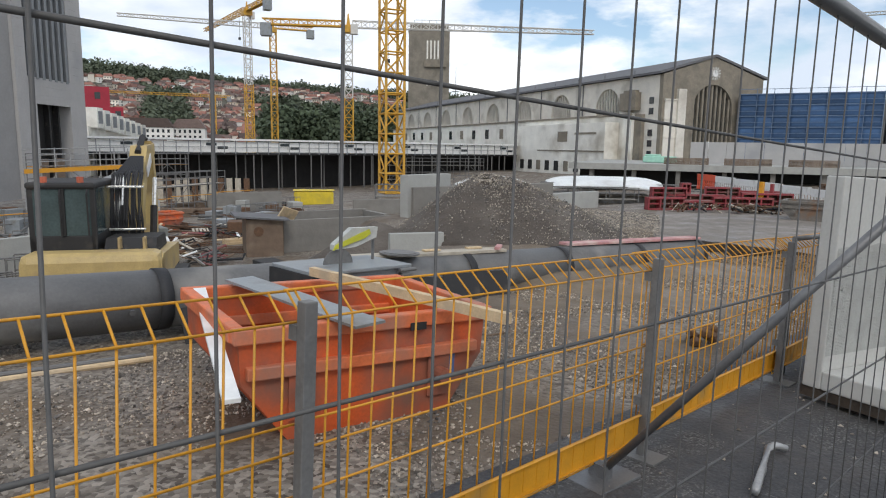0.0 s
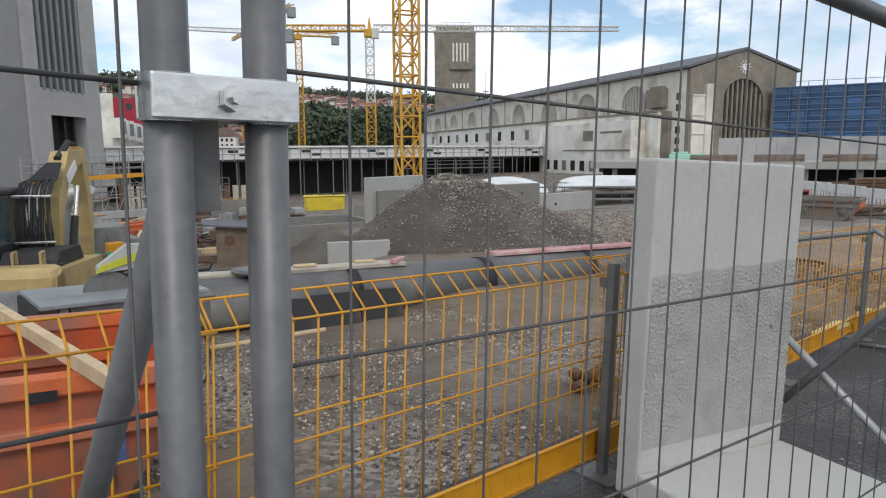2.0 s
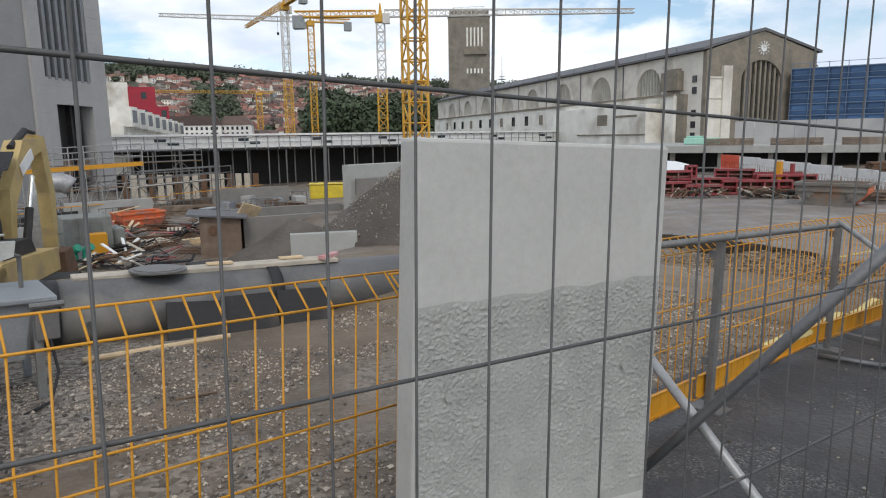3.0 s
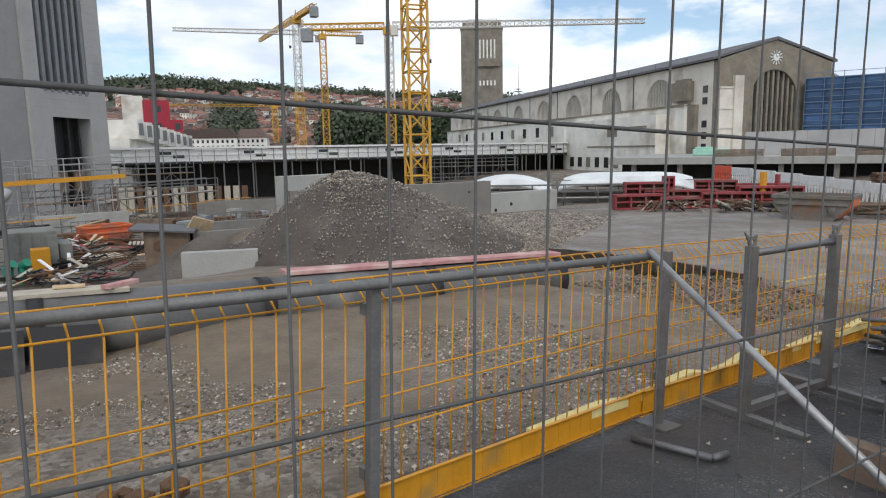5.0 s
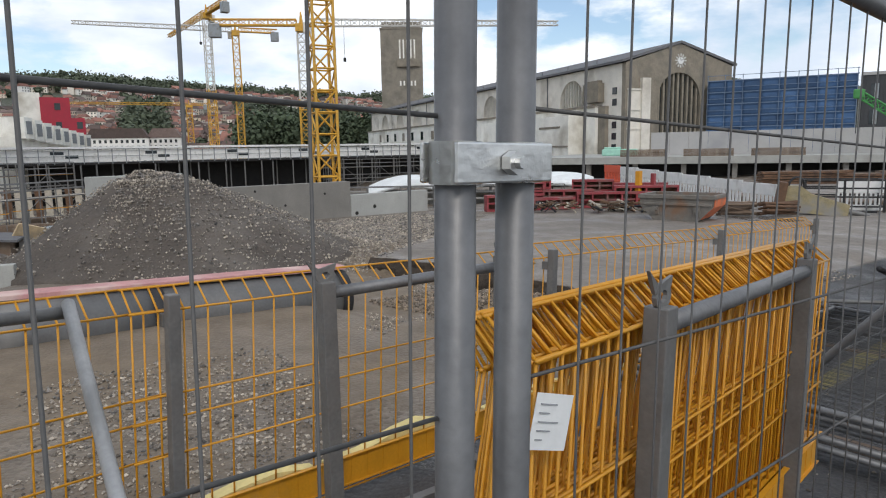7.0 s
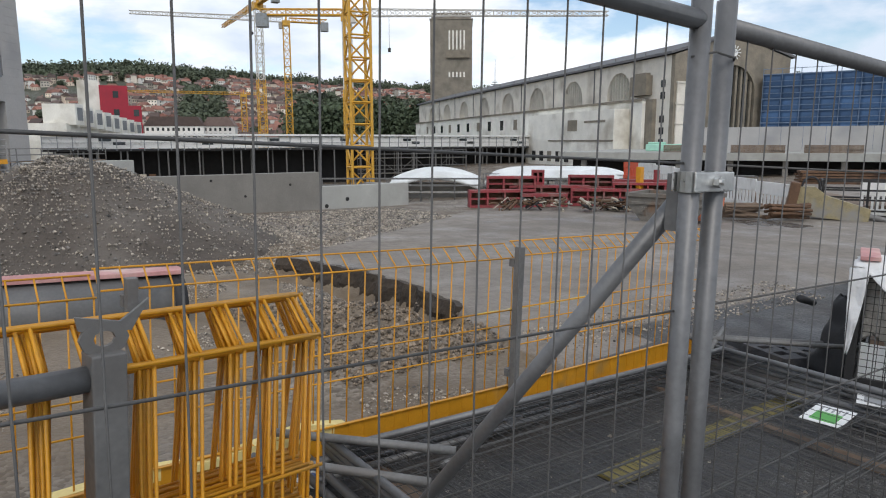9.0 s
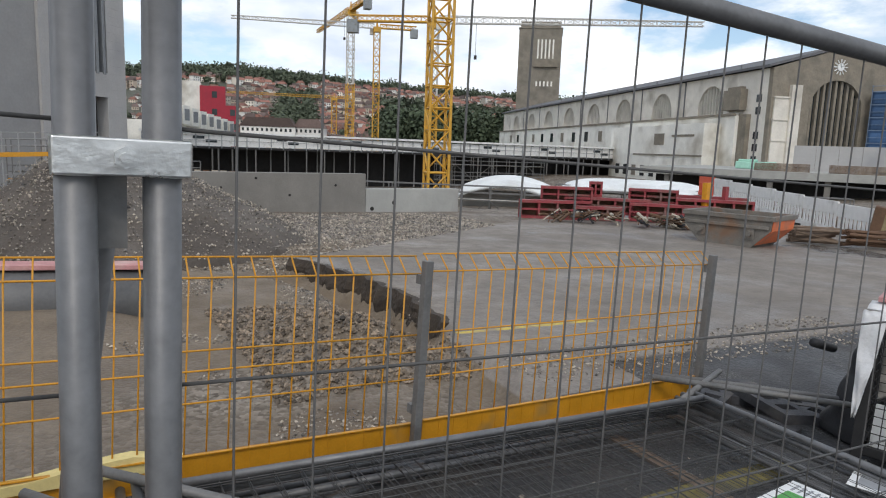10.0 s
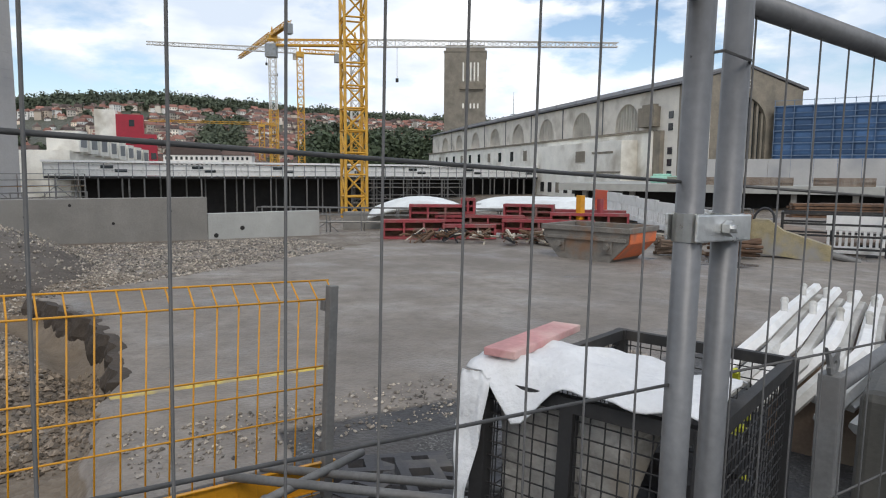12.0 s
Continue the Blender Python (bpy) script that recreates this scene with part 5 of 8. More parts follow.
# orange skip beside the guard rail, with planks in it
ob = thing("orange_skip", "orange steel waste skip with scratched paint standing on the yard", "skip", pose(2.83, 4.10, -0.42, 0, 2.2, -7))
skip_body(ob, 2.05, 1.5, 0.92, ORANGE, ORANGE_RIM)
bm = bmesh.new()
for i, (x, z, s) in enumerate(((0.55, 0.55, 0.1), (0.62, 0.42, 0.07), (0.68, 0.55, 0.12))):
    box(bm, x - s / 2, -0.757, z - s, x + s / 2, -0.753, z + s)
part("graffiti", bm, PRINT_BLUE, ob, "faded blue sprayed mark")
bm = bmesh.new()
box(bm, 0.28, -0.815, 0.84, 0.42, -0.806, 0.90)
part("plate", bm, RUBBER, ob, "small black maker plate")
bm = bmesh.new()
box(bm, -1.1, -0.04, -0.03, 1.1, 0.04, 0.03)
solid("timber_batten", bm, WOOD, "pale sawn timber batten lying across the skip", "timber", look((3.21, 3.65, 0.62), (3.40, 2.6, 0.59)) @ Matrix.Rotation(radians(90), 4, "Y"))
bm = bmesh.new()
box(bm, -0.95, -0.13, -0.01, 0.95, 0.13, 0.01)
solid("grey_board", bm, GREY_STEEL, "grey board lying across the open skip", "board", pose(2.47, 4.0, 0.60, 0, 1, -86))
bm = bmesh.new()
box(bm, 0, -0.05, -0.015, 2.2, 0.05, 0.015, bevel=0.003)
solid("white_board", bm, WHITE_PAINT, "white painted board resting on the skip rim", "board", Matrix.Translation((2.03, 4.90, 0.575)) @ Vector((-0.61, -2.12, -0.20)).to_track_quat("X", "Z").to_matrix().to_4x4())


# insulated pipeline on the yard
def pipeline():
    p0, p1 = Vector((-14.0, 7.45, 0.76)), Vector((14.2, 7.15, -0.545))
    d = p1 - p0
    ob = thing("pipeline", "thick grey jacketed district pipe lying across the yard", "pipe", Matrix.Translation(p0) @ d.to_track_quat("X", "Z").to_matrix().to_4x4())
    ln = d.length
    x, k = 0.0, 0
    while x < ln - 0.1:
        seg = min(2.35, ln - x)
        bm = bmesh.new()
        tube(bm, (x, 0, 0), (x + seg - 0.02, 0, 0), 0.345, 36)
        part("pipe_section", bm, PIPE_GREY, ob, smooth=True)
        bm = bmesh.new()
        tube(bm, (x + seg - 0.09, 0, 0), (x + seg + 0.05, 0, 0), 0.362, 36)
        part("joint_band", bm, RUBBER, ob, "black rubber joint band", smooth=True)
        for xx in (x + 0.3, x + seg - 0.4):
            bm = bmesh.new()
            tube(bm, (xx, -0.335, -0.06), (xx, -0.360, -0.065), 0.035, 10)
            part("bolt_cap", bm, ZINC, ob)
        x += seg
        k += 1
    bm = bmesh.new()
    tube(bm, (ln - 0.02, 0, 0), (ln + 0.02, 0, 0), 0.35, 36)
    part("end_cap", bm, RUBBER, ob)
    return ob


pipeline()


def plank(x0, y0, x1, y1, z0, z1, w, t, material, label, name="plank"):
    d = Vector((x1 - x0, y1 - y0, z1 - z0))
    bm = bmesh.new()
    box(bm, 0, -w / 2, 0, d.length, w / 2, t, bevel=0.006)
    return solid(name, bm, material, label, "plank", Matrix.Translation((x0, y0, z0)) @ d.to_track_quat("X", "Z").to_matrix().to_4x4(), "planks on the pipe")


plank(9.78, 7.30, 14.25, 7.16, 0.02, -0.18, 0.30, 0.05, PINK, "long pink-stained formwork plank on the pipe")
plank(5.0, 7.36, 8.0, 7.22, 0.20, 0.08, 0.30, 0.05, WOOD_GREY, "weathered scaffold planks laid along the pipe")
plank(7.75, 7.05, 8.1, 7.35, 0.14, 0.12, 0.10, 0.05, PINK, "short pink offcut across the planks")
for x in (5.6, 6.4, 7.3):
    plank(x, 7.32, x + 0.3, 7.30, 0.26 - 0.042 * (x - 5), 0.247 - 0.042 * (x - 5), 0.09, 0.03, WOOD, "small wooden wedge on the plank")
bm = bmesh.new()
tube(bm, (0, 0, 0), (0, 0, 0.02), 0.30, 28)
tube(bm, (0, 0, 0.02), (0, 0, 0.03), 0.25, 28)
solid("steel_disc", bm, ZINC_DULL, "round grey steel cover lying on the planks", "cover", pose(5.83, 7.17, 0.235, 0, 2.5))
for x, a in ((7.0, 14), (6.35, 12), (5.75, 16), (2.48, 8)):
    bm = bmesh.new()
    box(bm, 0, 0, 0, 0.62, 0.025, 0.42)
    solid("rubber_mat", bm, DARK_STEEL, "dark rubber sheet leaning on the pipe", "sheet", Matrix.Translation((x, 6.62, land(x, 6.62)[0] + 0.0)) @ Euler((radians(-26), radians(a - 10), radians(-4))).to_matrix().to_4x4(), "rubber sheets")
for x0, y0, x1, y1, r in ((-1.5, 6.3, 1.9, 6.1, 0.025), (-1.0, 6.0, 1.9, 5.85, 0.03), (4.9, 6.25, 6.3, 6.32, 0.03)):
    bm = bmesh.new()
    tube(bm, (x0, y0, land(x0, y0)[0] + r), (x1, y1, land(x1, y1)[0] + r), r, 8)
    solid("loose_pole", bm, WOOD if r > 0.027 else ZINC_DULL, "loose pole lying on the muddy ground", "pole", group="loose poles")
bm = bmesh.new()
tube(bm, (-0.16, 0, 0.012), (0.16, 0.05, 0.02), 0.012, 6)
tube(bm, (0.0, 0.02, 0.014), (0.1, 0.09, 0.02), 0.007, 6)
solid("dry_stick", bm, WOOD_DARK, "dry brown stick lying on the gravel", "stick", pose(5.5, 4.73, land(5.5, 4.73)[0], rz=-20))
bm = bmesh.new()
for i in range(9):
    bmesh.ops.create_icosphere(bm, subdivisions=1, radius=rr.uniform(0.05, 0.11), matrix=Matrix.Translation((rr.uniform(-0.25, 0.25), rr.uniform(-0.15, 0.15), rr.uniform(0.02, 0.16))))
solid("rubble_clods", bm, RUST, "small heap of brown clods and broken stone", "rubble", pose(7.4, 3.24, land(7.4, 3.24)[0]), kind="stuff")


# site table saw
def table_saw():
    ob = thing("table_saw", "grey construction table saw with lime blade guard", "table saw", pose(4.0, 5.75, land(4, 5.75)[0], 0, 2, 4))
    bm = bmesh.new()
    box(bm, -0.72, -0.42, 0.80, 0.62, 0.42, 0.84, bevel=0.008)
    part("table", bm, GREY_STEEL, ob)
    bm = bmesh.new()
    prism(bm, [(-0.5, 0.80), (0.45, 0.80), (0.38, 0.35), (-0.4, 0.35)], -0.36, 0.36)
    part("body", bm, GREY_STEEL, ob)
    for x in (-0.55, 0.48):
        for y in (-0.36, 0.36):
            bm = bmesh.new()
            box(bm, x - 0.03, y - 0.03, 0, x + 0.03, y + 0.03, 0.8)
            part("leg", bm, GREY_STEEL, ob)
    bm = bmesh.new()
    prism(bm, [(0.2 * math.cos(a) - 0.12, 0.84 + 0.17 * math.sin(a)) for a in np.linspace(0, math.pi, 14)], -0.005, 0.005)
    part("saw_blade", bm, ZINC_DULL, ob)
    bm = bmesh.new()
    prism(bm, [(-0.22, 1.0), (-0.18, 1.06), (0.28, 1.22), (0.30, 1.17), (0.22, 1.12)], -0.05, -0.03)
    part("guard_strip", bm, LIME, ob)
    bm = bmesh.new()
    prism(bm, [(-0.20, 1.06), (0.05, 1.24), (0.42, 1.24), (0.40, 1.12), (0.10, 1.02), (-0.2, 1.0)], -0.028, 0.05)
    part("guard_hood", bm, CLEAR_GREY, ob, "dusty clear guard hood")
    bm = bmesh.new()
    polytube(bm, [(0.45, 0.1, 0.84), (0.45, 0.1, 1.1), (0.35, 0.0, 1.15)], 0.018)
    part("guard_arm", bm, ZINC_DULL, ob)
    bm = bmesh.new()
    box(bm, 0.45, -0.45, 0.5, 0.62, -0.40, 0.74, bevel=0.01)
    tube(bm, (0.42, -0.44, 0.78), (0.66, -0.44, 0.78), 0.025, 8)
    part("switch_box", bm, ZINC_DULL, ob)
    bm = bmesh.new()
    polytube(bm, [(0.55, -0.43, 0.5), (0.58, -0.5, 0.25), (0.5, -0.6, 0.05), (0.3, -0.7, 0.02)], 0.012)
    part("cable", bm, RUBBER, ob)
    bm = bmesh.new()
    box(bm, -0.74, -0.43, 0.55, -0.60, 0.43, 0.80)
    part("side_panel", bm, DARK_STEEL, ob)


table_saw()


# crawler excavator in the pit, its back to the walk
def excavator():
    ob = thing("excavator", "beige crawler excavator with folded boom in the pit", "excavator", pose(4.1, 16.1, -2.2, rz=65))
    bm = bmesh.new()
    prism(bm, [(-1.9, 1.0), (1.3, 1.0), (1.3, 1.5), (-1.5, 1.62), (-1.85, 1.5)], -1.3, 1.4)
    part("upper_body", bm, BEIGE, ob)
    bm = bmesh.new()
    box(bm, -2.0, -1.3, 0.95, -1.2, 1.4, 1.72, bevel=0.18)
    part("counterweight", bm, BEIGE, ob)
    bm = bmesh.new()
    prism(bm, [(-1.2, 1.6), (0.6, 1.55), (0.4, 1.86), (-0.9, 1.9)], -1.1, -0.05)
    part("engine_grille", bm, DARK_STEEL, ob)
    for y in (-0.9, -0.4):
        bm = bmesh.new()
        polytube(bm, [(-1.4, y, 1.7), (-1.4, y, 1.95), (-1.2, y, 1.95), (-1.2, y, 1.7)], 0.03, 6)
        part("grab_handle", bm, BEIGE, ob)
    for y in (-1.2, 1.2):
        bm = bmesh.new()
        prism(bm, [(-2.0, 0.1), (-1.7, 0), (1.9, 0), (2.2, 0.1), (2.3, 0.45), (2.0, 0.8), (-1.8, 0.8), (-2.1, 0.45)], y - 0.28, y + 0.28)
        part("track", bm, DARK_STEEL, ob)
    bm = bmesh.new()
    for x in (-1.1, 0.75):
        for y in (0.12, 1.32):
            box(bm, x - 0.05, y - 0.05, 1.5, x + 0.05, y + 0.05, 3.05)
    box(bm, -1.2, 0.05, 3.0, 0.85, 1.4, 3.14, bevel=0.05)
    box(bm, -1.15, 0.08, 1.45, 0.8, 1.38, 2.0, bevel=0.03)
    box(bm, -1.2, 0.66, 2.0, -1.1, 0.76, 3.0)
    cab = part("cab", bm, DARK_STEEL, ob)
    for b in ((-1.14, 0.17, 2.0, -1.12, 0.66, 3.0), (-1.14, 0.76, 2.0, -1.12, 1.27, 3.0), (-1.05, 0.1, 2.0, 0.7, 0.12, 3.0), (-1.05, 1.32, 2.0, 0.7, 1.34, 3.0), (0.76, 0.17, 2.0, 0.78, 1.27, 3.0)):
        bm = bmesh.new()
        box(bm, *b)
        part("cab_window", bm, CAB_GLASS, cab)
    bm = bmesh.new()
    box(bm, -0.6, 0.45, 1.9, -0.1, 0.95, 2.75, bevel=0.08)
    part("seat", bm, RUBBER, cab)
    for y in (0.35, 1.05):
        bm = bmesh.new()
        tube(bm, (-1.1, y, 3.13), (-1.1, y, 3.26), 0.07, 8)
        part("cab_light", bm, RED_PAINT, cab)
    bm = bmesh.new()
    prism(bm, [(0.75, 1.4), (1.02, 1.4), (1.32, 2.5), (2.1, 3.42), (3.3, 3.72), (3.25, 3.98), (2.0, 3.92), (1.05, 2.85)], -0.55, -0.15)
    boom = part("boom", bm, BEIGE, ob)
    bm = bmesh.new()
    box(bm, 0, -0.02, 0, 0.8, 0.0, 0.26, Matrix.Translation((1.75, -0.56, 3.12)) @ Matrix.Rotation(radians(-28), 4, "Y"))
    sign = part("maker_plate", bm, WHITE_PAINT, boom, "white maker plate with a dark bar")
    bm = bmesh.new()
    prism(bm, [(3.05, 4.05), (3.45, 4.0), (3.75, 2.6), (3.6, 1.0), (3.42, 1.0), (3.4, 2.6)], -0.5, -0.2)
    part("stick", bm, BEIGE, ob)
    for y in (-0.72, 0.0):
        bm = bmesh.new()
        tube(bm, (1.1, y, 1.55), (1.5, y, 2.4), 0.085, 10)
        part("boom_cylinder", bm, DARK_STEEL, ob)
        bm = bmesh.new()
        tube(bm, (1.5, y, 2.4), (1.85, y, 3.1), 0.05, 10)
        part("cylinder_rod", bm, BRIGHT, ob)
    bm = bmesh.new()
    tube(bm, (1.8, -0.35, 3.75), (2.7, -0.35, 4.15), 0.08, 10)
    tube(bm, (2.7, -0.35, 4.15), (3.2, -0.35, 4.1), 0.05, 10)
    part("stick_cylinder", bm, DARK_STEEL, ob)
    rs = random.Random(3)
    for i in range(13):
        y, k = 0.02 - 0.055 * i, rs.uniform(-0.05, 0.05)
        bm = bmesh.new()
        sweep(bm, [(0.2, y, 1.55), (0.12 + k, y, 2.2), (0.2 + k, y + k, 2.9), (0.5, y, 3.25 + k), (0.95, y * 0.8 - 0.05, 3.3), (1.5, y * 0.4 - 0.25, 3.65)], 0.03, 7)
        part("hose", bm, RUBBER, ob)
    for z in (1.95, 2.95):
        bm = bmesh.new()
        box(bm, 0.05, -0.72, z, 0.13, 0.08, z + 0.05, bevel=0.01)
        part("hose_clamp", bm, BRIGHT, ob, "bright steel hose clamp bar")
    for y, z in ((-1.15, 1.62), (-0.55, 1.65), (0.0, 1.62)):
        bm = bmesh.new()
        box(bm, -1.7, y, z, -0.9, y + 0.42, z + 0.06, bevel=0.02)
        part("hood_plate", bm, DARK_STEEL, ob)
    for y in (0.2, 0.72):
        bm = bmesh.new()
        polytube(bm, [(-1.25, y, 2.0), (-1.3, y, 2.9), (-1.2, y, 3.0)], 0.02, 6)
        part("cab_bar", bm, DARK_STEEL, cab)
    bm = bmesh.new()
    prism(bm, [(3.25, 1.1), (3.8, 1.15), (4.1, 0.5), (3.8, 0.15), (3.3, 0.3)], -0.75, 0.05)
    part("bucket", bm, RUST, ob)


excavator()

# plant and litter of the pit at the far side
bm = bmesh.new()
pts = [(0, 0, -2.6), (0, 0, 0.0)] + [(0.9 * (1 - math.cos(a)) * 0.7, -0.1 * a, 0.65 * math.sin(a)) for a in np.linspace(0.15, 2.3, 14)]
sweep(bm, pts, 0.34, 24)
solid("exhaust_duct", bm, ZINC_LIGHT, "galvanised ventilation duct with a bent outlet", "duct", pose(6.35, 26.9, -0.4), smooth=True)
bm = bmesh.new()
box(bm, 0, 0, 0, 1.7, 2.0, 1.75, bevel=0.04)
box(bm, 1.74, 0.2, 0, 2.2, 1.8, 1.2, bevel=0.04)
for k in range(4):
    box(bm, 0.1 + 0.42 * k, -0.03, 0.2, 0.44 + 0.42 * k, 0.0, 1.55)
solid("pump_unit", bm, TANK_GREEN, "grey steel pump cabinet beside the duct", "cabinet", pose(7.2, 28.5, -3.0))
ob = thing("valve", "green flanged valve pipe on the pit floor", "valve", pose(7.2, 26.3, -2.9))
for x in (0, 0.42):
    bm = bmesh.new()
    polytube(bm, [(x, 0, 0), (x, 0, 0.7), (x + 0.15, -0.2, 0.85)], 0.15, 14)
    part("pipe_bend", bm, GREEN_PLASTIC, ob)
bm = bmesh.new()
box(bm, 0, 0, 0, 0.62, 0.5, 1.15, bevel=0.04)
solid("yellow_bin", bm, YELLOW, "upright orange-yellow plastic bin in the pit", "bin", pose(7.95, 27.6, -2.95))
ob = thing("orange_skip", "small orange skip on the pit floor", "skip", pose(11.7, 37.6, -3.1, rz=10))
skip_body(ob, 2.3, 1.4, 1.05, ORANGE, ORANGE_RIM)
bm = bmesh.new()
box(bm, 0, 0, 0, 1.4, 0.1, 0.05)
solid("timber_batten", bm, WOOD, "short timber batten across the small skip", "timber", pose(10.4, 37.1, -2.0, 0, -10, 10))
bm = bmesh.new()
bmesh.ops.create_grid(bm, x_segments=16, y_segments=10, size=0.5)
box(bm, -2.0, -1.2, 0.0, 2.0, 1.2, 1.5, bevel=0.18)
for v in bm.verts:
    if abs(v.co.x) <= 0.5 and abs(v.co.y) <= 0.5 and abs(v.co.z) < 0.01:
        v.co = Vector((v.co.x * 4.2, v.co.y * 2.6, 1.53 + 0.08 * noise.noise((v.co.x * 6, v.co.y * 6, 1))))
solid("tarpaulin_cover", bm, TARP, "material stack under a creased yellow tarpaulin", "tarpaulin", pose(34.6, 61.0, -4.35, rz=-30))

def stack(material, label, m, group, rows, ln, w, t):
    """A pile of loose beams that share one mesh."""
    ob = thing("beam_stack", label, "timber", m, group)
    bm = bmesh.new()
    box(bm, -ln / 2, -w / 2, -t / 2, ln / 2, w / 2, t / 2)
    me = mesh_of("beam", bm, material)
    for at, turn in rows:
        shared("beam", me, ob, Matrix.Translation(at) @ Matrix.Rotation(radians(turn), 4, "Z"))
    return ob


# clutter of the pit floor: props, beams, rods, crates
rr = random.Random(31)
grid = None
for i in range(260):
    t = rr.random()
    y = rr.uniform(17.5, 62)
    x = rr.uniform(-2 + 0.12 * y, 9 + 0.35 * y)
    if 10 < x < 19 and y < 29:
        x -= 9
    if abs(x - 1 - 0.305 * (y + 1)) < 2.2 and i % 4 != 0:
        continue
    z = land(x, y)[0]
    bm = bmesh.new()
    kind = i % 4
    if kind == 0:
        bm.free()
        bundle = thing("pole_bundle", "loose bundle of steel poles on the pit floor", "poles", pose(x, y, z, rz=rr.uniform(0, 180)), "pit clutter")
        metal = rr.choice((ZINC_DULL, RUST))
        for k in range(5):
            bm = bmesh.new()
            tube(bm, (rr.uniform(-0.3, 0.3), rr.uniform(-0.4, 0.4), 0.05 + 0.07 * k), (2.2 + rr.uniform(-0.4, 0.4), rr.uniform(-0.4, 0.4), 0.05 + 0.07 * k), 0.045, 5)
            part("pole", bm, metal, bundle)
    elif kind == 1:
        bm.free()
        stack(rr.choice((WOOD_GREY, WOOD_DARK, WOOD)), "stack of timber beams on the pit floor", pose(x, y, z, rz=rr.uniform(0, 180)), "pit clutter", [((0, -0.23 + 0.16 * k, 0.06), rr.uniform(-2, 2)) for k in range(4)] + [((0, -0.15 + 0.17 * k, 0.18), rr.uniform(-4, 4)) for k in range(3)], 2.0, 0.13, 0.12)
    elif kind == 2:
        box(bm, -0.6, -0.4, 0, 0.6, 0.4, rr.uniform(0.4, 1.0), bevel=0.03)
        solid("crate", bm, rr.choice((GREY_STEEL, CONC_LIGHT, DARK_STEEL, RUST)), "closed site crate on the pit floor", "crate", pose(x, y, z, rz=rr.uniform(0, 90)), "pit clutter")
    else:
        bm.free()
        m = pose(x, y, z, rz=rr.uniform(-30, 30))
        if grid:
            copy_thing(grid, m)
        else:
            grid = thing("guard_grid", "galvanised guard grid standing in the pit", "railing", m, "pit clutter")
            for k in range(6):
                bm = bmesh.new()
                tube(bm, (-1.0 + 0.4 * k, -0.5, 0.0), (-1.0 + 0.4 * k, -0.5, 1.0), 0.02, 4)
                part("post", bm, ZINC_DULL, grid)
            for h in (0.5, 1.0):
                bm = bmesh.new()
                tube(bm, (-1.0, -0.5, h), (1.0, -0.5, h), 0.025, 4)
                part("rail", bm, ZINC_DULL, grid)


# rebar mats, pallets, shuttering waste and beam rows on the pit floor
def rebar_mat(x, y, turn, l, w, tilt=0.0):
    ob = thing("rebar_mat", "rusty welded rebar mat lying on the pit floor", "rebar mat", pose(x, y, land(x, y)[0] + 0.06, tilt, 0, turn), "rebar mats")
    for i in range(int(l / 0.2) + 1):
        bm = bmesh.new()
        tube(bm, (0.2 * i, 0, 0), (0.2 * i, w, 0), 0.02, 4)
        part("bar", bm, RUST, ob)
    for j in range(int(w / 0.3) + 1):
        bm = bmesh.new()
        tube(bm, (0, 0.3 * j, 0.03), (l, 0.3 * j, 0.03), 0.02, 4)
        part("bar", bm, RUST, ob)


for x, y, turn, l, w, tilt in ((9.2, 28.4, 12, 2.6, 1.8, 6), (11.2, 31.5, -20, 3.0, 2.0, 4), (8.6, 32.0, 40, 2.4, 1.6, 10), (14.5, 36.0, 5, 3.0, 2.0, 5), (10.6, 26.6, -35, 1.8, 1.2, 3), (17.5, 40.0, 15, 3.2, 2.0, 8)):
    rebar_mat(x, y, turn, l, w, tilt)


def pallet(x, y, turn, tilt):
    ob = thing("pallet", "weathered slatted wooden pallet among the pit litter", "pallet", pose(x, y, land(x, y)[0] + 0.03, tilt, 0, turn), "pallets")
    for i in range(7):
        bm = bmesh.new()
        box(bm, 0.18 * i, 0, 0.10, 0.18 * i + 0.11, 0.9, 0.13)
        part("slat", bm, WOOD_GREY, ob)
    for j in range(3):
        bm = bmesh.new()
        box(bm, 0, 0.4 * j, 0.0, 1.2, 0.4 * j + 0.09, 0.10)
        part("runner", bm, WOOD_DARK, ob)


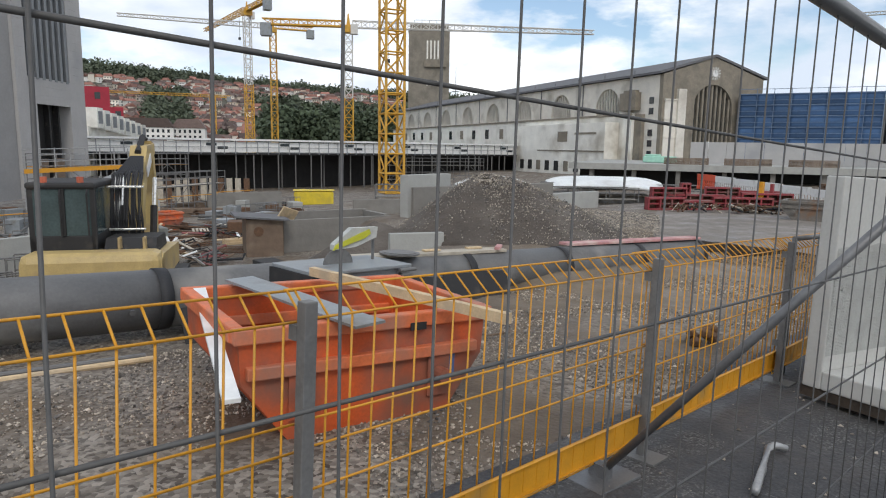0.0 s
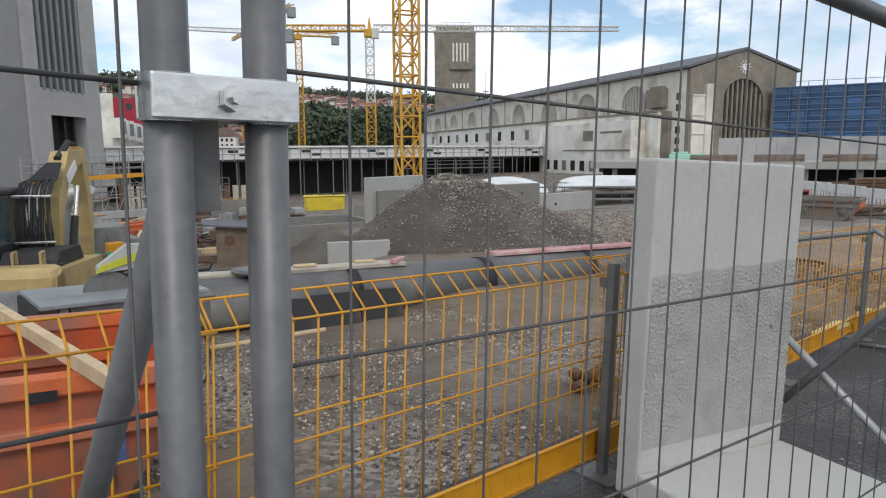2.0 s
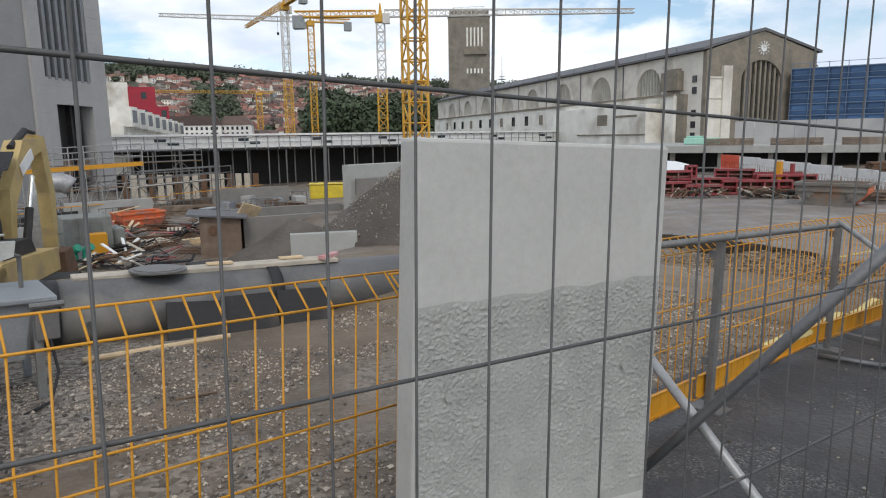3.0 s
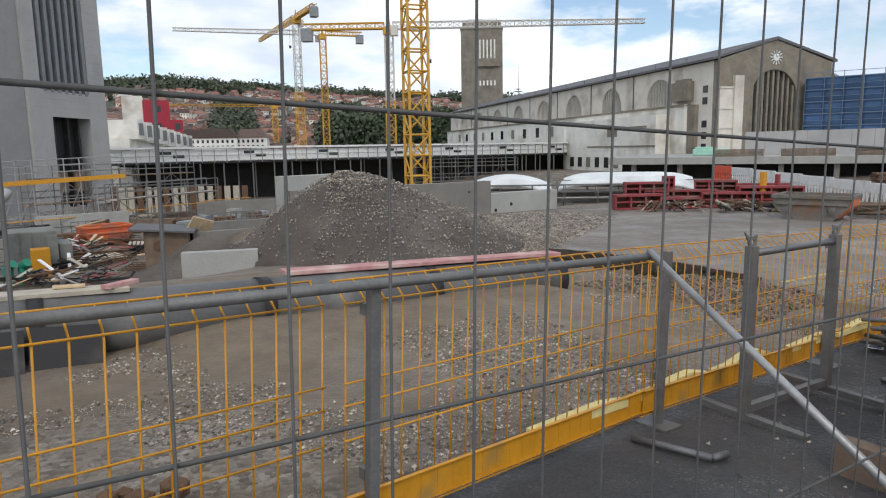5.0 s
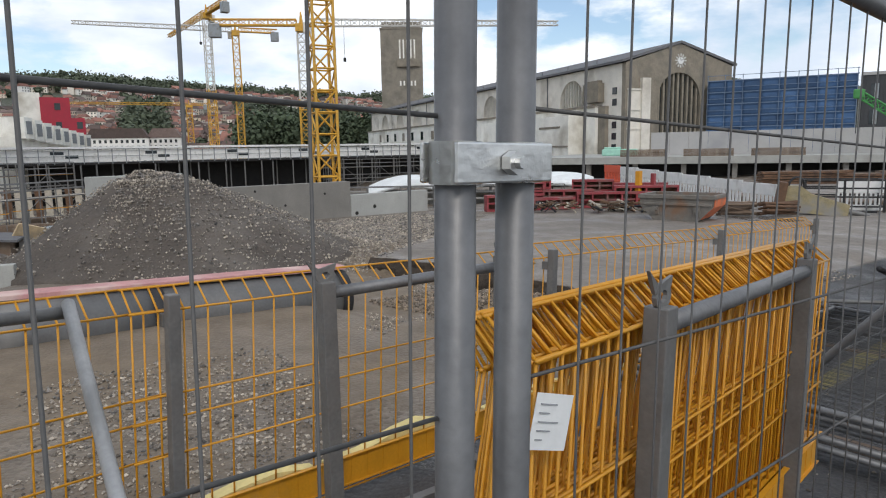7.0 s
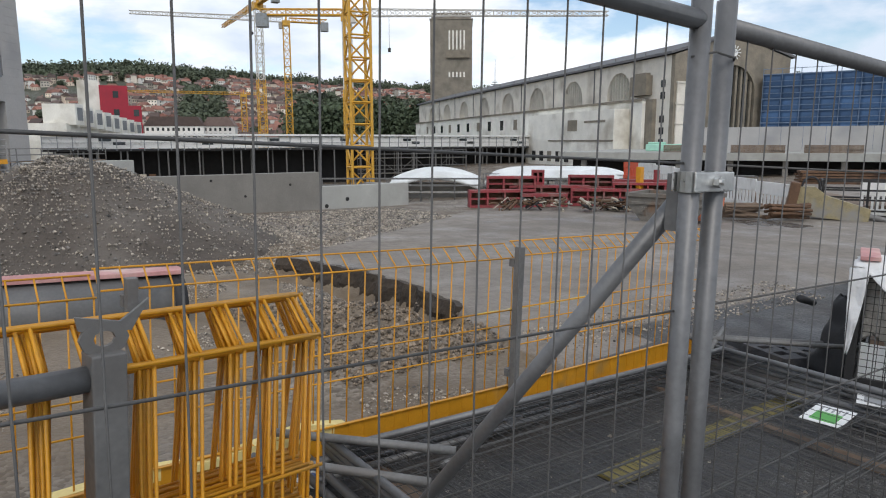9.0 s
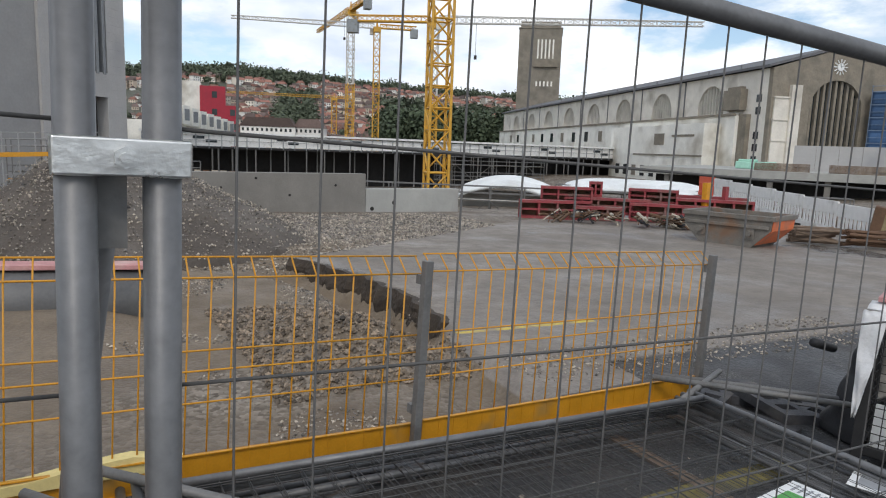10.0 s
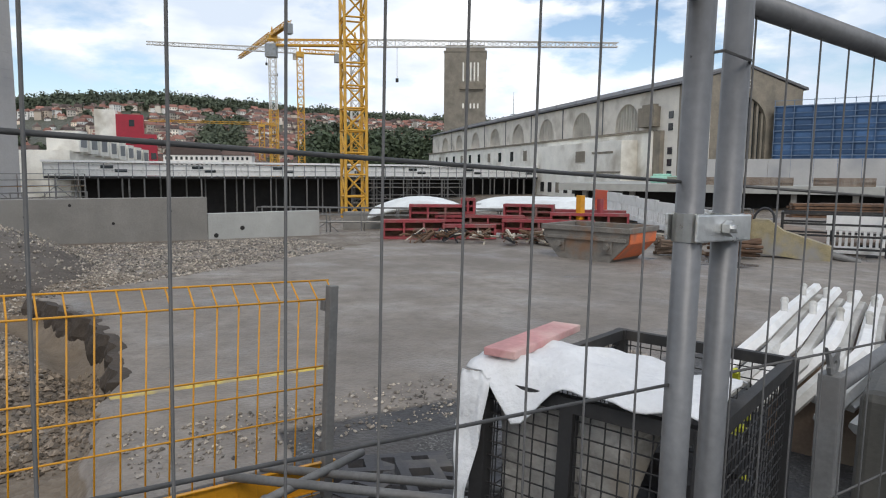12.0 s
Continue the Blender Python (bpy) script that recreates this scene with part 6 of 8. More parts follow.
for x, y, turn, tilt in ((10.4, 29.2, 25, 8), (12.0, 33.0, -15, 12), (9.6, 34.0, 60, 0), (14.0, 31.0, 10, 20), (8.0, 30.3, -30, 5)):
    pallet(x, y, turn, tilt)
rr = random.Random(64)
for i in range(24):
    x, y = rr.uniform(6.5, 14.5), rr.uniform(24.0, 36.0)
    if 10.6 < x < 18.5 and y < 29:
        x -= 4.5
    heap = thing("waste_heap", "tangled heap of torn boards, hoses and bent steel", "waste", pose(x, y, land(x, y)[0], rz=rr.uniform(0, 180)), "waste heaps")
    for k in range(8):
        bm = bmesh.new()
        if k % 2:
            box(bm, 0, -0.06, 0, rr.uniform(0.5, 1.4), 0.06, 0.035, Matrix.Translation((rr.uniform(-0.6, 0.2), rr.uniform(-0.4, 0.4), rr.uniform(0.02, 0.3))) @ Euler((rr.uniform(-0.4, 0.4), rr.uniform(-0.5, 0.1), rr.uniform(0, 6.3))).to_matrix().to_4x4())
            part("board", bm, rr.choice((WOOD_GREY, WOOD_DARK, WOOD, WHITE_PAINT, RED_FORM)), heap)
        else:
            sweep(bm, [(rr.uniform(-0.8, 0.8), rr.uniform(-0.5, 0.5), rr.uniform(0.04, 0.5)) for _ in range(4)], rr.choice((0.02, 0.035, 0.05)), 5)
            part("rod", bm, rr.choice((RUST, RUBBER, ZINC_DULL, DARK_STEEL)), heap)
for i in range(14):
    x, y = rr.uniform(15, 26), rr.uniform(46, 64)
    stack(rr.choice((WOOD_DARK, RUST, WOOD_DARK, WOOD_GREY)), "long brown shuttering beams laid out in the pit", pose(x, y, land(x, y)[0], rz=rr.uniform(-30, 5)), "beam rows", [((rr.uniform(-0.3, 0.3), 0.3 * q, 0.08 + 0.17 * k), rr.uniform(-3, 3)) for k in range(rr.randint(2, 5)) for q in range(3)], 4.5, 0.2, 0.16)


def gangway():
    ob = thing("gangway", "scaffold gangway with yellow side beam and tube railing", "gangway", pose(7.6, 52.0, -0.15, rz=0), "gangways")
    rise = Matrix.Rotation(radians(-2.4), 4, "Y")
    bm = bmesh.new()
    box(bm, 0, -0.1, -0.25, 7.6, 0.05, 0.05, rise)
    part("side_beam", bm, YELLOW, ob, "yellow toe beam")
    bm = bmesh.new()
    box(bm, 0, 0.05, -0.25, 7.6, 1.3, -0.18, rise)
    part("deck", bm, WOOD_GREY, ob)
    for i in range(9):
        bm = bmesh.new()
        tube(bm, (0.95 * i, 0.06, -4.3), (0.95 * i, 0.06, 1.5), 0.045, 5)
        part("standard", bm, ZINC_LIGHT, ob)
        if i < 8:
            bm = bmesh.new()
            tube(bm, (0.95 * i, 0.06, -2.6), (0.95 * i + 0.95, 0.06, -0.3), 0.03, 5)
            part("brace", bm, ZINC_LIGHT, ob)
    for z in (0.5, 0.95, 1.35, -1.4, -2.6):
        bm = bmesh.new()
        tube(bm, (0, 0.06, z), (7.6, 0.06, z + 0.3), 0.035, 5)
        part("rail", bm, ZINC_LIGHT, ob)


gangway()


# scaffolds: posts, ledgers, braces, decks
def scaffold(x, y, z, turn, bays, lifts, bay=2.5, lift=2.0, depth=1.1, deck=WOOD_GREY, label="galvanised tube scaffold with plank decks"):
    ob = thing("scaffold", label, "scaffold", pose(x, y, z, rz=turn), "scaffolds")
    for i in range(bays + 1):
        for yy in (0, depth):
            bm = bmesh.new()
            tube(bm, (i * bay, yy, 0), (i * bay, yy, lifts * lift + 1.0), 0.045, 5)
            part("standard", bm, ZINC_DULL, ob)
    for j in range(1, lifts + 1):
        for k, hgt in enumerate((0.0, 0.5, 1.0)):
            bm = bmesh.new()
            tube(bm, (0, 0, j * lift + hgt), (bays * bay, 0, j * lift + hgt), 0.035, 5)
            tube(bm, (0, depth, j * lift + hgt), (bays * bay, depth, j * lift + hgt), 0.035, 5)
            part("ledger", bm, ZINC_DULL, ob)
        bm = bmesh.new()
        box(bm, 0, 0.05, j * lift - 0.06, bays * bay, depth - 0.05, j * lift)
        part("deck", bm, deck, ob)
    for i in range(bays):
        for j in range(lifts):
            bm = bmesh.new()
            a, c = (i, i + 1) if (i + j) % 2 else (i + 1, i)
            tube(bm, (a * bay, -0.05, j * lift), (c * bay, -0.05, (j + 1) * lift), 0.03, 5)
            part("brace", bm, ZINC_DULL, ob)
    return ob


scaffold(9.5, 60, -4.2, 22, 6, 2, label="galvanised scaffold with yellow toe boards before the clad tower", deck=YELLOW)
scaffold(14, 48, -3.4, 35, 4, 1)
scaffold(32, 46, -4.4, -38, 9, 1, label="low tube scaffold round the white roof shells")
scaffold(46, 40, -4.2, -50, 8, 1, label="low tube scaffold round the white roof shells")
scaffold(55, 76, -4.8, -15, 6, 2)

for i, (x, y, l, h, t) in enumerate(((4.5, 30, 3.0, 1.2, 10), (15.5, 33, 4.0, 0.9, -15), (9, 44, 5, 1.4, 5), (20, 52, 6, 1.6, -10), (2.0, 24, 2.6, 1.5, 20), (26, 40, 4, 1.1, -25))):
    bm = bmesh.new()
    box(bm, 0, 0, -0.5, l, 0.3, h, bevel=0.01)
    solid("pit_wall", bm, CONC if i % 2 else CONC_LIGHT, "low cast concrete wall on the pit floor", "wall", pose(x, y, land(x, y)[0], rz=t), "pit walls")
for i in range(16):
    bm = bmesh.new()
    box(bm, 0, 0, 0, 0.5, 0.05, 3.4)
    solid("sheet_board", bm, WOOD_GREY if i % 3 else RUST, "upright shuttering board in the pit", "board", pose(15.5 + 0.62 * i, 62 - 0.4 * i, -4.6, 0, 0, -30), "shuttering boards")
for k in range(5):
    ob2 = thing("pit_railing", "yellow and zinc guard railing along the pit edge", "railing", pose(3 + 4.4 * k, 40 + 3 * k, land(4 * k, 40)[0], rz=18), "pit railings")
    for i in range(5):
        bm = bmesh.new()
        tube(bm, (i, 0, 0), (i, 0, 1.1), 0.03, 5)
        part("post", bm, ZINC_DULL, ob2)
    for z in (0.55, 1.05):
        bm = bmesh.new()
        tube(bm, (0, 0, z), (4.2, 0, z), 0.03, 5)
        part("rail", bm, ZINC_DULL if z < 0.6 else YELLOW, ob2)

# white membrane roof shells
for x, y, z, sx, sy, turn, rise, crown in ((44.8, 44.75, -1.75, 3.7, 2.2, -40, 0.85, 2.0), (50.5, 36.5, -1.2, 5.2, 2.4, -52, 0.45, 5.0)):
    bm = bmesh.new()
    bmesh.ops.create_grid(bm, x_segments=24, y_segments=10, size=1.0)
    for v in bm.verts:
        u, w = v.co.x, v.co.y
        v.co = Vector((u * sx, w * sy, rise * (1 - abs(u) ** crown) + 0.32 * w - 0.25 * w * w + 0.03 * noise.noise((u * 5, w * 4, 1))))
    r = bmesh.ops.extrude_face_region(bm, geom=list(bm.faces))
    bmesh.ops.translate(bm, vec=(0, 0, -0.25), verts=[e for e in r["geom"] if isinstance(e, bmesh.types.BMVert)])
    solid("roof_shell", bm, SHELL, "curved white roof shell rising out of the pit", "roof shell", pose(x, y, z, rz=turn), "white roof shells", smooth=True)
for x, y, turn in ((50, 37.5, -52), (44, 45.5, -40)):
    bm = bmesh.new()
    box(bm, -5, -0.5, -5, 5, 1.0, -2.1)
    solid("shell_base", bm, CONC, "dark concrete base under the white shells", "concrete base", pose(x, y, 0, rz=turn))


# ---- yard edge: red formwork, skip, barriers ----
def formwork(x, y, z, turn, l, h, label="red steel formwork panel with ribbed back"):
    ob = thing("formwork", label, "formwork", pose(x, y, z, rz=turn), "red formwork")
    for zz in (0, h - 0.08):
        bm = bmesh.new()
        box(bm, 0, 0, zz, l, 0.35, zz + 0.08)
        part("flange", bm, RED_FORM, ob)
    n = max(2, round(l / 0.5))
    for i in range(n + 1):
        bm = bmesh.new()
        box(bm, i * (l - 0.06) / n, 0.02, 0.08, i * (l - 0.06) / n + 0.06, 0.34, h - 0.08)
        part("rib", bm, RED_FORM, ob)
    bm = bmesh.new()
    box(bm, 0, 0.35, 0, l, 0.38, h)
    part("skin", bm, RUST, ob)
    bm = bmesh.new()
    box(bm, 0.05, 0.1, h * 0.5 - 0.03, l - 0.05, 0.16, h * 0.5 + 0.03)
    part("waler", bm, RED_FORM, ob)
    return ob


formwork(25.0, 15.3, -0.72, -28, 1.7, 0.55)
formwork(26.5, 14.6, -0.72, -30, 1.5, 0.40)
formwork(26.9, 15.6, -0.6, -42, 2.6, 0.5)
formwork(27.65, 15.35, -0.1, -42, 0.42, 0.48, "short red formwork stub standing upright")
formwork(28.2, 14.1, -0.74, -44, 2.6, 0.55)
formwork(29.4, 13.4, -0.7, -46, 2.2, 0.7)
formwork(30.6, 14.8, -0.6, -50, 2.4, 0.6)
formwork(26.2, 15.9, -0.3, -35, 1.6, 0.5)
formwork(28.9, 14.9, -0.25, -52, 1.5, 0.45)
bm = bmesh.new()
box(bm, -0.09, -0.09, 0, 0.09, 0.09, 1.25, bevel=0.01)
solid("yellow_post", bm, YELLOW, "yellow steel post standing among the formwork", "post", pose(30.1, 12.9, -0.75))
bm = bmesh.new()
box(bm, -0.07, -0.07, 0, 0.07, 0.07, 1.15, bevel=0.01)
solid("red_post", bm, RED_FORM, "dark red steel post among the formwork", "post", pose(30.7, 12.7, -0.75))
rr = random.Random(8)
for i in range(13):
    x, y = 25.6 + 0.42 * i + rr.uniform(-0.2, 0.2), 14.0 - 0.27 * i + rr.uniform(-0.3, 0.2)
    pile = thing("scrap_pile", "tangle of rusty rods, straps and broken boards", "scrap", pose(x, y, road(x, y), rz=rr.uniform(0, 90)), "scrap by the formwork")
    for k in range(9):
        bm = bmesh.new()
        sweep(bm, [(rr.uniform(-0.6, 0.6), rr.uniform(-0.25, 0.25), rr.uniform(0.02, 0.38)) for _ in range(3)], rr.choice((0.018, 0.03, 0.045)), 5)
        part("rod", bm, rr.choice((RUST, WOOD_DARK, WOOD_GREY, RUST, RUBBER)), pile)
SKIP_GREY = mat("rusty_grey_skip_paint", (0.17, 0.155, 0.135), 0.75, 0.1, 5, 0.3, 0.1, 40, (0.20, 0.12, 0.075), 0.3)
ob = thing("grey_skip", "dented grey skip with orange end full of rubble", "skip", pose(27.3, 9.6, -0.77, rz=104))
skip_body(ob, 2.05, 1.35, 0.72, SKIP_GREY, SKIP_GREY, CONC)
bm = bmesh.new()
prism(bm, [(-1.05, 0.70), (-1.026, 0.44), (-0.68, 0.09), (-0.665, 0.10), (-1.01, 0.46), (-1.03, 0.70)], -0.62, 0.62)
part("painted_end", bm, ORANGE_RIM, ob, "faded orange end plate")
for k in range(2):
    bundle = thing("pipe_bundle", "bundle of dark rusty pipes on the road", "pipes", pose(29.3 + 0.7 * k, 9.0 - 0.9 * k, -0.76, rz=-30))
    for _ in range(16):
        bm = bmesh.new()
        tube(bm, (-0.5, rr.uniform(-0.25, 0.25), rr.uniform(0.03, 0.42)), (0.6, rr.uniform(-0.3, 0.3), rr.uniform(0.03, 0.42)), 0.04, 7)
        part("pipe", bm, RUST if k else WOOD_DARK, bundle)


def barrier(x, y, z, turn, material, l=2.0):
    ob = thing("road_barrier", "slotted plastic road barrier with block feet", "barrier", pose(x, y, z, rz=turn), "row of road barriers")
    bm = bmesh.new()
    box(bm, 0, 0, 0.62, l, 0.05, 1.0, bevel=0.01)
    part("board", bm, material, ob)
    bm = bmesh.new()
    box(bm, 0, 0, 0.06, l, 0.05, 0.24, bevel=0.01)
    part("bottom_board", bm, material, ob)
    bm = bmesh.new()
    w = (l - 0.02) / 10
    box(bm, 0, 0.008, 0.24, w * 0.5, 0.042, 0.62)
    me = mesh_of("slat", bm, material)
    for i in range(10):
        shared("slat", me, ob, Matrix.Translation((0.01 + i * w + w * 0.19, 0, 0)))
    for xx in (0.3, l - 0.3):
        bm = bmesh.new()
        box(bm, xx - 0.12, -0.25, 0, xx + 0.12, 0.3, 0.06)
        part("foot", bm, RUBBER, ob)
    return ob


b0, b1 = Vector((39.9, 21.45)), Vector((31.6, 8.65))
bd = (b1 - b0).normalized()
bt = math.degrees(math.atan2(bd.y, bd.x))
L = (b1 - b0).length
bn = 7
for i in range(bn):
    p = b0 + bd * (L / bn) * i
    zt = 0.41 + (0.09 - 0.41) * i / (bn - 1)
    barrier(p.x, p.y, zt - 1.0 - 0.02, bt, BARRIER_RED if i == 0 else WHITE_PLASTIC, L / bn - 0.03)
bm = bmesh.new()
box(bm, 0, 0.35, -0.9, L, 3.5, 0.36)
solid("earth_bank", bm, WOOD_DARK, "dark earth bank under the barrier row", "earth bank", Matrix.Translation((b0.x, b0.y, -0.58)) @ Euler((0, radians(1.2), radians(bt))).to_matrix().to_4x4())
for i, (x, y) in enumerate(((33.2, 7.6), (33.9, 5.8))):
    barrier(x, y, -0.85, -65, WHITE_PLASTIC, 1.3)


# hydraulic breaker lying on the road
BREAKER = mat("worn_yellow_grey_steel", (0.30, 0.25, 0.14), 0.6, 0.1, 5, 0.3, 0.1, 40, (0.26, 0.25, 0.23), 0.4)


def breaker():
    ob = thing("hydraulic_breaker", "yellow hydraulic breaker with worn chisel on the road", "breaker", Matrix.Translation((31.0, 8.35, -0.66)) @ Euler((0, radians(8), radians(-62))).to_matrix().to_4x4())
    bm = bmesh.new()
    prism(bm, [(0, 0.1), (0.0, 0.75), (0.35, 0.8), (0.7, 0.6), (1.75, 0.42), (1.75, 0.05), (0.4, 0.0)], -0.22, 0.22)
    part("housing", bm, BREAKER, ob)
    bm = bmesh.new()
    box(bm, -0.25, -0.3, 0.0, 0.0, 0.3, 0.85, bevel=0.03)
    part("mount_plate", bm, RUST, ob)
    bm = bmesh.new()
    tube(bm, (1.75, 0, 0.22), (2.35, 0, 0.18), 0.09, 12, 0.06)
    part("chisel", bm, ZINC_DULL, ob)
    for s in (-0.1, 0.1):
        bm = bmesh.new()
        polytube(bm, [(0.25 + 0.22 * math.cos(a), s, 0.75 + 0.3 * math.sin(a)) for a in np.linspace(0, math.pi, 8)], 0.025, 6)
        part("hose", bm, RUBBER, ob)


breaker()
ob = thing("steel_cage", "dark steel mesh transport cage on the road", "cage", pose(32.2, 8.2, -0.8, rz=-62))
for x in (0, 1.1, 2.2):
    for y in (0, 1.0):
        bm = bmesh.new()
        box(bm, x, y, 0, x + 0.06, y + 0.06, 1.0)
        part("post", bm, DARK_STEEL, ob)
for z in (0.15, 0.45, 0.72, 0.97):
    bm = bmesh.new()
    box(bm, 0, 0, z, 2.26, 0.05, z + 0.05)
    box(bm, 0, 1.0, z, 2.26, 1.05, z + 0.05)
    box(bm, 0, 0, z, 0.05, 1.05, z + 0.05)
    box(bm, 2.2, 0, z, 2.25, 1.05, z + 0.05)
    part("rail", bm, DARK_STEEL, ob)
stack(WOOD_DARK, "long stack of dark timber beams on the road", pose(36.5, 5.6, -0.85, rz=-12), "beam stacks", [((0, 0.1 + 0.2 * i, 0.15 + 0.02 * (i % 2)), 0.6 * (i % 3) - 0.6) for i in range(5)], 5.0, 0.18, 0.30)
bm = bmesh.new()
box(bm, 0, 0, 0, 0.5, 0.3, 0.9, bevel=0.05)
tube(bm, (0.25, 0.15, 0.9), (0.25, 0.15, 1.5), 0.04, 6)
solid("site_plant", bm, DARK_STEEL, "dark machine part standing beyond the barriers", "machine", pose(35.5, 6.6, -0.85))
# beams and pallets lying beyond the barrier row
rr = random.Random(77)
for i in range(16):
    x, y = rr.uniform(42, 70), rr.uniform(8, 24)
    n = rr.randint(3, 6)
    stack(rr.choice((WOOD_DARK, RUST, WOOD_DARK)), "stacked formwork beams beyond the barriers", pose(x, y, land(x, y)[0], rz=rr.uniform(-80, -40)), "beam stacks", [((rr.uniform(-0.1, 0.1), 0.36 * (q - 1), 0.06 + 0.16 * k), rr.uniform(-3, 3)) for k in range(n) for q in range(3)], 5.0, 0.3, 0.12)


# ---- along the walk ----
# white precast angle block
CONC_ROUGH = mat("rough_precast_concrete", (0.36, 0.36, 0.335), 0.95, 0.0, 9, 0.12, 0.1, 110, (0.30, 0.30, 0.28), 0.25, fine_bump=0.2)
ob = thing("angle_block", "white precast concrete angle block with rough middle band", "concrete block", put(5.21, 1.24, 0.06, -9.9))
bm = bmesh.new()
box(bm, 0, -0.14, 0.05, 1.0, 0.0, 1.62, bevel=0.012)
part("upright", bm, CONC_WHITE, ob)
bm = bmesh.new()
box(bm, 0.0, -0.82, 0.05, 1.0, -0.14, 0.19, bevel=0.012)
part("base_slab", bm, CONC_WHITE, ob)
bm = bmesh.new()
r = bmesh.ops.create_grid(bm, x_segments=230, y_segments=190, size=0.5)
for v in bm.verts:
    x, z = 0.012 + (v.co.x + 0.5) * 0.976, 0.30 + (v.co.y + 0.5) * (0.80 + 0.05 * (v.co.x + 0.5) + 0.012 * noise.noise((v.co.x * 9, 0, 0)))
    k = noise.noise((x * 78, z * 78, 1)) + 0.6 * noise.noise((x * 140, z * 140, 4)) + 0.35 * noise.noise((x * 22, z * 22, 6))
    edge = min(1.0, (v.co.y + 0.5) * 12, (0.5 - v.co.y) * 30)
    v.co = Vector((x, -0.1412 - max(0.0, edge) * 0.0065 * max(0.0, k + 0.25) * (0.35 + 0.65 * step(-0.2, 0.25, noise.noise((x * 3.1, 0.6, 4)) + 0.35 * (z - 0.6))), z))
part("rough_band", bm, CONC_ROUGH, ob, "rough unsmoothed concrete band")
for x, z in ((0.12, 0.80), (0.84, 0.82)):
    bm = bmesh.new()
    tube(bm, (x, -0.13, z), (x, -0.158, z), 0.014, 10)
    part("anchor", bm, CONC_ROUGH, ob)
# bearers reuse the near-black material of the road edge
for x in (0.02, 0.9):
    bm = bmesh.new()
    box(bm, x, -0.85, -0.03, x + 0.09, 0.02, 0.05)
    part("bearer", bm, EDGE_DARK, ob, "near-black timber bearer")


# welded fence panel of the walk: origin at the foot of its first post
def fence_panel(ln, shift=0.04, pitch=0.1, lift=0.0, label="galvanised mobile fence panel with wide wire mesh"):
    """The panel follows the slope; its uprights lean only half as far."""
    ob = thing("mobile_fence", label, "fence", group="mobile fence panels")
    k = -0.026
    for x in (0, ln):
        bm = bmesh.new()
        tube(bm, (x, 0, 0.0), (x + k * 2.05, 0, 2.05), 0.021, 16)
        part("post", bm, ZINC, ob, smooth=True)
    for z in (0.12, 2.0):
        bm = bmesh.new()
        tube(bm, (k * z, 0, z), (ln + k * z, 0, z), 0.0195, 14)
        part("rail", bm, ZINC, ob, smooth=True)
    bm = bmesh.new()
    tube(bm, (0, 0, 0), (ln, 0, 0), 0.0026, 8)
    me = mesh_of("cross_wire", bm, WIRE, True)
    for z in (0.18, 0.48, 0.78, 1.085, 1.39, 1.695):
        shared("cross_wire", me, ob, Matrix.Translation((k * z, 0.004, z + lift)))
    bm = bmesh.new()
    tube(bm, (k * 0.12, 0, 0.12), (k * 2.0, 0, 2.0), 0.0017, 8)
    me = mesh_of("upright_wire", bm, WIRE, True)
    for i in range(0, 38):
        if i * pitch + shift < ln - 0.03:
            shared("upright_wire", me, ob, Matrix.Translation((i * pitch + shift, -0.003, 0)))
    return ob


def fence_pose(x, y=0.0, turn=0.0):
    """x is where the post stands at the height of the clamp."""
    z = 0.05 - SLOPE * (x - 3)
    return Matrix.Translation((x - 0.036, y, z)) @ Euler((0, radians(TILT), radians(turn))).to_matrix().to_4x4()


panel = fence_panel(3.41, 0.08, 0.1175)
panel.matrix_basis = fence_pose(-0.46, -0.23, 3.9)
for x, ln, shift, pitch in ((3.03, 3.36, 0.092, 0.1), (6.495, 3.495, 0.036, 0.103), (10.072, 3.35, 0.025, 0.0893), (13.505, 3.425, 0.082, 0.1045), (17.02, 3.41, 0.04, 0.1)):
    fence_panel(ln, shift, pitch, 0.008 if x == 6.495 else 0.025).matrix_basis = fence_pose(x)


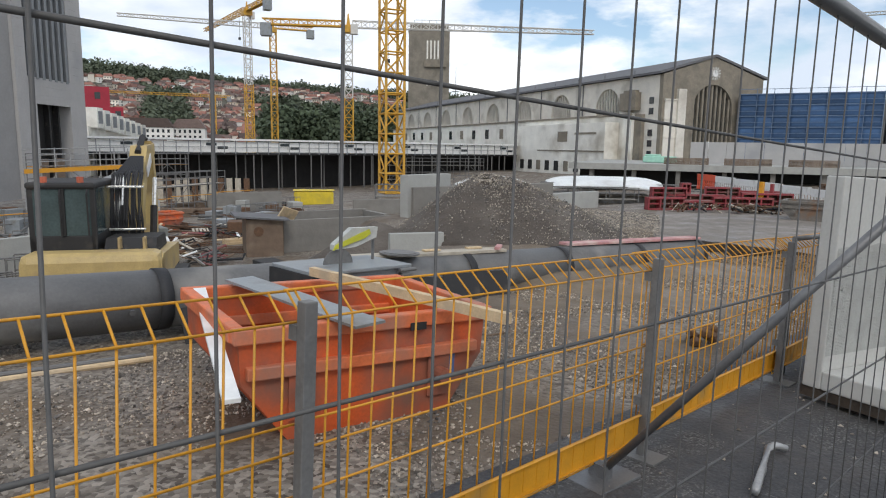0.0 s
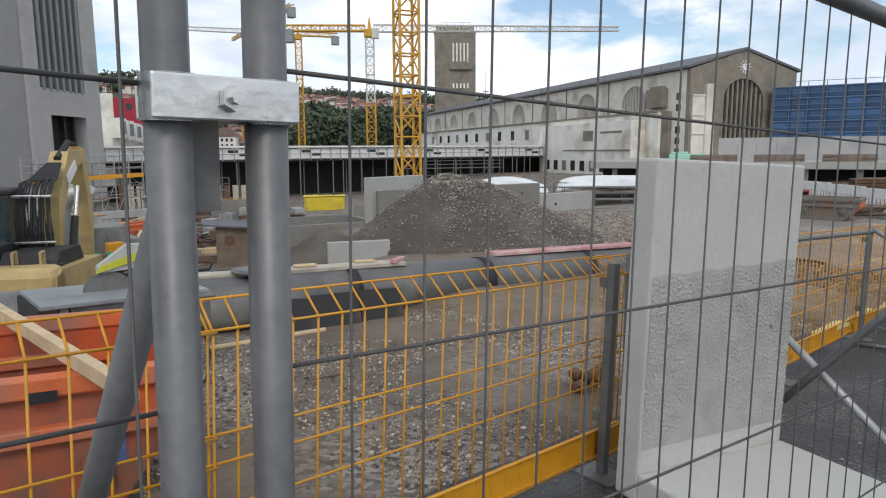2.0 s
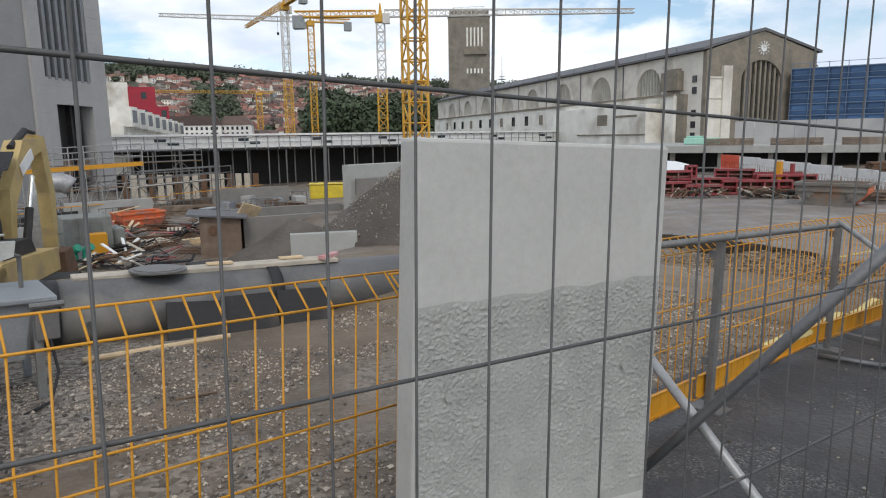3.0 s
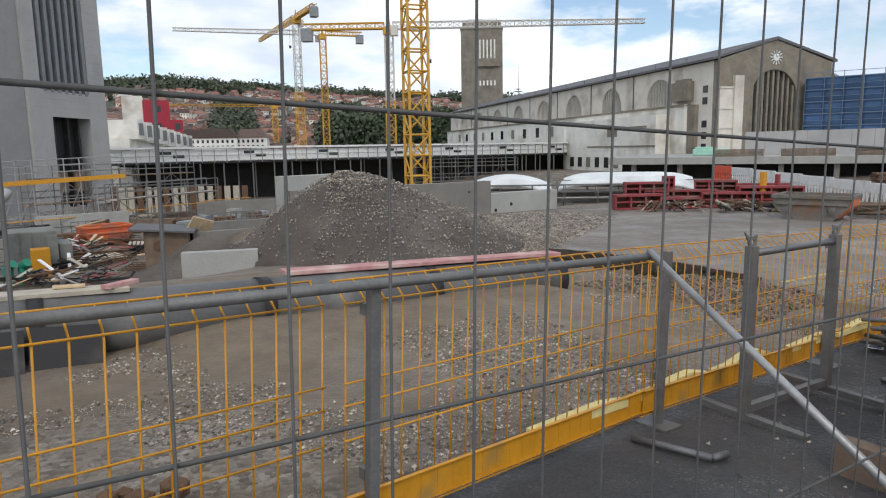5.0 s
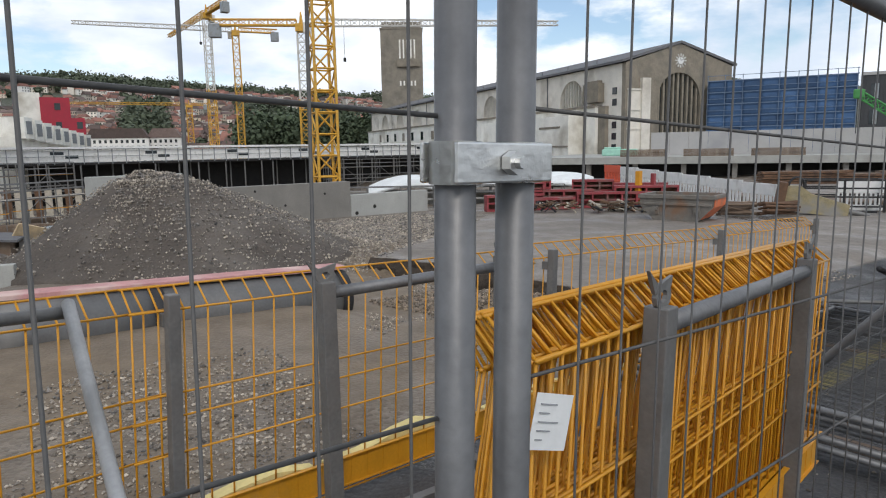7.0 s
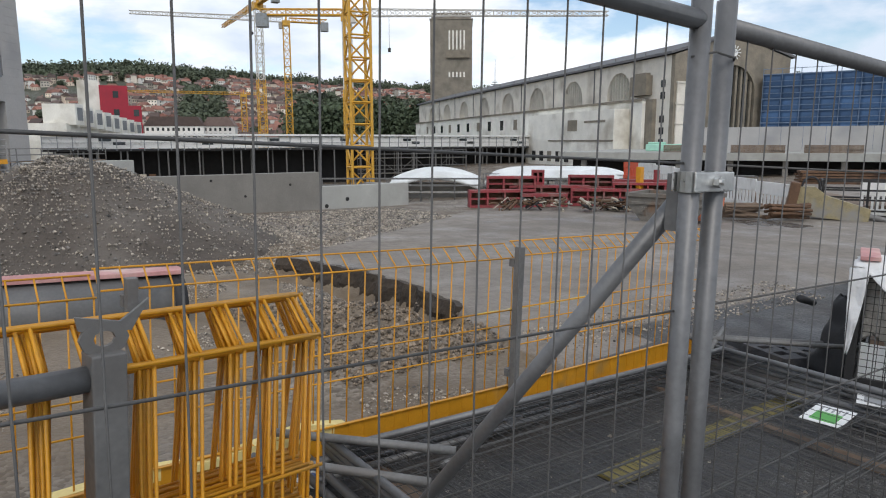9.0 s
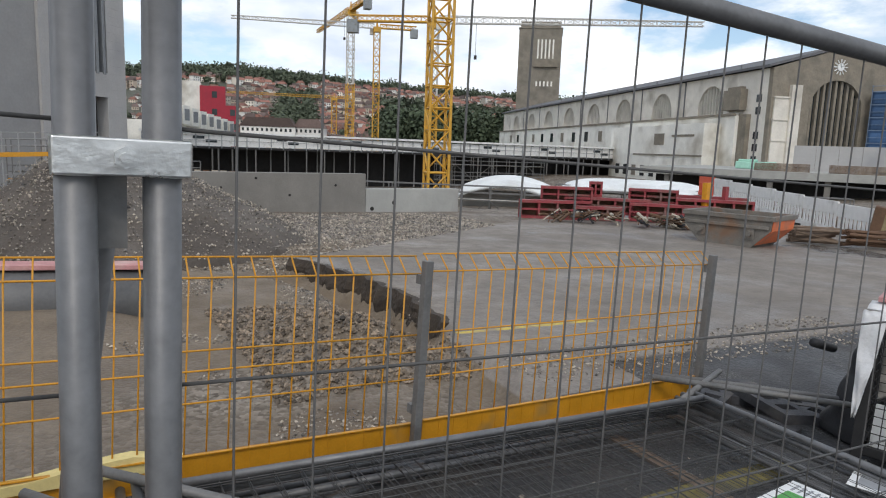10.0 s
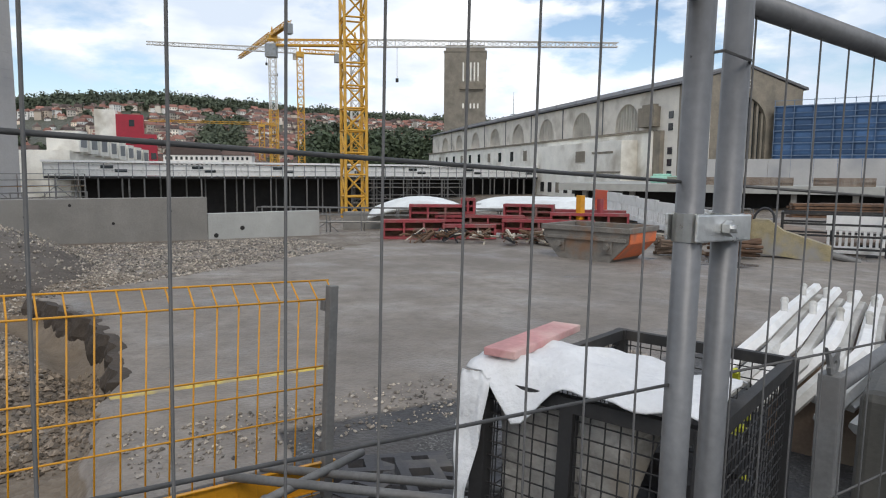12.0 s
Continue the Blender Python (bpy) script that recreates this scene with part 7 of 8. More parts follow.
def clamp(x, brace, lift=0.0):
    z = 0.05 - SLOPE * (x - 3) + lift
    ob = thing("fence_clamp", "bright zinc fence clamp joining two posts", "clamp", Matrix.Translation((x - 0.036, 0, z)) @ Euler((0, radians(TILT - 1.5), 0)).to_matrix().to_4x4(), "fence clamps")
    for y in (-0.026, 0.026):
        bm = bmesh.new()
        box(bm, -0.068, y - 0.003, 1.665, 0.068, y + 0.003, 1.705, bevel=0.002)
        for s in (-0.045, 0.045):
            tube(bm, (s, 0, 1.664), (s, 0, 1.706), 0.0265, 14)
        part("clamp_plate", bm, BRIGHT, ob)
    bm = bmesh.new()
    tube(bm, (0, -0.05, 1.685), (0, 0.05, 1.685), 0.006, 8)
    tube(bm, (0, -0.042, 1.685), (0, -0.03, 1.685), 0.012, 6)
    part("bolt", bm, BRIGHT, ob)
    bm = bmesh.new()
    polytube(bm, [(-0.07, 0.0, 1.93), (-0.03, -0.028, 1.94), (0.04, -0.026, 1.935), (0.07, 0, 1.925)], 0.0025, 5)
    part("tie_wire", bm, WIRE, ob)
    if brace:
        b = thing("fence_brace", "grey steel tube brace holding the fence with a foot plate", "brace", Matrix.Translation((x - 0.036, 0, z)) @ Euler((0, radians(TILT - 1.5), 0)).to_matrix().to_4x4(), "fence braces")
        foot = land(x - 0.1, 1.30)[0] - z - 0.1 * math.sin(radians(TILT))
        bm = bmesh.new()
        tube(bm, (-0.02, 0.045, 1.64), (-0.13, 1.30, foot + 0.03), 0.021, 14)
        part("tube", bm, ZINC, b, smooth=True)
        bm = bmesh.new()
        box(bm, -0.30, 1.17, foot - 0.01, 0.05, 1.42, foot + 0.012, bevel=0.003)
        box(bm, -0.16, 1.25, foot, -0.10, 1.36, foot + 0.08)
        part("foot_plate", bm, ZINC, b)
        bm = bmesh.new()
        box(bm, -0.045, 0.02, 1.58, 0.005, 0.055, 1.70)
        part("head", bm, ZINC_DULL, b)


clamp(2.985, True)
clamp(6.435, True, 0.03)
clamp(10.031, False, -0.025)
clamp(13.465, True)
clamp(16.975, False, -0.03)


# yellow guard panels: origin at the lower front corner
def guard_panel(label="yellow steel edge guard panel with bent top and toe board"):
    ob = thing("guard_rail", label, "guard rail", group="yellow guard panels")
    ln = 2.42
    r = 0.0042
    bm = bmesh.new()
    polytube(bm, [(0, 0, 0.02), (0, 0, 1.04), (0, 0.10, 1.12)], r, 6)
    me = mesh_of("bar", bm, YELLOW, True)
    for i in range(25):
        shared("bar", me, ob, Matrix.Translation((0.01 + i * 0.1, 0, 0)))
    bm = bmesh.new()
    tube(bm, (0, 0, 0), (ln, 0, 0), 0.0048, 8)
    me = mesh_of("rail", bm, YELLOW, True)
    for y, z in ((0.10, 1.12), (-0.006, 1.04), (-0.006, 0.70), (-0.006, 0.603), (-0.006, 0.45), (-0.006, 0.03)):
        shared("rail", me, ob, Matrix.Translation((0, y, z)))
    bm = bmesh.new()
    box(bm, 0, -0.022, 0.06, ln, -0.018, 0.21)
    box(bm, 0, -0.040, 0.205, ln, -0.018, 0.21)
    box(bm, 0, -0.034, 0.06, ln, -0.018, 0.064)
    for i in range(1, 24):
        box(bm, i * 0.1 + 0.01, -0.0245, 0.075, i * 0.1 + 0.016, -0.0215, 0.195)
    part("toe_board", bm, YELLOW, ob)
    return ob


def guard_pose(x, off=0.0):
    y = guard_line(x) + off
    turn = math.atan2(guard_line(x + 2.42) - guard_line(x), 2.42)
    return Matrix.Translation((x, y, asphalt(x, y) + 0.04 - 0.16 * bulge(x + 1.2))) @ Euler((0, radians(TILT), turn)).to_matrix().to_4x4()


def guard_post(x):
    y = guard_line(x) - 0.045
    z = asphalt(x, y) - 0.16 * bulge(x)
    ob = thing("guard_post", "galvanised square guard post on a foot plate", "post", pose(x, y, z, 0, TILT, 4.3), "guard posts")
    bm = bmesh.new()
    box(bm, -0.024, -0.024, 0, 0.024, 0.024, 1.15, bevel=0.004)
    part("upright", bm, ZINC_DULL, ob)
    bm = bmesh.new()
    box(bm, -0.09, -0.12, 0, 0.09, 0.12, 0.012)
    part("foot_plate", bm, ZINC_DULL, ob)
    for z in (0.3, 1.02):
        bm = bmesh.new()
        box(bm, -0.03, 0.02, z, 0.03, 0.06, z + 0.05)
        part("hook", bm, ZINC_DULL, ob)
    return ob


guards = (-1.4, 0.96, 3.24, 5.45, 7.95, 10.18, 12.6, 15.05)
first = guard_panel()
first.matrix_basis = guard_pose(guards[0])
for i, x in enumerate(guards[1:]):
    copy_thing(first, guard_pose(x, 0.02 * (i % 2)))
for x in (0.96, 3.24, 5.47, 8.06, 10.33, 12.72, 15.0, 17.41):
    guard_post(x)
# yellow sand bags or foam behind the toe board
for i, x in enumerate((9.6, 10.6, 11.5, 12.6, 13.4)):
    bm = bmesh.new()
    h = 0.035 + 0.02 * (i % 3)
    prism(bm, [(-0.42, -0.03), (0.42, -0.03), (0.42, 0.012), (0.2, h), (0.02, h * 0.8), (-0.2, 0.015), (-0.42, 0.006)], -0.035, 0.035)
    solid("foam_strip", bm, CREAM, "pale yellow foam strip behind the toe board", "foam", put(x, guard_line(x) + 0.02, 0.25 - 0.16 * bulge(x), 4.3), "foam strips")


# steel trestle frames with eared uprights
def trestle(x0, y0, x1, y1, label, foot=True, lift=0.0, lean=0.0):
    d = math.hypot(x1 - x0, y1 - y0)
    turn = math.degrees(math.atan2(y1 - y0, x1 - x0))
    ob = thing("steel_trestle", label, "trestle", put(x0, y0, lift, turn, False) @ Matrix.Rotation(radians(lean), 4, "Y"), "steel trestles")
    for x in (0, d):
        bm = bmesh.new()
        box(bm, x - 0.032, -0.032, 0, x + 0.032, 0.032, 1.19, bevel=0.004)
        up = part("upright", bm, ZINC_DULL, ob)
        bm = bmesh.new()
        s = -1 if x == 0 else 1
        n = 10
        ring = [(x + 0.0 + 0.045 * math.cos(a), 1.215 + 0.035 * math.sin(a)) for a in np.linspace(0, 2 * math.pi, n, endpoint=False)]
        hole = [(x + 0.02 * math.cos(a), 1.215 + 0.016 * math.sin(a)) for a in np.linspace(0, 2 * math.pi, n, endpoint=False)]
        loops = [[bm.verts.new((px, yy, pz)) for px, pz in line] for line, yy in ((ring, -0.006), (ring, 0.006), (hole, 0.006), (hole, -0.006))]
        for q in range(4):
            for i in range(n):
                bm.faces.new((loops[q][i], loops[q][(i + 1) % n], loops[(q + 1) % 4][(i + 1) % n], loops[(q + 1) % 4][i]))
        prism(bm, [(x - s * 0.045, 1.235), (x - s * 0.05, 1.262), (x + s * 0.03, 1.245), (x + s * 0.085, 1.285), (x + s * 0.05, 1.225)], -0.0049, 0.0049)
        part("ear", bm, ZINC_DULL, up)
        if foot:
            bm = bmesh.new()
            box(bm, x - 0.03, -0.45, 0, x + 0.03, 0.35, 0.05, bevel=0.004)
            part("foot", bm, ZINC_DULL, ob)
    bm = bmesh.new()
    tube(bm, (0.02, 0, 1.14), (d - 0.02, 0, 1.14), 0.026, 12)
    part("top_rail", bm, ZINC, ob, smooth=True)
    if foot:
        bm = bmesh.new()
        box(bm, 0.03, -0.025, 0.05, d - 0.03, 0.025, 0.10)
        part("bottom_rail", bm, ZINC_DULL, ob)
    return ob


trestle(10.92, 1.86, 11.89, 1.80, "grey steel trestle with eared uprights on the asphalt")
trestle(10.93, 0.365, 12.35, 0.565, "grey steel trestle holding the bundled guard panels", True, 0.13, 3.0)
trestle(18.15, 0.34, 19.4, 0.55, "grey steel trestle with forked head beside the mesh box", False)


def rail_frame(x0, y0, x1, y1, foot_y, label):
    ob = thing("rail_frame", label, "rail", None, "rail frames")
    z0, z1 = land(x0, y0)[0] + 1.16, land(x1, y1)[0] + 1.16
    bm = bmesh.new()
    tube(bm, (x0, y0, z0), (x1, y1, z1), 0.022, 12)
    part("top_tube", bm, ZINC_DULL, ob, smooth=True)
    bm = bmesh.new()
    f = (x1 - 0.16, foot_y, land(x1, foot_y)[0] + 0.01)
    tube(bm, (x1, y1, z1 + 0.03), f, 0.021, 12)
    part("diagonal_leg", bm, ZINC_LIGHT, ob, smooth=True)
    bm = bmesh.new()
    tube(bm, (x0, y0, z0), (x0, y0, land(x0, y0)[0]), 0.02, 12)
    part("upright", bm, ZINC_DULL, ob, smooth=True)


rail_frame(6.5, 1.68, 10.0, 1.95, 0.03, "galvanised tube rail with a slanting leg")
rail_frame(5.75, 1.60, 6.50, 1.66, 0.03, "galvanised tube rail with a slanting leg by the block")

# bundle of guard panels leaning together
rr = random.Random(2)
for i in range(17):
    lean = radians(0.6 + 0.62 * i)
    y = 0.36 + 0.0103 * i + 1.06 * math.sin(lean)
    x = 10.45 + rr.uniform(-0.014, 0.014)
    z = land(10.4, y)[0] + rr.uniform(-0.006, 0.008) + 0.215 - 0.003 * i
    m = Matrix.Translation((x, y, z)) @ Euler((lean, radians(TILT), radians(7.3 + rr.uniform(-0.25, 0.25)))).to_matrix().to_4x4()
    copy_thing(first, m)
for x in (10.6, 12.5):
    bm = bmesh.new()
    box(bm, -0.06, -0.25, 0, 0.06, 0.5, 0.2)
    solid("bearer_beam", bm, WOOD_DARK, "dark timber bearer under the bundled guard panels", "timber", put(x, 0.6, 0.0), "bearers")
bm = bmesh.new()
box(bm, 0, 0, 0, 0.10, 0.002, 0.115)
ob = solid("paper_label", bm, PAPER, "white printed paper tag tied to the panels", "label", Matrix.Translation((10.475, 0.345, 0.795)) @ Euler((radians(-3), radians(16), radians(-8))).to_matrix().to_4x4())
for k in range(5):
    bm = bmesh.new()
    box(bm, 0.012, -0.003, 0.02 + 0.018 * k, 0.03 + 0.045 * ((k * 7) % 5) / 5, -0.0005, 0.0225 + 0.018 * k)
    part("print_bar", bm, PRINT_GREY, ob)

DULL_YELLOW = mat("dull_yellow_board", (0.20, 0.165, 0.055), 0.8, 0.0, 5, 0.3, 0.1, 40, (0.1, 0.095, 0.08), 0.35)
# stack of fence panels lying on the asphalt
rr = random.Random(6)
for i in range(6):
    x, y = 13.55 + rr.uniform(-0.12, 0.12), 2.28 + rr.uniform(-0.1, 0.06) - 0.03 * i
    z = land(15.2, 1.4)[0] + SLOPE * 1.7 + 0.05 + 0.046 * i
    m = Matrix.Translation((x, y, z)) @ Euler((0, radians(TILT), 0)).to_matrix().to_4x4() @ Euler((radians(90), 0, radians(rr.uniform(-1.5, 1.5) + 0.8))).to_matrix().to_4x4()
    copy_thing(panel, m)
for x in (13.9, 16.4):
    bm = bmesh.new()
    box(bm, -0.05, 0, 0, 0.05, 2.0, 0.045)
    solid("bearer_beam", bm, WOOD_DARK, "dark timber bearer under the stacked panels", "timber", put(x, 0.35, 0.0), "bearers")
# plain dull board put in for the guard panel lying under the stack
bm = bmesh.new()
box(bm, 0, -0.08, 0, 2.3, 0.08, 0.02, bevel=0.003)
solid("dull_board", bm, DULL_YELLOW, "dull yellow board lying under the stacked panels", "board", put(14.9, 1.37, 0.005, 3))
for x, y, t, pm in ((16.2, 0.78, 8, PRINT_GREEN), (16.85, 0.72, 20, PRINT_GREY)):
    bm = bmesh.new()
    box(bm, 0, 0, 0, 0.36, 0.22, 0.004)
    s = solid("printed_sheet", bm, PAPER, "white printed sheet lying on the stacked panels", "sheet", put(x, y, 0.242, t), "printed sheets")
    bm = bmesh.new()
    box(bm, 0.04, 0.04, 0.004, 0.22, 0.18, 0.0055)
    part("print_block", bm, pm, s)
    for k in range(5):
        bm = bmesh.new()
        box(bm, 0.24, 0.04 + 0.032 * k, 0.004, 0.33, 0.052 + 0.032 * k, 0.0052)
        part("print_bar", bm, PRINT_GREY, s)
bm = bmesh.new()
box(bm, 0, 0, 0, 0.2, 0.14, 0.003)
s = solid("leaflet", bm, PAPER, "small blue and white leaflet on the asphalt", "leaflet", put(13.5, 2.06, 0.05, 20))
bm = bmesh.new()
box(bm, 0.02, 0.02, 0.003, 0.12, 0.12, 0.004)
part("print_block", bm, PRINT_BLUE, s)


# recycled plastic fence feet lying beside the stack
def fence_foot(m):
    ob = thing("fence_weight", "dark recycled plastic fence foot with square holes", "fence foot", m, "fence feet")
    for b in ((-0.35, -0.115, 0, 0.35, -0.06, 0.07), (-0.35, 0.06, 0, 0.35, 0.115, 0.07), (-0.35, -0.06, 0, -0.24, 0.06, 0.07), (0.24, -0.06, 0, 0.35, 0.06, 0.07), (-0.14, -0.06, 0, -0.04, 0.06, 0.07), (0.04, -0.06, 0, 0.14, 0.06, 0.07)):
        bm = bmesh.new()
        box(bm, *b)
        part("rib", bm, FOOT_GREY, ob)
    return ob


FOOT_GREY = mat("recycled_plastic", (0.055, 0.055, 0.06), 0.8, 0.0, 8, 0.3, 0.2, 50, (0.12, 0.11, 0.1), 0.3)
f0 = fence_foot(put(17.6, 2.4, 0.0, 25))
for x, y, h, t in ((18.05, 2.25, 0, -40), (17.85, 2.1, 0.07, 70), (17.5, 2.05, 0, 100), (18.35, 1.95, 0, 10), (17.9, 2.6, 0.0, -20)):
    copy_thing(f0, put(x, y, h, t))
for x0, y0, x1, y1, h in ((16.9, 2.35, 18.6, 0.9, 0.30), (17.1, 2.45, 18.9, 1.0, 0.26), (16.8, 2.0, 17.6, 2.35, 0.28), (13.35, 2.2, 14.0, 1.55, 0.33), (13.2, 2.05, 13.75, 1.4, 0.30)):
    bm = bmesh.new()
    tube(bm, (x0, y0, land(x0, y0)[0] + h), (x1, y1, land(x1, y1)[0] + h), 0.021, 12)
    solid("loose_tube", bm, ZINC_DULL, "loose galvanised tube lying on the stacked panels", "tube", group="loose tubes", smooth=True)
for x0, y0, x1, y1 in ((9.95, 2.0, 10.1, 1.55), (12.6, 1.7, 13.3, 1.35), (14.2, 1.95, 14.9, 2.2)):
    bm = bmesh.new()
    tube(bm, (x0, y0, land(x0, y0)[0] + 0.03), (x1, y1, land(x1, y1)[0] + 0.03), 0.022, 12)
    tube(bm, (x1, y1, land(x1, y1)[0] + 0.03), (x1 + 0.12, y1 - 0.02, land(x1, y1)[0] + 0.03), 0.022, 12)
    solid("loose_tube", bm, ZINC, "short galvanised tube end lying on the asphalt", "tube", group="loose tubes", smooth=True)


# bent pale tube end left on the asphalt
bm = bmesh.new()
sweep(bm, [(0, 0, 0.03), (0.30, 0.12, 0.03), (0.62, 0.26, 0.035), (0.66, 0.24, 0.05), (0.72, 0.20, 0.03)], 0.022, 8)
solid("bent_tube", bm, ZINC_LIGHT, "pale bent tube end lying on the wet asphalt", "tube", put(3.32, 0.71, 0.0, -4), smooth=True)


# mesh box pallet with fleece
def mesh_box():
    ob = thing("mesh_box", "black steel mesh box pallet filled with white fleece and debris", "mesh box", put(17.51, 1.28, 0.02, 18))
    l, w, h = 1.28, 0.80, 0.97
    for x in (0, l):
        for y in (0, -w):
            bm = bmesh.new()
            box(bm, x - 0.03, y - 0.03, 0, x + 0.03, y + 0.03, h, bevel=0.004)
            part("corner_post", bm, DARK_STEEL, ob)
    for z in (0.12, h - 0.05):
        for b in ((0.03, -0.02, l - 0.03, 0.02), (0.03, -w - 0.02, l - 0.03, -w + 0.02)):
            bm = bmesh.new()
            box(bm, b[0], b[1], z, b[2], b[3], z + 0.05)
            part("frame_rail", bm, DARK_STEEL, ob)
        for x in (0, l):
            bm = bmesh.new()
            box(bm, x - 0.02, -w + 0.03, z, x + 0.02, -0.03, z + 0.05)
            part("frame_rail", bm, DARK_STEEL, ob)
    bm = bmesh.new()
    box(bm, -0.02, -0.37, 0.17, 0.03, -0.32, h - 0.05)
    part("door_post", bm, DARK_STEEL, ob)
    bm = bmesh.new()
    box(bm, 0.02, -w + 0.02, 0.10, l - 0.02, -0.02, 0.14)
    part("floor", bm, DARK_STEEL, ob)
    bm = bmesh.new()
    tube(bm, (0, 0, 0.15), (0, 0, h - 0.04), 0.003, 5)
    me = mesh_of("mesh_wire", bm, DARK_STEEL)
    bm = bmesh.new()
    tube(bm, (0, 0, 0), (l, 0, 0), 0.003, 5)
    mx = mesh_of("mesh_wire", bm, DARK_STEEL)
    bm = bmesh.new()
    tube(bm, (0, 0, 0), (0, -w, 0), 0.003, 5)
    my = mesh_of("mesh_wire", bm, DARK_STEEL)
    for i in range(1, 24):
        for y in (0, -w):
            shared("mesh_wire", me, ob, Matrix.Translation((i * l / 24, y, 0)))
    for i in range(1, 15):
        for x in (0, l):
            shared("mesh_wire", me, ob, Matrix.Translation((x, -i * w / 15, 0)))
    for j in range(1, 15):
        z = 0.15 + j * 0.053
        for y in (0, -w):
            shared("mesh_wire", mx, ob, Matrix.Translation((0, y, z)))
        for x in (0, l):
            shared("mesh_wire", my, ob, Matrix.Translation((x, 0, z)))

    def cloth(fn, name, material, label, nu=36, nv=24, thick=0.006):
        b = bmesh.new()
        bmesh.ops.create_grid(b, x_segments=nu, y_segments=nv, size=0.5)
        for v in b.verts:
            v.co = Vector(fn(v.co.x + 0.5, v.co.y + 0.5))
        q = bmesh.ops.extrude_face_region(b, geom=list(b.faces))
        bmesh.ops.translate(b, vec=(0, 0, -thick), verts=[e for e in q["geom"] if isinstance(e, bmesh.types.BMVert)])
        return solid(name, b, material, label, "fleece", put(17.51, 1.28, 0.02, 18), smooth=True)

    def over(u, v):
        x = -0.055 + 0.48 * u + 0.05 * noise.noise((v * 3, 0, 2)) * u
        y = 0.05 - 0.86 * v + 0.05 * noise.noise((u * 4, v * 3, 1)) * u
        z = 1.018 + 0.065 * math.sin(u * 2.6) * (0.35 + 0.65 * math.sin(min(1.0, v * 1.1) * 3.14)) + 0.03 * noise.noise((u * 3, v * 6, 0)) + 0.01 * noise.noise((u * 9, v * 15, 0))
        if u < 0.22:
            tri = max(0.0, 1 - abs(v - 0.26) / 0.17)
            z -= (0.22 - u) * (0.05 + 0.85 * tri)
            x -= 0.02 * tri
        return x, y, z

    cloth(over, "fleece_cover", FLEECE, "white fleece sheet heaped over the mesh box")

    def hang(u, v):
        k = 1 - 0.86 * v ** 1.3
        x = -0.055 - 0.05 * math.sin(v * 2.2) + 0.03 * noise.noise((u * 3, v * 4, 1))
        y = 0.07 - 0.03 * v - 0.13 * u * k
        z = 1.0 - 0.64 * v + 0.02 * noise.noise((u * 5, v * 5, 3)) - 0.05 * (u - 0.5) ** 2
        return x, y, z

    cloth(hang, "fleece_flap", FLEECE, "white fleece flap hanging down the mesh box side", 14, 20, 0.005)

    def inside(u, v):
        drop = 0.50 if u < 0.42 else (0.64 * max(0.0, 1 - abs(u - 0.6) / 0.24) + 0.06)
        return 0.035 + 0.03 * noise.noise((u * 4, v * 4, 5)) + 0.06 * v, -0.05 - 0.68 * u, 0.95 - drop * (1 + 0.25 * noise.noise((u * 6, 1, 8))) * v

    # wad in a darker, greyer fleece than the cover
    cloth(inside, "fleece_wad", FLEECE_GREY, "crumpled fleece pressed against the mesh", 20, 16, 0.02)
    bm = bmesh.new()
    for i in range(16):
        rs = random.Random(i)
        bmesh.ops.create_icosphere(bm, subdivisions=2, radius=rs.uniform(0.1, 0.2), matrix=Matrix.Translation((rs.uniform(0.2, 1.05), rs.uniform(-0.62, -0.35), rs.uniform(0.24, 0.68))))
    for v in bm.verts:
        v.co += 0.05 * noise.noise_vector(v.co * 6)
    solid("bagged_debris", bm, RUBBER, "black sacks of debris inside the mesh box", "debris", put(17.51, 1.28, 0.02, 18))
    bm = bmesh.new()
    box(bm, 0.1, -0.3, 0.14, 0.5, -0.1, 0.45)
    box(bm, 0.06, -0.6, 0.14, 0.3, -0.4, 0.36)
    solid("cardboard_scrap", bm, WOOD_DARK, "brown cardboard scraps inside the mesh box", "debris", put(17.51, 1.28, 0.02, 18))
    bm = bmesh.new()
    box(bm, 0.05, -0.26, 0.13, 0.09, -0.05, 0.42, Matrix.Rotation(radians(5), 4, "Y"))
    solid("white_carton", bm, PAPER, "white cardboard piece against the box mesh", "carton", put(17.51, 1.28, 0.02, 18))
    bm = bmesh.new()
    for i in range(26):
        rs = random.Random(40 + i)
        a = Vector((1.1 + rs.uniform(-0.1, 0.1), -0.4 + rs.uniform(-0.3, 0.3), 0.55 + rs.uniform(-0.3, 0.3)))
        tube(bm, a, a + Vector((rs.uniform(-0.08, 0.08), rs.uniform(-0.08, 0.08), rs.uniform(-0.08, 0.08))), 0.02, 5)
    solid("strap_tangle", bm, LIME, "tangle of lime straps inside the mesh box", "straps", put(17.51, 1.28, 0.02, 18), kind="stuff")
    bm = bmesh.new()
    box(bm, 0, -0.065, 0, 0.62, 0.065, 0.03, bevel=0.004)
    solid("pink_offcut", bm, PINK, "pink-stained plank offcut holding the fleece down", "plank", Matrix.Translation((17.58, 1.23, 0.0)) @ Matrix.Translation((0, 0, land(17.55, 1.28)[0] + 1.068)) @ Euler((0, radians(1.5), radians(22))).to_matrix().to_4x4())
    bm = bmesh.new()
    tube(bm, (-0.14, 0, 0), (0.12, 0.0, 0.0), 0.032, 14)
    solid("pipe_stub", bm, RUBBER, "black plastic pipe stub sticking out of the sacking", "pipe", Matrix.Translation((18.12, 1.90, -0.06)) @ Euler((0, radians(16), radians(0))).to_matrix().to_4x4(), smooth=True)

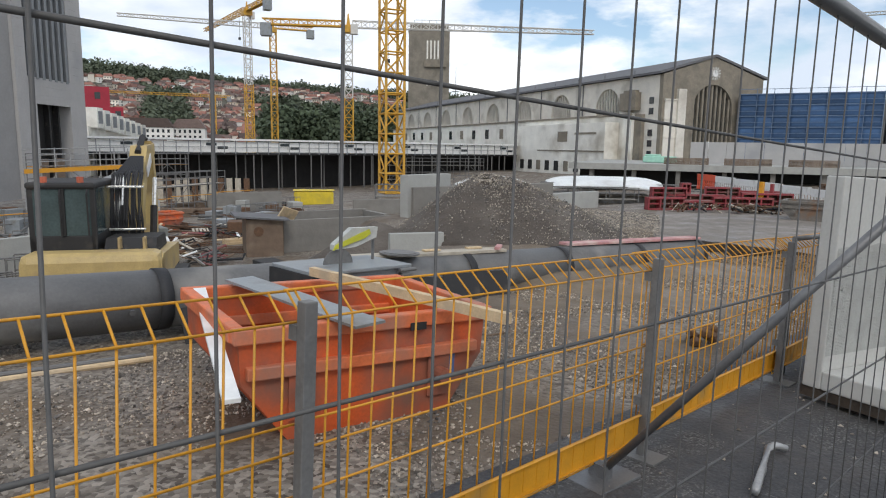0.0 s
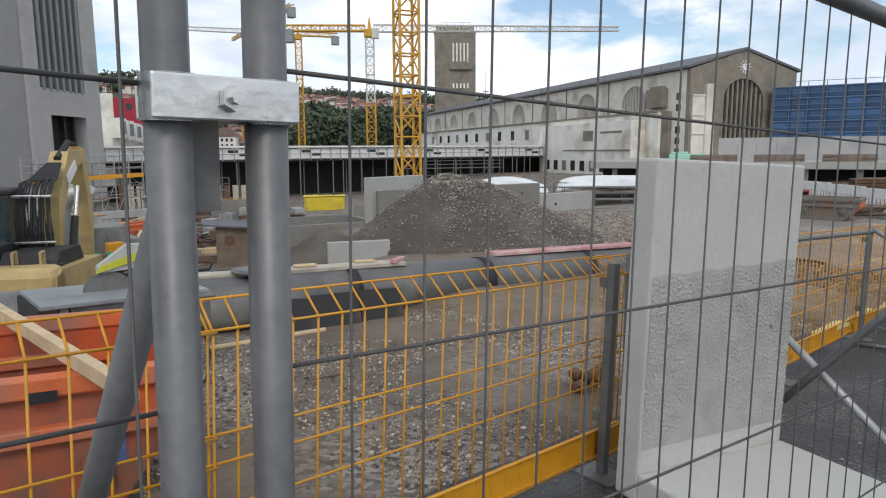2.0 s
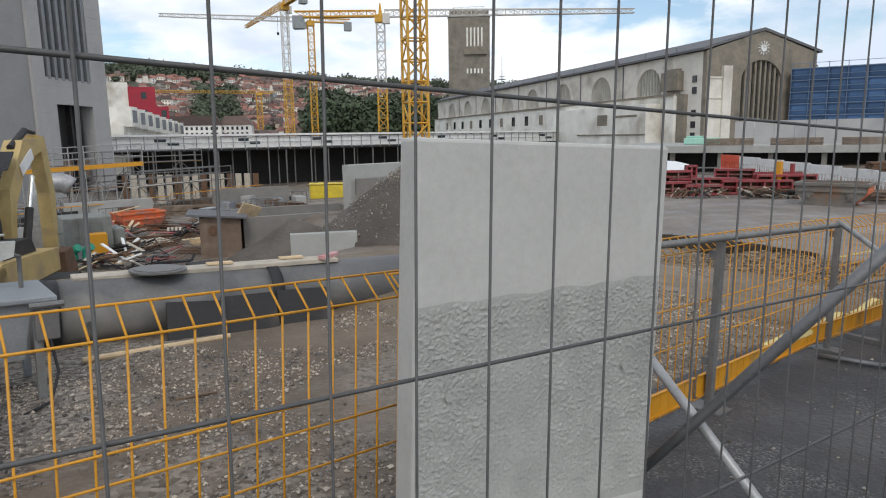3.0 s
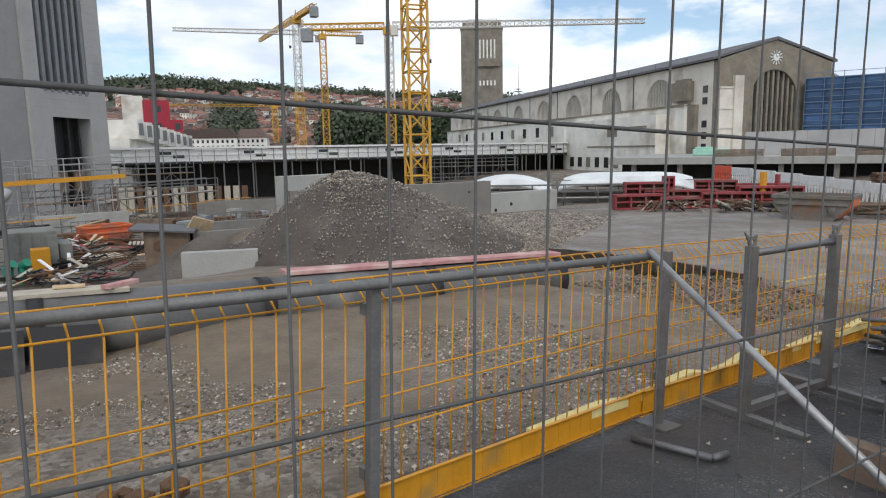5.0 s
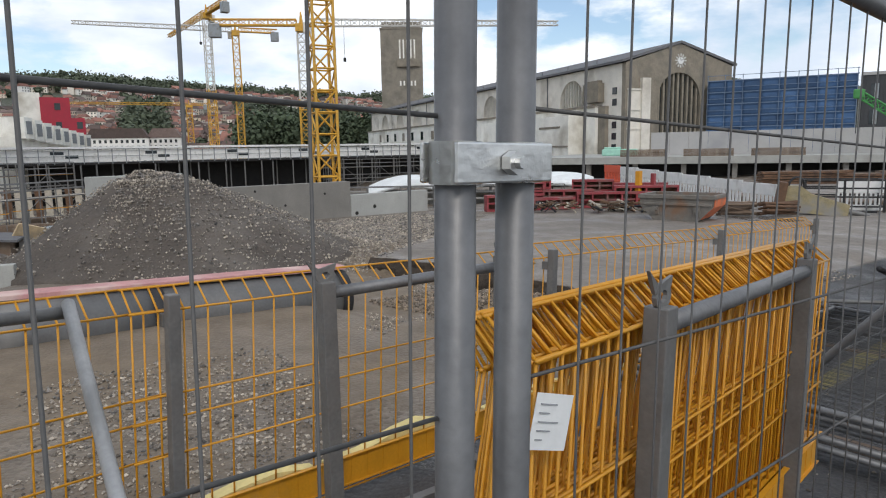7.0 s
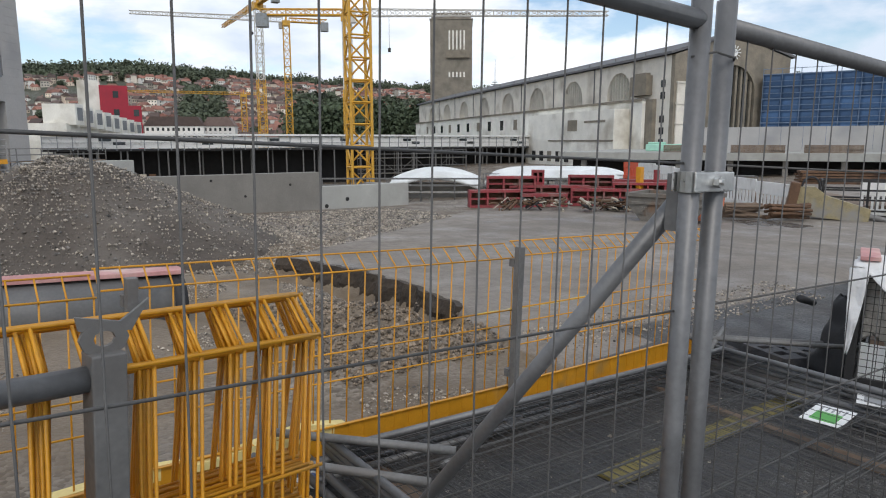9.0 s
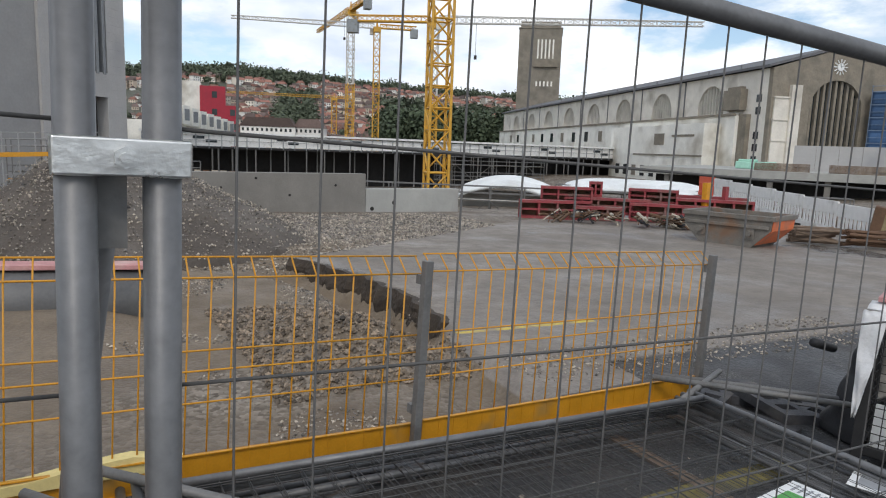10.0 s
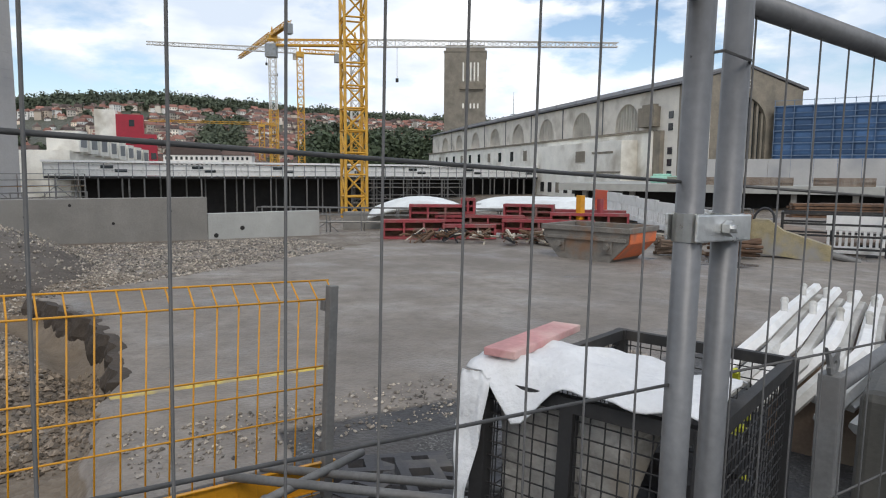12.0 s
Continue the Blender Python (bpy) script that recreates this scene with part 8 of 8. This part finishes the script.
    def sack(u, v):
        k = 0.35 + 0.65 * v
        return 0.70 + (u - 0.5) * 0.55 * k, 0.06 + 0.30 * math.sin(u * 3.1) * k + 0.05 * noise.noise((u * 4, v * 4, 2)), 0.66 - 0.64 * v + 0.04 * noise.noise((u * 5, v * 5, 7))

    cloth(sack, "black_sheet", RUBBER, "black plastic sheet slumped against the mesh box", 18, 20, 0.01)


mesh_box()


TANK = mat("dirty_grey_tank", (0.075, 0.072, 0.063), 0.7, 0.0, 3, 0.25, 0.1, 40, (0.09, 0.085, 0.075), 0.35)
# stack of white plastic barriers beyond the box
rr = random.Random(12)
ob = thing("barrier_stack", "pile of white plastic barrier boards stacked flat", "barriers", put(20.4, 1.62, -0.10, 21))
for i in range(5):
    for k in range(2):
        y0 = 0.14 - 0.19 * i + 0.06 * k
        z = 0.80 + 0.10 * k - 0.02 * i
        x0 = 0.14 * k + 0.05 * i + rr.uniform(-0.03, 0.03)
        bm = bmesh.new()
        sweep(bm, [(x0 - 0.36, y0 + 0.24, z - 0.30), (x0 - 0.03, y0 + 0.01, z - 0.03), (x0 + 0.05, y0, z), (x0 + 1.6, y0 + 0.01, z + rr.uniform(-0.01, 0.01)), (x0 + 3.2, y0, z)], 0.052, 6)
        board = part("barrier_board", bm, SOILED_PLASTIC if k == 0 else WHITE_PLASTIC, ob)
        if k:
            for q in (0.75 + 0.1 * (i % 2), 2.0):
                bm = bmesh.new()
                tube(bm, (x0 + q, y0, z + 0.03), (x0 + q + 0.06, y0 + 0.01, z + 0.11), 0.026, 8)
                bmesh.ops.create_uvsphere(bm, u_segments=8, v_segments=6, radius=0.032, matrix=Matrix.Translation((x0 + q + 0.065, y0 + 0.01, z + 0.115)))
                part("lug", bm, SOILED_PLASTIC, board)
bm = bmesh.new()
box(bm, 0.1, -0.85, 0.05, 3.0, 0.15, 0.70)
part("pallet_block", bm, WOOD_DARK, ob)
bm = bmesh.new()
box(bm, 0, 0, 0, 1.4, 0.5, 0.85, bevel=0.05)
solid("grey_tank", bm, TANK, "pale grey plastic tank beside the fence", "tank", put(19.5, 0.30, 0.0, 18))
for i in range(4):
    bm = bmesh.new()
    polytube(bm, [(0, 0.12 * i, 0.08 + 0.06 * (i % 2)), (0.5, 0.12 * i + 0.05, 0.1), (1.1, 0.12 * i - 0.04, 0.08)], 0.05, 10)
    solid("hose_roll", bm, RUBBER, "black corrugated hose lying by the box", "hose", put(18.4, 0.30, 0.1, 10), "hoses")
# rope tied to the top rail
bm = bmesh.new()
sweep(bm, [(0.0, -0.01, 0.0), (0.004, -0.025, -0.03), (-0.012, -0.028, -0.12), (-0.026, -0.026, -0.22), (-0.05, -0.024, -0.345)], 0.0045, 8)
sweep(bm, [(0.024 * math.cos(k), 0.004 * k - 0.012, 0.026 * math.sin(k)) for k in np.linspace(0.0, 6.2, 12)], 0.005, 7)
sweep(bm, [(0.02, -0.026, -0.01), (0.03, -0.03, -0.025), (0.02, -0.03, -0.045)], 0.005, 7)
solid("rope", bm, FLEECE, "white rope knotted to the fence rail with a loose end", "rope", Matrix.Translation((15.952, 0, 0.05 - SLOPE * 12.952 + 1.995)), smooth=True)
